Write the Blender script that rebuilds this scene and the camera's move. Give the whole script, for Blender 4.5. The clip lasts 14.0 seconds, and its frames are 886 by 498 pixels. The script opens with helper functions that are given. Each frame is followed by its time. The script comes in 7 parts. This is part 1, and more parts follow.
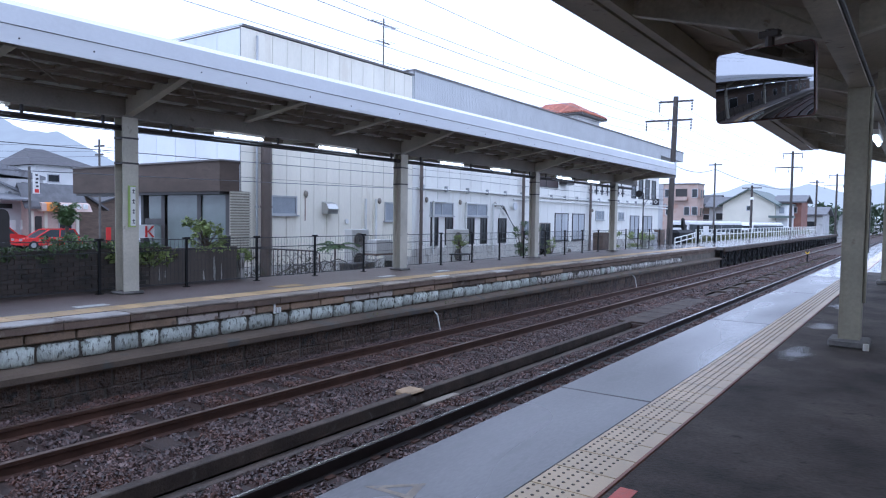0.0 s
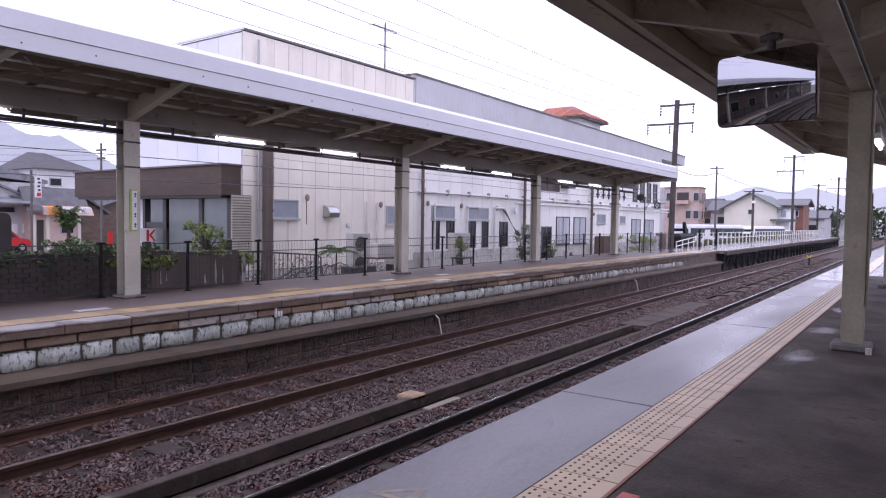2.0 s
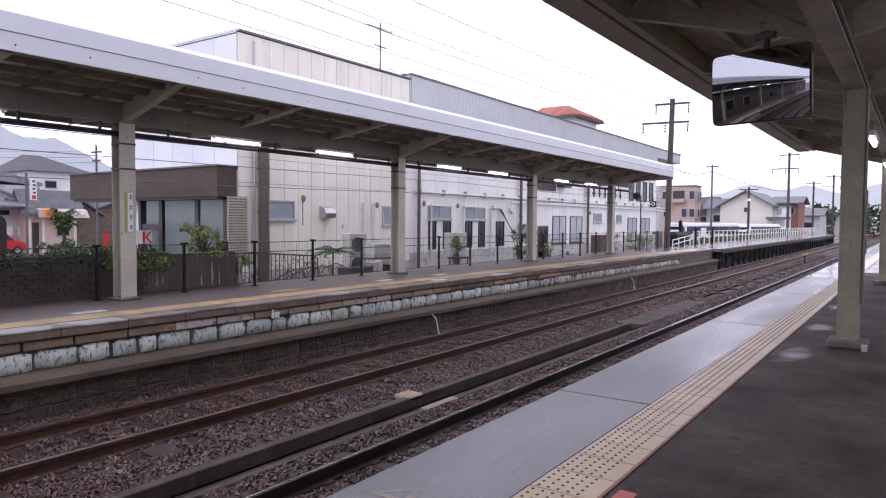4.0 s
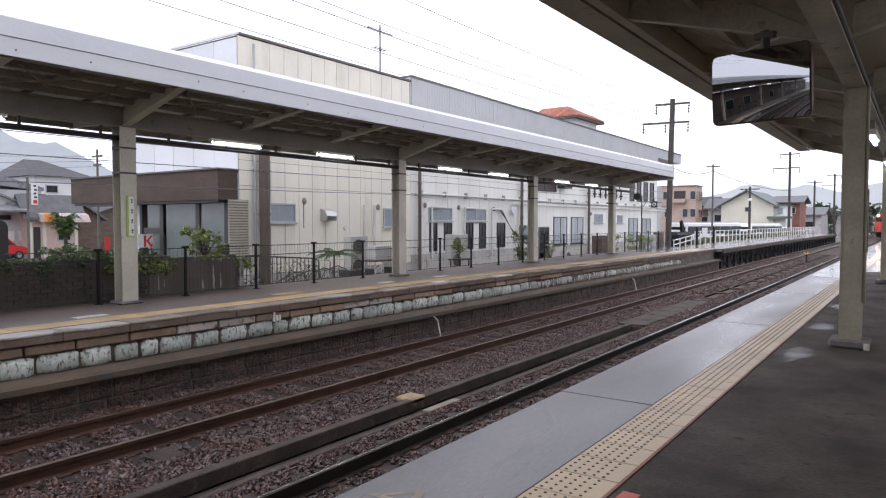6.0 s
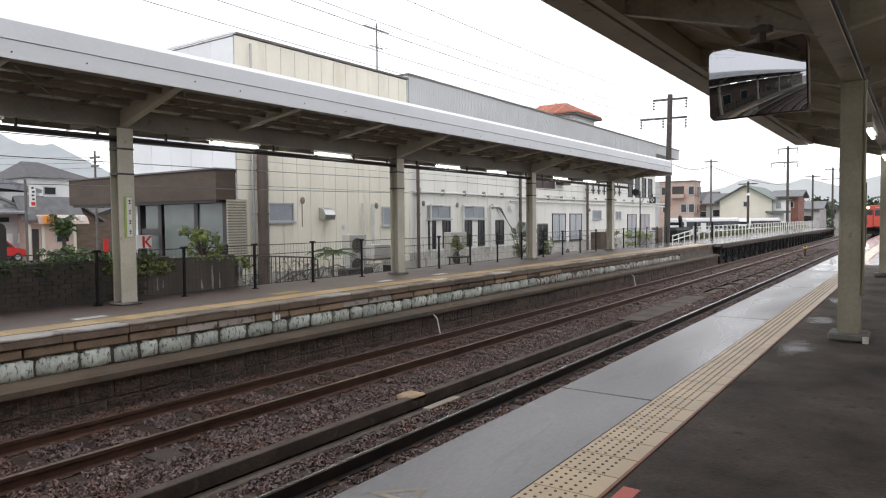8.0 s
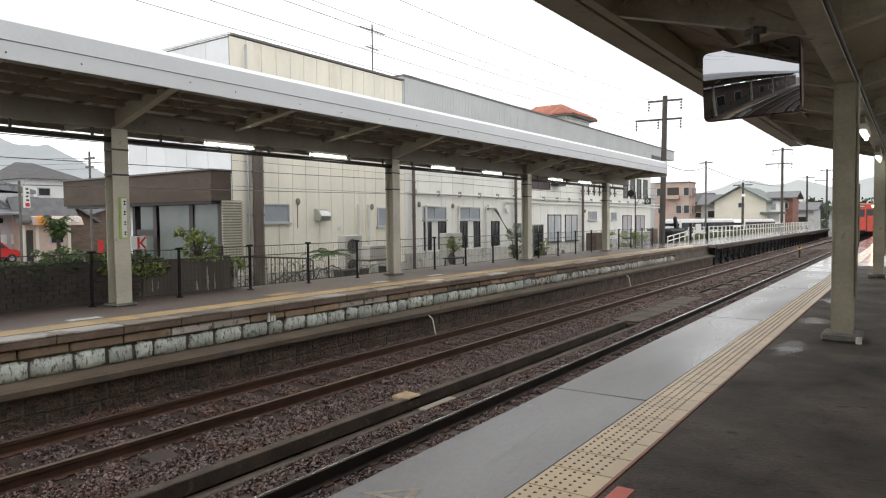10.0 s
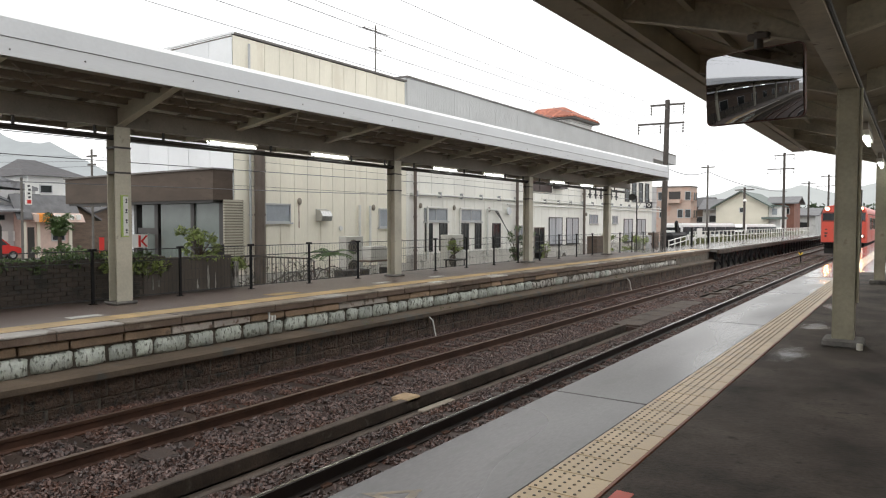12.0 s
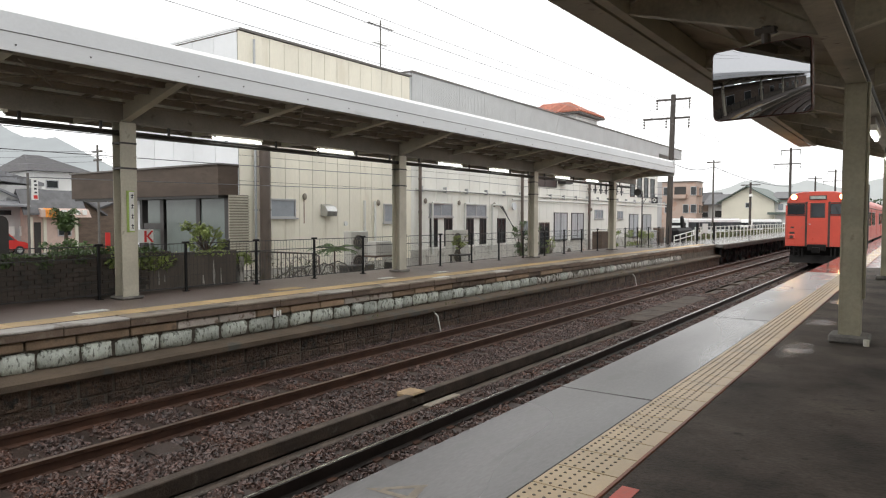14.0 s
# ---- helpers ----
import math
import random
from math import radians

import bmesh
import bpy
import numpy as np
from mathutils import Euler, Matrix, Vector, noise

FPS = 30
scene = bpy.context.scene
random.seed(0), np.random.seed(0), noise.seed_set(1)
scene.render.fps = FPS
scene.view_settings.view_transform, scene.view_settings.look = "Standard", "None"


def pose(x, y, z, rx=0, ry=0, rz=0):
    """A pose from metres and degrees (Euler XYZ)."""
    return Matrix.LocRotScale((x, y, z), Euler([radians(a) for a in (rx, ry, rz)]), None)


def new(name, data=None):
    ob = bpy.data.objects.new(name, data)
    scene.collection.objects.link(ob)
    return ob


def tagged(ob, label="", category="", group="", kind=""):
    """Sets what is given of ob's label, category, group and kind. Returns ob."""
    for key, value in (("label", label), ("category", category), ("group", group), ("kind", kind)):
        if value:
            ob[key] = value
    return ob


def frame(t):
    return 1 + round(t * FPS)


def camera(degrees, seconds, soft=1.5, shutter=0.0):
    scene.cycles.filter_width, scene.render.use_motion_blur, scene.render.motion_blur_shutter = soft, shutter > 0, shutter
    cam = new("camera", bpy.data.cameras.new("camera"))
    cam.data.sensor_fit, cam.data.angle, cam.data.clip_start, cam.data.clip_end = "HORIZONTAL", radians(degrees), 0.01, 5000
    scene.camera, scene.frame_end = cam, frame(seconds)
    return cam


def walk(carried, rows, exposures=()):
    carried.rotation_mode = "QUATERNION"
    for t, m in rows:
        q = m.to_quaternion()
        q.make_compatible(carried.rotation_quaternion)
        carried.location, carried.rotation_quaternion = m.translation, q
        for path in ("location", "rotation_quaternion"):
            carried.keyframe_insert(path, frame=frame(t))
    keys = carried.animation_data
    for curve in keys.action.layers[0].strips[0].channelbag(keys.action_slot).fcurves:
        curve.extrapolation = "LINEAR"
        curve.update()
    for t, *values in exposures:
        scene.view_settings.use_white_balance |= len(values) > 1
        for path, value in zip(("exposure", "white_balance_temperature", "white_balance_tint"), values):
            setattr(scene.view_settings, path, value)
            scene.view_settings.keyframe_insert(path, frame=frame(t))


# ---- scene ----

EYE_Z = 1.38          # the near platform's paving is z = 0
RAIL = -0.95          # top of the rails
BALLAST = -1.11
GROUND = -1.2

cam = camera(66.06, 14.0, soft=1.15)

# seconds, sideways, along, up (metres from the standpoint), heading, tilt, lean (degrees)
SWAY = [
    (0.0, -0.006, -0.003, 0.000, 35.112, -2.667, 0.797),
    (0.5, -0.009, -0.000, -0.002, 35.218, -2.676, 0.667),
    (1.0, -0.009, -0.001, -0.002, 35.339, -2.512, 0.729),
    (1.5, -0.005, -0.005, 0.000, 35.161, -2.308, 0.746),
    (2.0, -0.009, 0.001, 0.002, 35.229, -2.367, 0.790),
    (2.5, -0.009, -0.006, -0.002, 34.959, -2.244, 0.724),
    (3.0, -0.008, 0.000, 0.001, 34.777, -2.336, 0.579),
    (5.5, -0.006, -0.001, 0.001, 35.233, -2.312, 0.127),
    (6.0, -0.006, 0.001, 0.002, 35.047, -2.221, 0.010),
    (6.5, -0.002, 0.003, -0.002, 35.023, -2.136, -0.317),
    (7.0, -0.000, 0.002, -0.002, 35.064, -2.281, -0.474),
    (7.5, -0.002, 0.003, 0.001, 35.129, -2.506, -0.599),
    (8.0, -0.002, 0.006, -0.000, 34.968, -2.400, -0.577),
    (10.5, 0.009, -0.000, -0.002, 34.505, -2.290, -0.481),
    (11.0, 0.006, -0.000, 0.000, 34.444, -2.172, -0.250),
    (11.5, 0.009, -0.002, -0.001, 34.505, -2.148, -0.099),
    (12.0, 0.002, -0.000, -0.002, 34.675, -2.185, 0.050),
    (12.5, -0.000, -0.000, -0.000, 34.930, -2.298, 0.020),
    (13.0, -0.000, -0.001, -0.000, 35.071, -2.433, 0.051),
    (13.5, -0.003, -0.006, 0.000, 35.087, -2.508, 0.049),
    (14.0, -0.002, -0.001, 0.001, 35.078, -2.590, 0.056),
]


def stand(x, y, z, heading, tilt, lean):
    return pose(x, y, EYE_Z + z, 90 + tilt, 0, heading) @ pose(0, 0, 0, 0, 0, lean)


walk(cam, [(r[0], stand(*r[1:])) for r in SWAY],
     exposures=[(0.0, 0.04, 4850, 18), (0.5, 0.04, 4950, 20), (1.0, 0.04, 5300, 28), (1.5, 0.06, 5540, 35), (2.0, 0.06, 5620, 37), (3.0, 0.06, 5700, 34), (5.5, 0.04, 5900, 21), (6.5, 0.04, 6050, 17), (8.0, 0.04, 6300, 13), (10.5, 0.04, 6500, 10), (14.0, 0.04, 6550, 10)])

# ---- world and light ----
SUN_ELEV, SUN_ROT = 55, 200
world = bpy.data.worlds.new("overcast_sky")
scene.world = world
world.use_nodes = True
wn, wl = world.node_tree.nodes, world.node_tree.links
wn.clear()
sky = wn.new("ShaderNodeTexSky")
sky.sky_type, sky.sun_disc = "NISHITA", False
sky.sun_elevation, sky.sun_rotation = radians(SUN_ELEV), radians(SUN_ROT)
sky.dust_density, sky.air_density = 6.0, 1.5
veil = wn.new("ShaderNodeHueSaturation")
veil.inputs["Saturation"].default_value = 0.15
veil.inputs["Value"].default_value = 1.0
cloud = wn.new("ShaderNodeTexNoise")
cloud.inputs["Scale"].default_value = 1.6
cloud.inputs["Detail"].default_value = 4.0
cloud_mix = wn.new("ShaderNodeMix")
cloud_mix.data_type = "RGBA"
cloud_mix.inputs["A"].default_value = (14.5, 14.7, 14.9, 1)
cloud_mix.inputs["B"].default_value = (19.0, 19.0, 18.9, 1)
over = wn.new("ShaderNodeMix")
over.data_type = "RGBA"
over.inputs["Factor"].default_value = 0.8
back = wn.new("ShaderNodeBackground")
back.inputs["Strength"].default_value = 0.1
wout = wn.new("ShaderNodeOutputWorld")
wl.new(sky.outputs["Color"], veil.inputs["Color"])
wl.new(cloud.outputs["Fac"], cloud_mix.inputs["Factor"])
wl.new(veil.outputs["Color"], over.inputs["A"])
wl.new(cloud_mix.outputs["Result"], over.inputs["B"])
wl.new(over.outputs["Result"], back.inputs["Color"])
wl.new(back.outputs["Background"], wout.inputs["Surface"])

sun_data = bpy.data.lights.new("sun", "SUN")
sun_data.energy, sun_data.angle, sun_data.color = 0.6, radians(40), (1.0, 0.97, 0.93)
sun = new("sun", sun_data)
sun.matrix_basis = pose(0, 0, 60, 90 - SUN_ELEV, 0, 180 - SUN_ROT)

# ---- materials ----


def mat(name, base, rough=0.6, metal=0.0, vary=0.2, scale=1.5, fine=40.0, bump=0.15, stain=None, stain_at=0.55, stain_scale=2.5,
        space="world", rnd=0.0, stretch=(1, 1, 1), wet=None, spec=0.5, lump=0.0, lump_scale=14.0):
    """A surface with large and fine variation, optional stains, optional random tone per piece; wet: roughness in the wet patches."""
    m = bpy.data.materials.new(name)
    m.use_nodes = True
    n, l = m.node_tree.nodes, m.node_tree.links
    bsdf = n["Principled BSDF"]
    if space == "world":
        pos = n.new("ShaderNodeNewGeometry").outputs["Position"]
    else:
        pos = n.new("ShaderNodeTexCoord").outputs["Object"]
    mapping = n.new("ShaderNodeMapping")
    mapping.inputs["Scale"].default_value = stretch
    l.new(pos, mapping.inputs["Vector"])
    vec = mapping.outputs["Vector"]

    def noise_node(sc, detail=5.0):
        t = n.new("ShaderNodeTexNoise")
        t.inputs["Scale"].default_value, t.inputs["Detail"].default_value = sc, detail
        t.inputs["Roughness"].default_value = 0.6
        l.new(vec, t.inputs["Vector"])
        return t.outputs["Fac"]

    def ramp(fac, lo, hi, a=0.0, b=1.0):
        r = n.new("ShaderNodeMapRange")
        r.inputs["From Min"].default_value, r.inputs["From Max"].default_value = lo, hi
        r.inputs["To Min"].default_value, r.inputs["To Max"].default_value = a, b
        l.new(fac, r.inputs["Value"])
        return r.outputs["Result"]

    def mix(fac, a, b):
        x = n.new("ShaderNodeMix")
        x.data_type = "RGBA"
        l.new(fac, x.inputs["Factor"])
        for key, v in (("A", a), ("B", b)):
            if isinstance(v, tuple):
                x.inputs[key].default_value = (*v, 1)
            else:
                l.new(v, x.inputs[key])
        return x.outputs["Result"]

    big, small = noise_node(scale), noise_node(fine, 3.0)
    lo = tuple(max(0.0, c * (1 - vary)) for c in base)
    hi = tuple(min(1.0, c * (1 + vary)) for c in base)
    col = mix(ramp(big, 0.3, 0.7), lo, hi)
    grain = n.new("ShaderNodeMix")
    grain.data_type, grain.blend_type = "RGBA", "MULTIPLY"
    grain.inputs["Factor"].default_value = 1.0
    l.new(col, grain.inputs["A"])
    comb = n.new("ShaderNodeCombineColor")
    tone = ramp(small, 0.3, 0.7, 1 - vary * 0.6, 1 + vary * 0.4)
    if rnd:
        info = n.new("ShaderNodeObjectInfo")
        mult = n.new("ShaderNodeMath")
        mult.operation = "MULTIPLY"
        l.new(tone, mult.inputs[0])
        l.new(ramp(info.outputs["Random"], 0, 1, 1 - rnd, 1 + rnd), mult.inputs[1])
        tone = mult.outputs["Value"]
    for key in ("Red", "Green", "Blue"):
        l.new(tone, comb.inputs[key])
    l.new(comb.outputs["Color"], grain.inputs["B"])
    col = grain.outputs["Result"]
    if stain:
        col = mix(ramp(noise_node(stain_scale, 8.0), stain_at, stain_at + 0.08), col, stain)
    l.new(col, bsdf.inputs["Base Color"])
    if wet is not None:
        l.new(ramp(noise_node(scale * 1.3, 1.0), 0.3, 0.7, wet, rough), bsdf.inputs["Roughness"])
    else:
        l.new(ramp(small, 0.2, 0.8, max(0.02, rough - 0.08), min(1.0, rough + 0.08)), bsdf.inputs["Roughness"])
    bsdf.inputs["Metallic"].default_value = metal
    bsdf.inputs["Specular IOR Level"].default_value = spec
    if bump:
        b = n.new("ShaderNodeBump")
        b.inputs["Strength"].default_value, b.inputs["Distance"].default_value = bump, 0.01
        l.new(small, b.inputs["Height"])
        if lump:
            b2 = n.new("ShaderNodeBump")
            b2.inputs["Strength"].default_value, b2.inputs["Distance"].default_value = 1.0, lump
            l.new(noise_node(lump_scale, 4.0), b2.inputs["Height"])
            l.new(b2.outputs["Normal"], b.inputs["Normal"])
        l.new(b.outputs["Normal"], bsdf.inputs["Normal"])
    return m


def glow(name, color, strength):
    m = bpy.data.materials.new(name)
    m.use_nodes = True
    b = m.node_tree.nodes["Principled BSDF"]
    b.inputs["Base Color"].default_value = (*color, 1)
    b.inputs["Emission Color"].default_value = (*color, 1)
    b.inputs["Emission Strength"].default_value = strength
    return m


M_ASPHALT = mat("dark_asphalt", (0.0824, 0.0665, 0.0549), 0.75, vary=0.6, scale=1.2, fine=36, bump=1.0, stain=(0.04, 0.032, 0.027), stain_at=0.6, stain_scale=9.0, spec=0.25)
M_FAR_ASPHALT = mat("damp_asphalt", (0.165, 0.124, 0.106), 0.38, vary=0.25, scale=0.8, fine=60, bump=0.3, stain=(0.07, 0.062, 0.055), stain_scale=0.7)
M_WET_CONC = mat("wet_concrete", (0.128, 0.12, 0.117), 0.4, vary=0.3, scale=0.5, fine=34, bump=0.1, stain=(0.108, 0.104, 0.098), stain_at=0.54, stain_scale=4.0, wet=0.2, spec=0.5, stretch=(1.7, 0.45, 1))
M_RAINWET = mat("rain_wet_asphalt", (0.075, 0.068, 0.062), 0.16, vary=0.4, scale=1.0, fine=40, bump=0.12, stain=(0.1, 0.092, 0.085), stain_at=0.58, stain_scale=3, wet=0.05, spec=0.6)
M_RAINCONC = mat("rain_wet_concrete", (0.125, 0.118, 0.113), 0.18, vary=0.3, scale=0.7, fine=34, bump=0.1, stain=(0.095, 0.09, 0.085), stain_at=0.55, stain_scale=3, wet=0.05, spec=0.55)
M_RAINDECK = mat("rain_wet_deck", (0.16, 0.15, 0.14), 0.25, vary=0.3, scale=0.7, fine=34, bump=0.12, stain=(0.1, 0.094, 0.088), stain_at=0.55, stain_scale=2, wet=0.1, spec=0.5)
M_RAINTILE = mat("rain_wet_tile", (0.5, 0.38, 0.22), 0.2, vary=0.15, scale=1.2, fine=60, bump=0.08, rnd=0.08, spec=0.6)
M_COPING = mat("coping_concrete", (0.3, 0.25, 0.2), 0.55, vary=0.3, scale=1.2, fine=50, bump=0.25, stain=(0.13, 0.105, 0.085), stain_at=0.5, stain_scale=1.6, rnd=0.18)
M_CONC = mat("old_concrete", (0.2, 0.19, 0.175), 0.8, vary=0.3, scale=1.3, fine=45, bump=0.4, stain=(0.08, 0.075, 0.07), stain_scale=1.8)
M_DRAIN = mat("drain_concrete", (0.06, 0.043, 0.032), 0.8, vary=0.45, scale=2.6, fine=38, bump=0.8, stain=(0.1, 0.09, 0.072), stain_at=0.6, stain_scale=7)
M_TACTILE = mat("tactile_yellow", (0.54, 0.4, 0.225), 0.38, vary=0.12, scale=1.2, fine=60, bump=0.1, stain=(0.42, 0.33, 0.22), stain_at=0.6, stain_scale=3.0, rnd=0.07)
M_DOT = mat("worn_dot", (0.13, 0.1, 0.07), 0.5, vary=0.2)
M_TACTILE_FAR = mat("tactile_ochre", (0.54, 0.375, 0.175), 0.5, vary=0.2, scale=1.2, fine=50, bump=0.1, rnd=0.12, stain=(0.3, 0.23, 0.14), stain_at=0.6, stain_scale=4)
M_REDLINE = mat("red_line", (0.24, 0.085, 0.04), 0.5, vary=0.3, scale=4, stain=(0.4, 0.3, 0.2), stain_at=0.6, stain_scale=5)
M_REDPAINT = mat("red_paint", (0.62, 0.09, 0.05), 0.45, vary=0.15, scale=5)
M_BALLAST = mat("ballast_bed", (0.046, 0.026, 0.019), 0.85, vary=0.4, scale=2.0, fine=30, bump=1.0, stain=(0.08, 0.06, 0.055), stain_scale=14)
M_STONE = mat("ballast_stone", (0.086, 0.054, 0.046), 0.42, vary=0.4, scale=1.1, fine=9, bump=0.2, stain=(0.088, 0.043, 0.03), stain_at=0.5, stain_scale=0.9)


def tone_by_island(m, lo, hi):
    """Each loose stone gets a tone of its own."""
    n, l = m.node_tree.nodes, m.node_tree.links
    bsdf = n["Principled BSDF"]
    source = bsdf.inputs["Base Color"].links[0].from_socket
    geo = n.new("ShaderNodeNewGeometry")
    rr = n.new("ShaderNodeMapRange")
    rr.inputs["To Min"].default_value, rr.inputs["To Max"].default_value = lo, hi
    l.new(geo.outputs["Random Per Island"], rr.inputs["Value"])
    mul = n.new("ShaderNodeVectorMath")
    mul.operation = "SCALE"
    l.new(source, mul.inputs[0])
    l.new(rr.outputs["Result"], mul.inputs["Scale"])
    l.new(mul.outputs["Vector"], bsdf.inputs["Base Color"])


tone_by_island(M_STONE, 0.3, 1.62)
M_RAIL_RUST = mat("rusty_rail", (0.07, 0.032, 0.019), 0.6, 0.1, vary=0.3, scale=3, fine=60)
M_RAIL_TOP = mat("rail_head", (0.2, 0.14, 0.11), 0.35, 0.7, vary=0.2, scale=3)
M_RAIL_SHINE = mat("polished_rail", (0.55, 0.53, 0.5), 0.18, 1.0, vary=0.1, scale=3)
M_RAIL_DARK = mat("dark_rail", (0.03, 0.022, 0.019), 0.5, 0.2, vary=0.3, scale=3, fine=60)
M_SLEEPER = mat("wet_sleeper", (0.038, 0.024, 0.018), 0.55, vary=0.35, scale=3, fine=50, bump=0.4, rnd=0.2)
M_WALLSTONE = mat("painted_wall_stone", (0.5, 0.53, 0.48), 0.7, lump=0.025, lump_scale=13, vary=0.2, scale=3.0, fine=25, bump=0.7, stain=(0.17, 0.18, 0.15), stain_at=0.525, stain_scale=13.0, rnd=0.22, stretch=(1, 1.6, 0.8))
M_WALLBRICK = mat("edge_brick", (0.3105, 0.2185, 0.1437), 0.75, vary=0.25, scale=2.5, fine=40, bump=0.4, stain=(0.10, 0.08, 0.065), stain_at=0.58, rnd=0.3)
M_WALLBRICK_PALE = mat("pale_edge_brick", (0.5, 0.45, 0.4), 0.75, vary=0.2, scale=2.5, fine=40, bump=0.4, stain=(0.17, 0.12, 0.09), stain_at=0.52, stain_scale=5, rnd=0.15)
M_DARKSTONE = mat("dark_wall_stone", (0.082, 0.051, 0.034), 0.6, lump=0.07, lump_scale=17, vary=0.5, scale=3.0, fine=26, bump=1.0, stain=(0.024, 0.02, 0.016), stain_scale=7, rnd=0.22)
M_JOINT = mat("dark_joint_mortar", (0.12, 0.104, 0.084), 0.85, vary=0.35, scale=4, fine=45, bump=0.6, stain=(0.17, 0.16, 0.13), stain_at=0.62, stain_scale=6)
M_STONEWORN = mat("worn_wall_stone", (0.52, 0.5, 0.46), 0.75, lump=0.03, lump_scale=15, vary=0.25, scale=3.0, fine=25, bump=0.7, stain=(0.1, 0.09, 0.07), stain_at=0.48, stain_scale=9.0, rnd=0.3, stretch=(1, 2.2, 0.5))
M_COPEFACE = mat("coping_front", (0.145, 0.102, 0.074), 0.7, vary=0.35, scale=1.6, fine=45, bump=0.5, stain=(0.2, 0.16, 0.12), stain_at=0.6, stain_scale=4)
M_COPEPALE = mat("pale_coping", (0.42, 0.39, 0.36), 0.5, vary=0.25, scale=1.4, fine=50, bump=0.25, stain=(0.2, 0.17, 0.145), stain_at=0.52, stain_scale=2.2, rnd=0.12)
M_MORTAR = mat("mortar", (0.14, 0.125, 0.11), 0.85, vary=0.3, scale=3, bump=0.5)
M_LEDGE = mat("ledge_concrete", (0.1, 0.073, 0.05), 0.75, vary=0.3, scale=1.2, fine=40, bump=0.4, stain=(0.07, 0.065, 0.055), stain_scale=2)
M_FASCIA = mat("fascia_metal", (0.6, 0.61, 0.62), 0.42, 0.0, vary=0.06, scale=0.6, fine=20, bump=0.03, stain=(0.5, 0.5, 0.5), stain_at=0.62, stain_scale=1.5, stretch=(1, 0.3, 3))
M_FASCIA_UP = mat("fascia_cap_metal", (0.5, 0.51, 0.52), 0.4, 0.0, vary=0.06, scale=0.6, fine=20, bump=0.03)
M_ROOFTOP = mat("roof_sheet_top", (0.8, 0.8, 0.8), 0.3, 0.0, vary=0.05, scale=0.8)
M_ROOFUNDER = mat("roof_sheet_underside", (0.76, 0.73, 0.67), 0.6, vary=0.25, scale=0.9, fine=20, stain=(0.42, 0.39, 0.34), stain_scale=1.2)
M_STEEL = mat("painted_steel_beige", (0.52, 0.49, 0.4), 0.5, vary=0.15, scale=1.5, fine=30, bump=0.08, stain=(0.2, 0.17, 0.13), stain_at=0.64, stain_scale=4)
M_STEEL_DARK = mat("painted_steel_grey", (0.24, 0.21, 0.17), 0.55, vary=0.2, scale=1.2, fine=30, bump=0.08, stain=(0.15, 0.12, 0.09), stain_at=0.64, stain_scale=4)
M_NEARSTEEL = mat("painted_steel_olive", (0.4, 0.37, 0.275), 0.45, vary=0.18, scale=1.5, fine=25, bump=0.1, stain=(0.22, 0.17, 0.12), stain_at=0.64, stain_scale=3)
M_FLANGE = mat("pale_flange", (0.75, 0.72, 0.64), 0.5, vary=0.15, scale=2)
M_RAFTER = mat("rafter_olive", (0.47, 0.43, 0.335), 0.5, vary=0.25, scale=1.5, fine=25, bump=0.15, stain=(0.2, 0.15, 0.1), stain_at=0.62, stain_scale=4)
M_NEARBEAM = mat("beam_olive", (0.43, 0.4, 0.315), 0.5, vary=0.25, scale=1.5, fine=25, bump=0.1, stain=(0.14, 0.1, 0.07), stain_at=0.62, stain_scale=5)
M_NEARFLANGE = mat("olive_flange", (0.5, 0.46, 0.36), 0.5, vary=0.2, scale=2)
M_NEARROOF = mat("near_roof_underside", (0.39, 0.34, 0.265), 0.6, vary=0.22, scale=0.8, fine=20, stain=(0.21, 0.18, 0.135), stain_scale=1.1)
M_PIPE_DARK = mat("dark_conduit", (0.05, 0.046, 0.043), 0.5, vary=0.2)
M_BLACK = mat("black_fence_paint", (0.014, 0.014, 0.015), 0.6, vary=0.2, scale=4, spec=0.2)
M_MESH = mat("fence_wire", (0.035, 0.036, 0.037), 0.5, vary=0.2)
M_WHITEPAINT = mat("white_paint", (0.72, 0.72, 0.68), 0.5, vary=0.12, scale=2, stain=(0.45, 0.42, 0.36), stain_at=0.64, stain_scale=3)
M_CREAM = mat("cream_siding", (0.83, 0.79, 0.67), 0.6, vary=0.07, scale=0.5, fine=14, bump=0.06, stain=(0.74, 0.69, 0.57), stain_at=0.58, stain_scale=0.9, rnd=0.03, stretch=(1, 1.6, 0.35))
M_CREAM2 = mat("white_siding", (0.83, 0.82, 0.76), 0.6, vary=0.06, scale=0.5, fine=14, bump=0.06, stain=(0.79, 0.77, 0.69), stain_at=0.6, stain_scale=0.9, rnd=0.03, stretch=(1, 1.6, 0.35))
M_BLUEWHITE = mat("pale_panel", (0.74, 0.76, 0.78), 0.45, vary=0.06, scale=0.7, rnd=0.03)
M_BLOCKLOW = mat("base_block", (0.55, 0.53, 0.48), 0.7, vary=0.12, scale=1.0, stain=(0.36, 0.34, 0.3), stain_scale=2)
M_GREYMETAL = mat("grey_ribbed_metal", (0.5, 0.51, 0.51), 0.5, 0.1, vary=0.08, scale=0.7)
M_CAP = mat("dark_parapet_cap", (0.13, 0.12, 0.11), 0.55, vary=0.15)
M_BROWN = mat("brown_canopy", (0.088, 0.068, 0.055), 0.65, vary=0.2, scale=0.8, stretch=(1, 1, 3), spec=0.15, stain=(0.08, 0.062, 0.05), stain_scale=3)
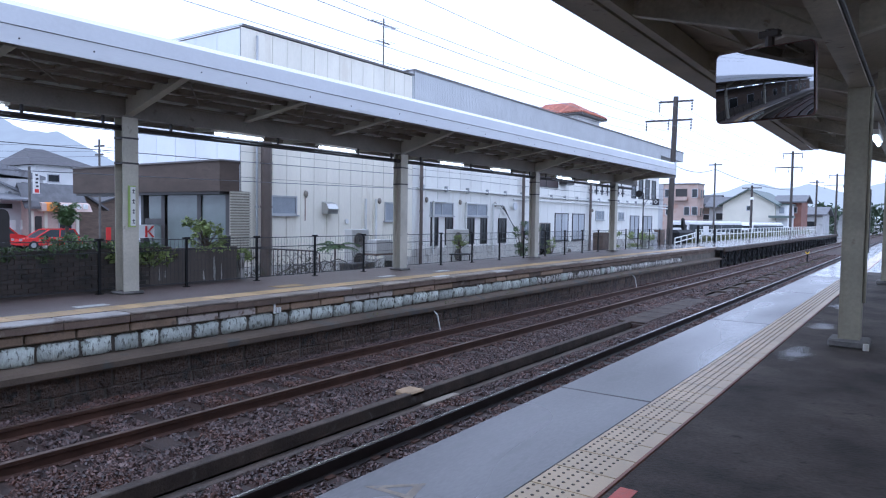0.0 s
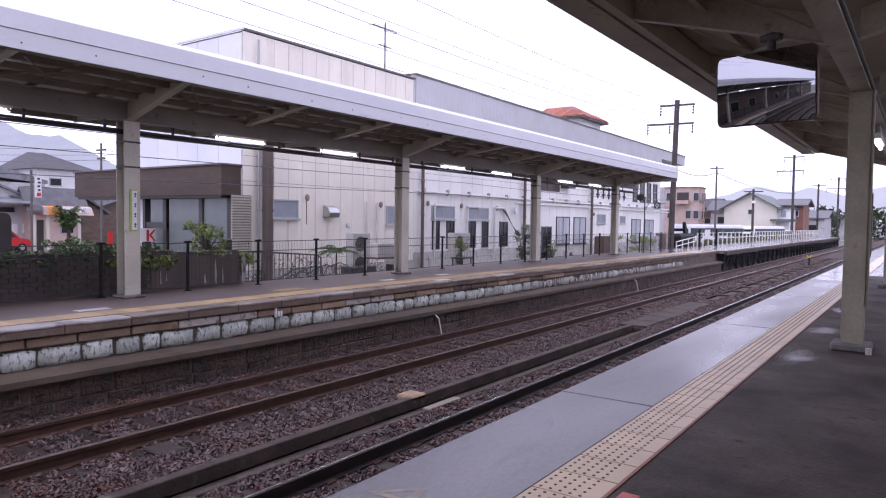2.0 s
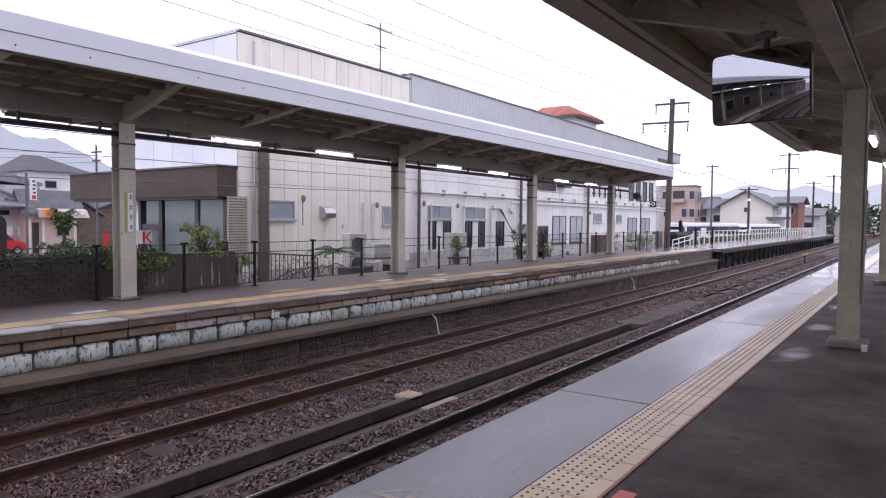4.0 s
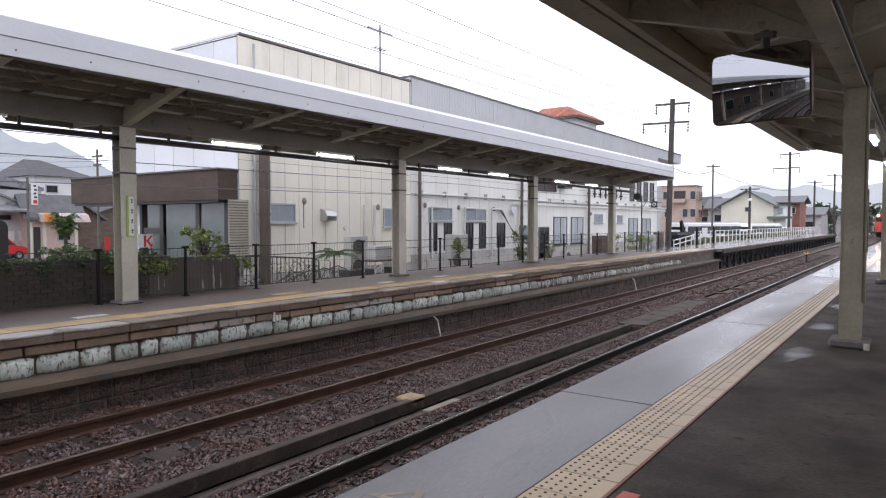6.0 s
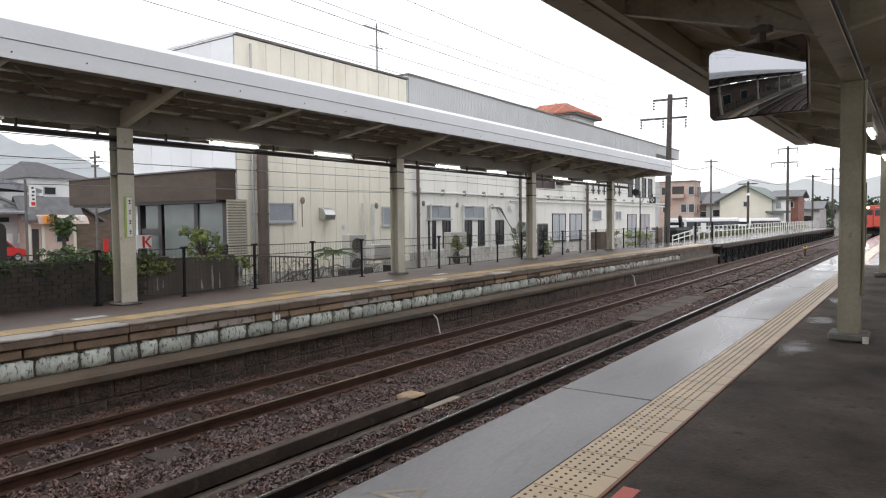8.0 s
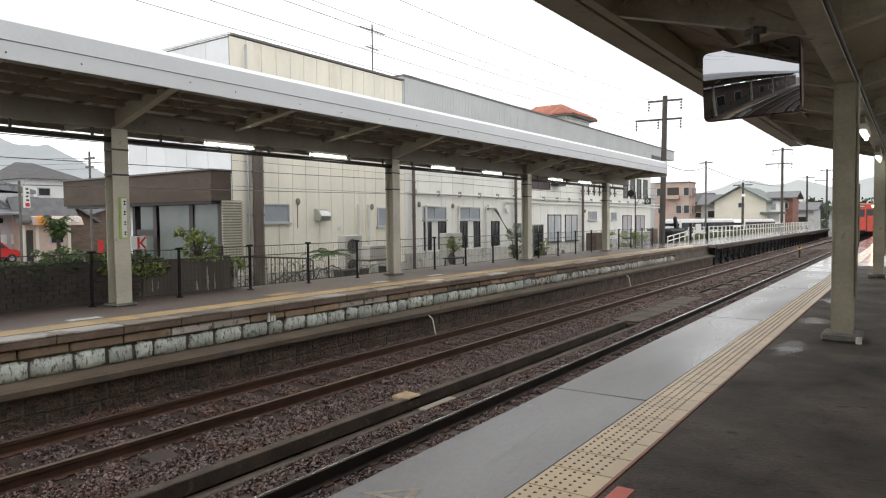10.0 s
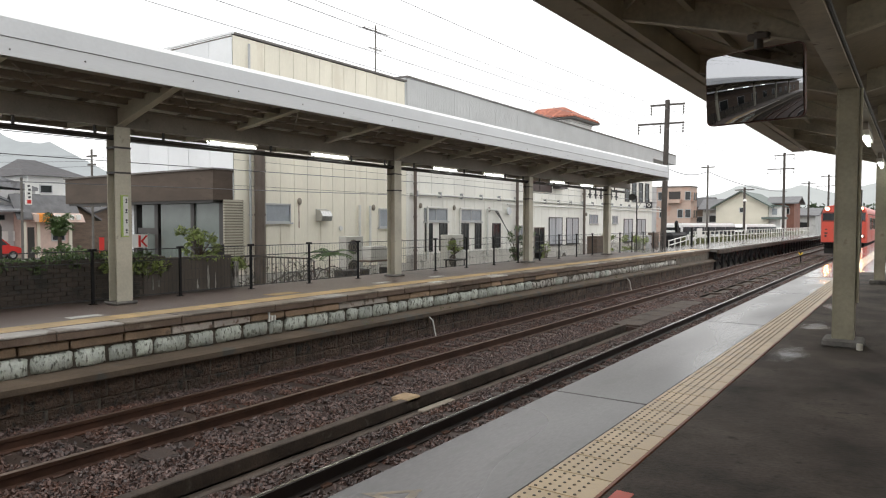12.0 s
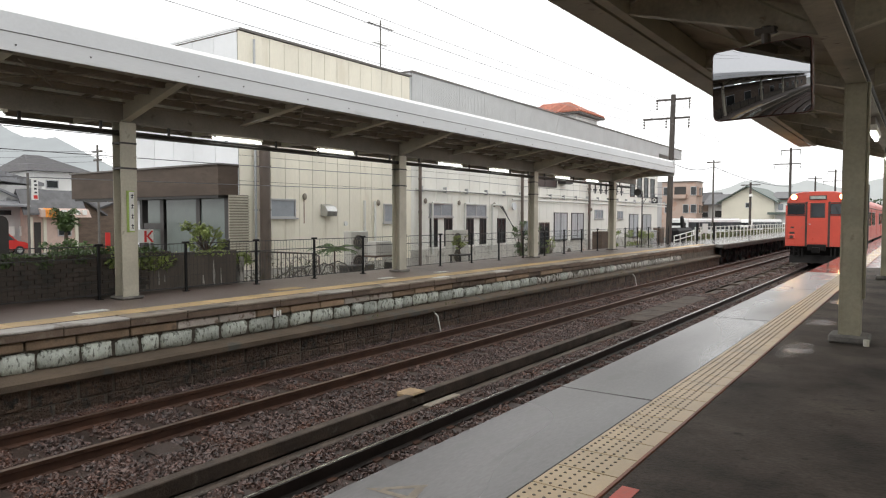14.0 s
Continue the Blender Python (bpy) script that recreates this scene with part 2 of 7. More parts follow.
M_DARKFRAME = mat("dark_frame", (0.035, 0.032, 0.03), 0.45, vary=0.2)
M_ALU = mat("aluminium_frame", (0.45, 0.46, 0.47), 0.4, 0.6, vary=0.1)
M_GLASSDARK = mat("window_glass", (0.03, 0.034, 0.036), 0.12, vary=0.3, scale=0.8, bump=0)
M_GLASSGREY = mat("frosted_glass", (0.3, 0.33, 0.36), 0.25, vary=0.12, scale=1.5, bump=0)
M_CURTAIN = mat("curtained_glass", (0.5, 0.52, 0.54), 0.15, vary=0.2, scale=2, bump=0, stretch=(1, 4, 0.2))
M_SHOPGLASS = mat("shop_glass", (0.15, 0.175, 0.165), 0.06, vary=0.2, scale=0.5, bump=0)
M_STAINLESS = mat("stainless_hood", (0.5, 0.5, 0.49), 0.3, 0.9, vary=0.1)
M_RUST = mat("rust", (0.2, 0.1, 0.055), 0.7, vary=0.3, scale=6)
M_PIPE_BROWN = mat("brown_pipe", (0.11, 0.085, 0.07), 0.5, vary=0.15)
M_PIPE_WHITE = mat("white_pipe", (0.68, 0.68, 0.64), 0.5, vary=0.1)
M_AC = mat("ac_casing", (0.5, 0.49, 0.45), 0.5, vary=0.12, scale=2)
M_REDTILE = mat("red_roof_tile", (0.48, 0.19, 0.125), 0.65, vary=0.25, scale=4, rnd=0.2)
M_POLE = mat("dark_pole", (0.06, 0.05, 0.043), 0.6, vary=0.25, scale=3)
M_POLEGREY = mat("grey_pole", (0.12, 0.11, 0.1), 0.7, vary=0.2, scale=3)
M_WIRE = mat("cable", (0.2, 0.2, 0.22), 0.6, vary=0.1)
M_BLOCKWALL = mat("dark_block", (0.064, 0.05, 0.04), 0.7, vary=0.3, scale=2, fine=40, bump=0.5, stain=(0.03, 0.027, 0.022), stain_scale=3, rnd=0.15)
M_WALLGREY = mat("streaked_wall", (0.095, 0.079, 0.065), 0.75, vary=0.35, scale=1.5, stain=(0.15, 0.135, 0.12), stain_at=0.66, stain_scale=2.2, stretch=(1, 1, 0.22))
M_LEAF = mat("leaf_green", (0.075, 0.125, 0.035), 0.5, vary=0.45, scale=2.5, fine=20, bump=0)
M_LEAFLIGHT = mat("leaf_light_green", (0.25, 0.31, 0.09), 0.5, vary=0.4, scale=3, fine=20, bump=0)
M_DRYWEED = mat("dry_weed", (0.11, 0.105, 0.06), 0.7, vary=0.5, scale=2.5, fine=20, bump=0)
M_LEAFDARK = mat("leaf_dark_green", (0.035, 0.06, 0.024), 0.5, vary=0.45, scale=2.5, fine=20, bump=0)
M_BARK = mat("bark", (0.085, 0.06, 0.045), 0.8, vary=0.3, scale=6, bump=0.6)
M_ORANGE = mat("vermilion_paint", (0.57, 0.078, 0.05), 0.32, vary=0.08, scale=0.8, fine=12, bump=0.02, space="object", stain=(0.42, 0.09, 0.06), stain_at=0.6, stain_scale=2.2)
M_TRAINGREY = mat("underframe_grey", (0.013, 0.012, 0.0115), 0.7, vary=0.4, scale=3, space="object", spec=0.15)
M_TRAINGLASS = mat("train_glass", (0.025, 0.03, 0.035), 0.06, vary=0.3, scale=1, bump=0, space="object")
M_TRAINTRIM = mat("train_trim", (0.05, 0.03, 0.026), 0.5, vary=0.2, space="object")
M_DEST = mat("destination_blind", (0.35, 0.38, 0.36), 0.3, vary=0.2, scale=6, space="object")
M_HEADLIGHT = glow("headlight_lens", (1.0, 0.55, 0.2), 130.0)
M_MARKLIGHT = glow("marker_lens", (1.0, 0.75, 0.7), 3.0)
M_TUBE = glow("fluorescent_tube", (0.93, 1.0, 0.97), 6.0)
M_MIRROR = mat("mirror_face", (0.42, 0.43, 0.45), 0.02, 1.0, vary=0.02, bump=0)
for link in list(M_MIRROR.node_tree.links):
    if link.to_socket.name == "Roughness":
        M_MIRROR.node_tree.links.remove(link)
M_MIRROR.node_tree.nodes["Principled BSDF"].inputs["Roughness"].default_value = 0.01
M_MIRRORFRAME = mat("mirror_rim", (0.1, 0.035, 0.022), 0.45, vary=0.2)
M_MIRRORBACK = mat("mirror_back", (0.1, 0.085, 0.07), 0.5, vary=0.2)
M_GREEN = mat("green_sign", (0.36, 0.48, 0.13), 0.5, vary=0.1)
M_SIGNWHITE = mat("sign_white", (0.75, 0.75, 0.72), 0.45, vary=0.06)
M_SIGNINK = mat("sign_ink", (0.04, 0.04, 0.045), 0.5, vary=0.1)
M_RED = mat("bright_red", (0.55, 0.035, 0.03), 0.4, vary=0.15)
M_PINK = mat("pink_render", (0.45, 0.34, 0.285), 0.7, vary=0.1, scale=0.6, stain=(0.42, 0.27, 0.21), stain_scale=0.8)
M_HOUSECREAM = mat("cream_render", (0.66, 0.63, 0.53), 0.7, vary=0.07, scale=0.5)
M_GREENROOF = mat("green_grey_roof", (0.1, 0.13, 0.115), 0.55, vary=0.2, scale=1)
M_DARKTILE = mat("dark_tile_roof", (0.055, 0.052, 0.055), 0.6, vary=0.35, scale=3, fine=30, bump=0.6)
M_GREYROOF = mat("grey_tile_roof", (0.12, 0.12, 0.125), 0.5, vary=0.25, scale=2, fine=20)
M_BRICKRED = mat("red_brown_siding", (0.24, 0.11, 0.08), 0.7, vary=0.2, scale=1)
M_HOUSEGREY = mat("grey_house_wall", (0.5, 0.5, 0.495), 0.7, vary=0.15, scale=0.6, stain=(0.38, 0.38, 0.37), stain_scale=0.8)
M_HOUSEWHITE = mat("white_house_wall", (0.78, 0.78, 0.76), 0.7, vary=0.1, scale=0.6)
M_TIMBER = mat("weathered_timber", (0.14, 0.1, 0.075), 0.75, vary=0.25, scale=1.5, stretch=(1, 1, 4))
M_BUS = mat("white_vehicle_paint", (0.86, 0.86, 0.85), 0.25, vary=0.04, scale=1)
M_CARRED = mat("red_car_paint", (0.55, 0.04, 0.035), 0.2, vary=0.05)
M_TYRE = mat("tyre", (0.02, 0.02, 0.02), 0.8, vary=0.2)
M_AWNORANGE = mat("orange_awning", (0.78, 0.28, 0.04), 0.55, vary=0.12)
M_AWNPINK = mat("pale_awning", (0.56, 0.42, 0.36), 0.55, vary=0.15)
M_YELLOW = mat("marker_yellow", (0.75, 0.5, 0.04), 0.5, vary=0.1)
M_GROUND = mat("yard_ground", (0.17, 0.165, 0.15), 0.8, vary=0.25, scale=0.25, fine=12, bump=0.4, stain=(0.09, 0.12, 0.05), stain_at=0.58, stain_scale=0.15)
M_GRASS = mat("weeds", (0.12, 0.125, 0.05), 0.7, vary=0.4, scale=3, fine=15, bump=0)
M_PLANK = mat("pale_plank", (0.21, 0.178, 0.14), 0.6, vary=0.2, scale=3)
M_BUSGLASS = mat("vehicle_glass", (0.05, 0.06, 0.065), 0.3, vary=0.3, scale=0.8, bump=0, spec=0.3)
M_FADED = mat("faded_paint", (0.27, 0.215, 0.145), 0.4, vary=0.3, scale=9, bump=0.05, stain=(0.14, 0.13, 0.12), stain_at=0.56, stain_scale=14)
M_SLATEGREY = mat("pale_slate_roof", (0.24, 0.245, 0.26), 0.55, vary=0.25, scale=1.2, fine=14, stain=(0.14, 0.14, 0.15), stain_scale=2)
M_PATCH = mat("ochre_concrete", (0.34, 0.24, 0.14), 0.7, vary=0.25, scale=5)


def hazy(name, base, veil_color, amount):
    """Distant hills; the pale haze of rain-laden air is put in as surface emission."""
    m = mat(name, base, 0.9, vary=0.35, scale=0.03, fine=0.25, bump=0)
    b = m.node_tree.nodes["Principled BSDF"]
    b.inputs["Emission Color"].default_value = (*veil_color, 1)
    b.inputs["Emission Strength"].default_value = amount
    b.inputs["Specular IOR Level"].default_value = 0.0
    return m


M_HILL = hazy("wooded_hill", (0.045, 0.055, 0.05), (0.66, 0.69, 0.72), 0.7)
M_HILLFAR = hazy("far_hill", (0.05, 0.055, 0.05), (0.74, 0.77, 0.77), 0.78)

# ---- building blocks ----


def box(bm, x0, x1, y0, y1, z0, z1, bevel=0.0):
    v = [bm.verts.new((x, y, z)) for z in (z0, z1) for x, y in ((x0, y0), (x1, y0), (x1, y1), (x0, y1))]
    faces = [bm.faces.new([v[i] for i in f]) for f in ((3, 2, 1, 0), (4, 5, 6, 7), (0, 1, 5, 4), (1, 2, 6, 5), (2, 3, 7, 6), (3, 0, 4, 7))]
    if bevel:
        bmesh.ops.bevel(bm, geom=list({e for f in faces for e in f.edges}), offset=bevel, segments=1, affect="EDGES")
    return bm


def rod(bm, a, b, r, n=8, r2=None):
    a, b = Vector(a), Vector(b)
    z = (b - a).normalized()
    x = z.orthogonal().normalized()
    y = z.cross(x)
    r2 = r if r2 is None else r2
    rings = [[bm.verts.new(p + rr * (math.cos(2 * math.pi * i / n) * x + math.sin(2 * math.pi * i / n) * y)) for i in range(n)] for p, rr in ((a, r), (b, r2))]
    for i in range(n):
        bm.faces.new((rings[0][i], rings[0][(i + 1) % n], rings[1][(i + 1) % n], rings[1][i]))
    bm.faces.new(rings[0][::-1])
    bm.faces.new(rings[1])
    return bm


def prism(bm, profile, axis, a, b):
    """A closed profile pushed from a to b along x or y. The profile's pairs are (y, z) or (x, z)."""
    def at(p, s):
        return (s, p[0], p[1]) if axis == "x" else (p[0], s, p[1])
    r0, r1 = [bm.verts.new(at(p, a)) for p in profile], [bm.verts.new(at(p, b)) for p in profile]
    k = len(profile)
    for i in range(k):
        bm.faces.new((r0[i], r0[(i + 1) % k], r1[(i + 1) % k], r1[i]))
    bm.faces.new(r0[::-1])
    bm.faces.new(r1)
    bmesh.ops.recalc_face_normals(bm, faces=bm.faces)
    return bm


def tube(bm, pts, r, n=4):
    """One unbroken round bar along the points."""
    pts = [Vector(p) for p in pts]
    rings = []
    for i, p in enumerate(pts):
        d = (pts[min(i + 1, len(pts) - 1)] - pts[max(i - 1, 0)]).normalized()
        u = d.cross(Vector((0.13, 0.21, 0.97))).normalized()
        w = d.cross(u)
        rings.append([bm.verts.new(p + r * (math.cos(2 * math.pi * k / n) * u + math.sin(2 * math.pi * k / n) * w)) for k in range(n)])
    for a, b in zip(rings, rings[1:]):
        for k in range(n):
            bm.faces.new((a[k], a[(k + 1) % n], b[(k + 1) % n], b[k]))
    bm.faces.new(rings[0][::-1])
    bm.faces.new(rings[-1])
    return bm


def base_of(ob):
    p = Vector((0, 0, 0))
    while ob:
        p, ob = p + ob.location, ob.parent
    return p


def mesh_of(name, bm, material, shift=(0, 0, 0)):
    bmesh.ops.translate(bm, verts=bm.verts, vec=-Vector(shift))
    me = bpy.data.meshes.new(name)
    bm.to_mesh(me)
    bm.free()
    me.materials.append(material)
    return me


def part(name, bm, material, parent, label=""):
    ob = new(name, mesh_of(name, bm, material, base_of(parent)))
    ob.parent = parent
    if label:
        ob["label"] = label
    return ob


def piece(name, mesh, parent, x, y, z, rz=0.0, rx=0.0):
    """One of many alike pieces on a shared mesh; the place is in the world."""
    ob = new(name, mesh)
    ob.parent = parent
    ob.location = Vector((x, y, z)) - base_of(parent)
    ob.rotation_euler = (rx, 0, rz)
    return ob


def thing(name, x, y, z, label, category, group="", kind=""):
    ob = new(name)
    ob.location = (x, y, z)
    ob.empty_display_size = 0.2
    return tagged(ob, label, category, group, kind)


def solid(name, bm, material, label="", category="", group="", kind=""):
    ob = new(name, mesh_of(name, bm, material))
    return tagged(ob, label, category, group, kind)


def B(*a, **k):
    return box(bmesh.new(), *a, **k)


def leaves(name, blobs, count, size, material, parent=None, seed=1, flat=0.0):
    """A cloud of small folded leaves scattered in ellipsoids (x, y, z, rx, ry, rz)."""
    rng = np.random.default_rng(seed)
    w = np.array([b[3] * b[4] * b[5] for b in blobs]) ** 0.67
    pick = rng.choice(len(blobs), count, p=w / w.sum())
    bl = np.array(blobs)[pick]
    d = rng.normal(size=(count, 3))
    d /= np.linalg.norm(d, axis=1)[:, None]
    c = bl[:, :3] + d * bl[:, 3:] * rng.uniform(0.45, 1.08, (count, 1))
    u = rng.normal(size=(count, 3))
    u[:, 2] *= 1 - flat
    u /= np.linalg.norm(u, axis=1)[:, None]
    v = np.cross(u, rng.normal(size=(count, 3)))
    v /= np.linalg.norm(v, axis=1)[:, None]
    s = size * rng.uniform(0.5, 1.4, (count, 1))
    verts = np.stack([c - u * s, c + v * s * 0.4, c + u * s, c - v * s * 0.4], 1).reshape(-1, 3)
    if parent:
        verts = verts - np.array(base_of(parent))
    me = bpy.data.meshes.new(name)
    me.from_pydata(verts.tolist(), [], (np.arange(count * 4).reshape(-1, 4)).tolist())
    me.materials.append(material)
    ob = new(name, me)
    ob.parent = parent
    return ob


rng = random.Random(7)
# ---- ground, platforms, tracks ----
FAR_X, NEAR_X = -9.0, -2.35

ground = solid("ground", prism(bmesh.new(), [(-1800, GROUND - 0.8), (900, GROUND - 0.8), (900, GROUND), (-5.3, GROUND), (-5.3, GROUND - 0.35), (-5.64, GROUND - 0.35), (-5.64, GROUND), (-1800, GROUND)], "y", -400, 1500), M_GROUND, "grey wet gravel yard and weeds", "ground", kind="structure")
solid("road", B(-30, -19.5, -60, 8, GROUND, GROUND + 0.02), M_FAR_ASPHALT, "wet grey asphalt forecourt road", "road", kind="structure")
bed = bmesh.new()
box(bed, -8.75, -5.7, -40, 15.9, GROUND - 0.05, BALLAST)
box(bed, -5.25, -2.3, -40, 15.9, GROUND - 0.05, BALLAST)
box(bed, -8.75, -2.3, 15.9, 23.3, GROUND - 0.05, BALLAST)
box(bed, -8.75, -5.93, 23.3, 60, GROUND - 0.05, BALLAST)
box(bed, -5.5, -2.3, 23.3, 60, GROUND - 0.05, BALLAST)
box(bed, -8.75, -2.3, 60, 260, GROUND - 0.05, BALLAST)
solid("track_bed", bed, M_BALLAST, "dark brown ballast bed under the tracks", "ballast", kind="structure")

near_platform = solid("near_platform", B(-1.66, 4.2, -40, 120, GROUND - 0.05, -0.012), M_DRAIN, "grey concrete platform body", "platform", kind="structure")
solid("near_platform_face", B(NEAR_X, -1.66, -40, 120, GROUND - 0.05, -0.165), M_CONC, "grey concrete platform face", "platform", kind="structure")
near_paving = solid("asphalt_paving", B(-1.262, 4.2, -40, 22.6, -0.012, 0.0), M_ASPHALT, "dark worn asphalt platform paving", "paving", kind="structure")
solid("asphalt_paving_open", B(-1.262, 4.2, 22.6, 120, -0.012, 0.0), M_RAINWET, "rain-wet asphalt paving beyond the platform roof", "paving", kind="structure")
solid("red_edge_line", B(-1.29, -1.272, -40, 120, -0.012, 0.003), M_REDLINE, "worn red line beside the tactile paving", "line", kind="structure")
solid("red_floor_mark", B(-1.23, -1.14, 2.7, 3.36, 0.0, 0.004), M_REDPAINT, "red painted boarding mark on the asphalt", "floor mark")
bm = bmesh.new()
corners = [Vector((-2.29, 2.575, 0.0012)), Vector((-2.06, 2.8, 0.0012)), Vector((-2.0, 2.59, 0.0012))]
middle = sum(corners, Vector()) / 3
outer_ = [bm.verts.new(c) for c in corners]
inner_ = [bm.verts.new(c.lerp(middle, 0.5)) for c in corners]
for k in range(3):
    bm.faces.new((outer_[k], outer_[k - 1], inner_[k - 1], inner_[k]))
bm.normal_update()
for f in bm.faces:
    if f.normal.z < 0:
        f.normal_flip()
solid("worn_floor_mark", bm, M_FADED, "faded ochre triangle painted on the wet concrete", "floor mark")

far_platform = solid("far_platform", B(-11.9, FAR_X - 0.06, -40, 38, GROUND - 0.05, -0.012), M_JOINT, "old stone-faced platform body", "platform", kind="structure")
solid("far_paving", B(-11.9, -9.76, -40, 31.6, -0.012, 0.0), M_FAR_ASPHALT, "damp grey asphalt platform paving", "paving", kind="structure")
solid("far_paving_open", B(-11.9, -9.76, 31.6, 38, -0.012, 0.0), M_RAINDECK, "rain-wet paving beyond the far roof", "paving", kind="structure")
solid("far_edge_paving", B(-9.32, -9.30, -40, 38, -0.012, 0.001), M_FAR_ASPHALT, "thin joint beside the tactile band", "paving", kind="structure")
ledge = solid("wall_ledge", prism(bmesh.new(), [(-9.1, -0.7), (-8.74, -0.7), (-8.73, -0.66), (-8.66, -0.66), (-8.66, -0.585), (-8.74, -0.56), (-9.1, -0.53)], "y", -40, 38), M_LEDGE,
              "mossy concrete ledge along the platform wall", "ledge", kind="structure")

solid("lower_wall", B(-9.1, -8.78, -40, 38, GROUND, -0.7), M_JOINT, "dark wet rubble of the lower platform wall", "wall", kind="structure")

# the steel-legged extension of the far platform
ext = thing("platform_extension", -10, 38, GROUND, "grey platform extension deck on dark steel trestle legs", "platform", kind="structure")
part("deck", B(-11.75, -8.6, 38.0, 97, -0.16, 0.0), M_RAINDECK, ext)
part("edge_beam", B(-8.6, -8.5, 38.0, 97, -0.26, -0.01, bevel=0.03), M_DRAIN, ext, "dark concrete edge beam")
leg_bm = bmesh.new()
box(leg_bm, -0.06, 0.06, -0.06, 0.06, GROUND, -0.16)
rod(leg_bm, (0, 0, GROUND + 0.2), (0, 1.55, -0.25), 0.045, 5)
rod(leg_bm, (0, 0, -0.3), (0, 1.55, GROUND + 0.2), 0.045, 5)
leg_mesh = mesh_of("leg", leg_bm, M_BLACK)
for k in range(37):
    piece("leg", leg_mesh, ext, -8.75, 38.3 + k * 1.62, 0)
# added dark sheet; its colour stands for the shade under the deck
solid("extension_curtain", B(-11.0, -10.9, 38.1, 97, GROUND, -0.16), M_DARKSTONE, "dark sheet added to stand for the shade under the extension deck", "wall", kind="structure")

# rails
RAIL_PROFILE = [(-0.062, 0), (0.062, 0), (0.062, 0.014), (0.012, 0.03), (0.01, 0.108), (0.033, 0.118), (0.033, 0.148), (-0.033, 0.148), (-0.033, 0.118), (-0.01, 0.108), (-0.012, 0.03), (-0.062, 0.014)]


def track(cx, web, head, label, hw=0.031):
    t = thing("railway_track", cx, 0, BALLAST, label, "track", kind="structure")
    for s in (-1, 1):
        x = cx + s * 0.566
        part("rail", prism(bmesh.new(), [(x + px, RAIL - 0.152 + pz) for px, pz in RAIL_PROFILE], "y", -40, 240), web, t)
        part("rail_head", B(x - hw, x + hw, -40, 240, RAIL - 0.004, RAIL), head, t, "worn running surface")
    sl = bmesh.new()
    box(sl, -1.05, 1.05, -0.11, 0.11, -0.15, 0.0, bevel=0.015)
    sl_mesh = mesh_of("sleeper", sl, M_SLEEPER)
    for k in range(150):
        piece("sleeper", sl_mesh, t, cx + rng.uniform(-0.03, 0.03), -4 + k * 0.66 + rng.uniform(-0.03, 0.03), RAIL - 0.150, rng.uniform(-0.02, 0.02))
    clip = bmesh.new()
    box(clip, -0.1, 0.1, -0.06, 0.06, 0, 0.022, bevel=0.006)
    clip_mesh = mesh_of("rail_fastening", clip, M_RAIL_RUST)
    for k in range(60):
        for s in (-1, 1):
            piece("rail_fastening", clip_mesh, t, cx + s * 0.566, -4 + k * 0.66, RAIL - 0.152)
    return t


track(-7.45, M_RAIL_RUST, M_RAIL_TOP, "rusty narrow-gauge track on wooden sleepers")
track(-4.0, M_RAIL_DARK, M_RAIL_SHINE, "used narrow-gauge track with polished rail heads", 0.014)

# the drain between the tracks
drain = thing("drain_channel", -5.6, 0, GROUND, "dark open concrete drain channel between the tracks", "drain", kind="structure")
part("drain_wall", B(-5.77, -5.64, -20, 15.9, GROUND - 0.34, -1.045, bevel=0.01), M_DRAIN, drain)
part("drain_wall", B(-5.30, -5.21, -20, 15.9, GROUND - 0.34, -1.085, bevel=0.01), M_DRAIN, drain)
part("drain_bottom", B(-5.64, -5.30, -20, 15.9, GROUND - 0.35, GROUND - 0.02), M_DRAIN, drain, "wet dark channel floor")
slab_mesh = mesh_of("cover_slab", B(-0.33, 0.33, -0.48, 0.48, 0, 0.045, bevel=0.008), M_DRAIN)
for k in range(6):
    piece("cover_slab", slab_mesh, drain, -5.68, 16.5 + k * 1.0, BALLAST)
pit_bar = mesh_of("cross_bar", B(-0.22, 0.22, -0.07, 0.07, -0.06, 0.02, bevel=0.01), M_DRAIN)
for k in range(18):
    piece("cross_bar", pit_bar, drain, -5.715, 23.35 + k * 2.05, BALLAST)
for x in (-5.95, -5.5):
    part("drain_wall", B(x - 0.02, x + 0.02, 23.3, 60, GROUND - 0.05, BALLAST + 0.015), M_DRAIN, drain)
part("drain_bottom", B(-5.93, -5.52, 23.3, 60, GROUND - 0.02, BALLAST - 0.045), M_DRAIN, drain, "wet dark channel floor")
solid("pale_plank", B(-5.28, -5.16, 7.05, 7.78, BALLAST, -1.055, bevel=0.01), M_PLANK, "short pale plank lying beside the drain", "plank")
solid("cable_pit_cover", B(-5.93, -5.64, 7.3, 7.62, BALLAST, -1.03, bevel=0.02), M_PATCH, "broken ochre concrete pit cover on the drain", "cover")
solid("flat_stone", B(-6.7, -6.35, 4.0, 4.3, BALLAST, -1.06, bevel=0.02), M_SLEEPER, "flat dark stone slab lying on the ballast", "stone")


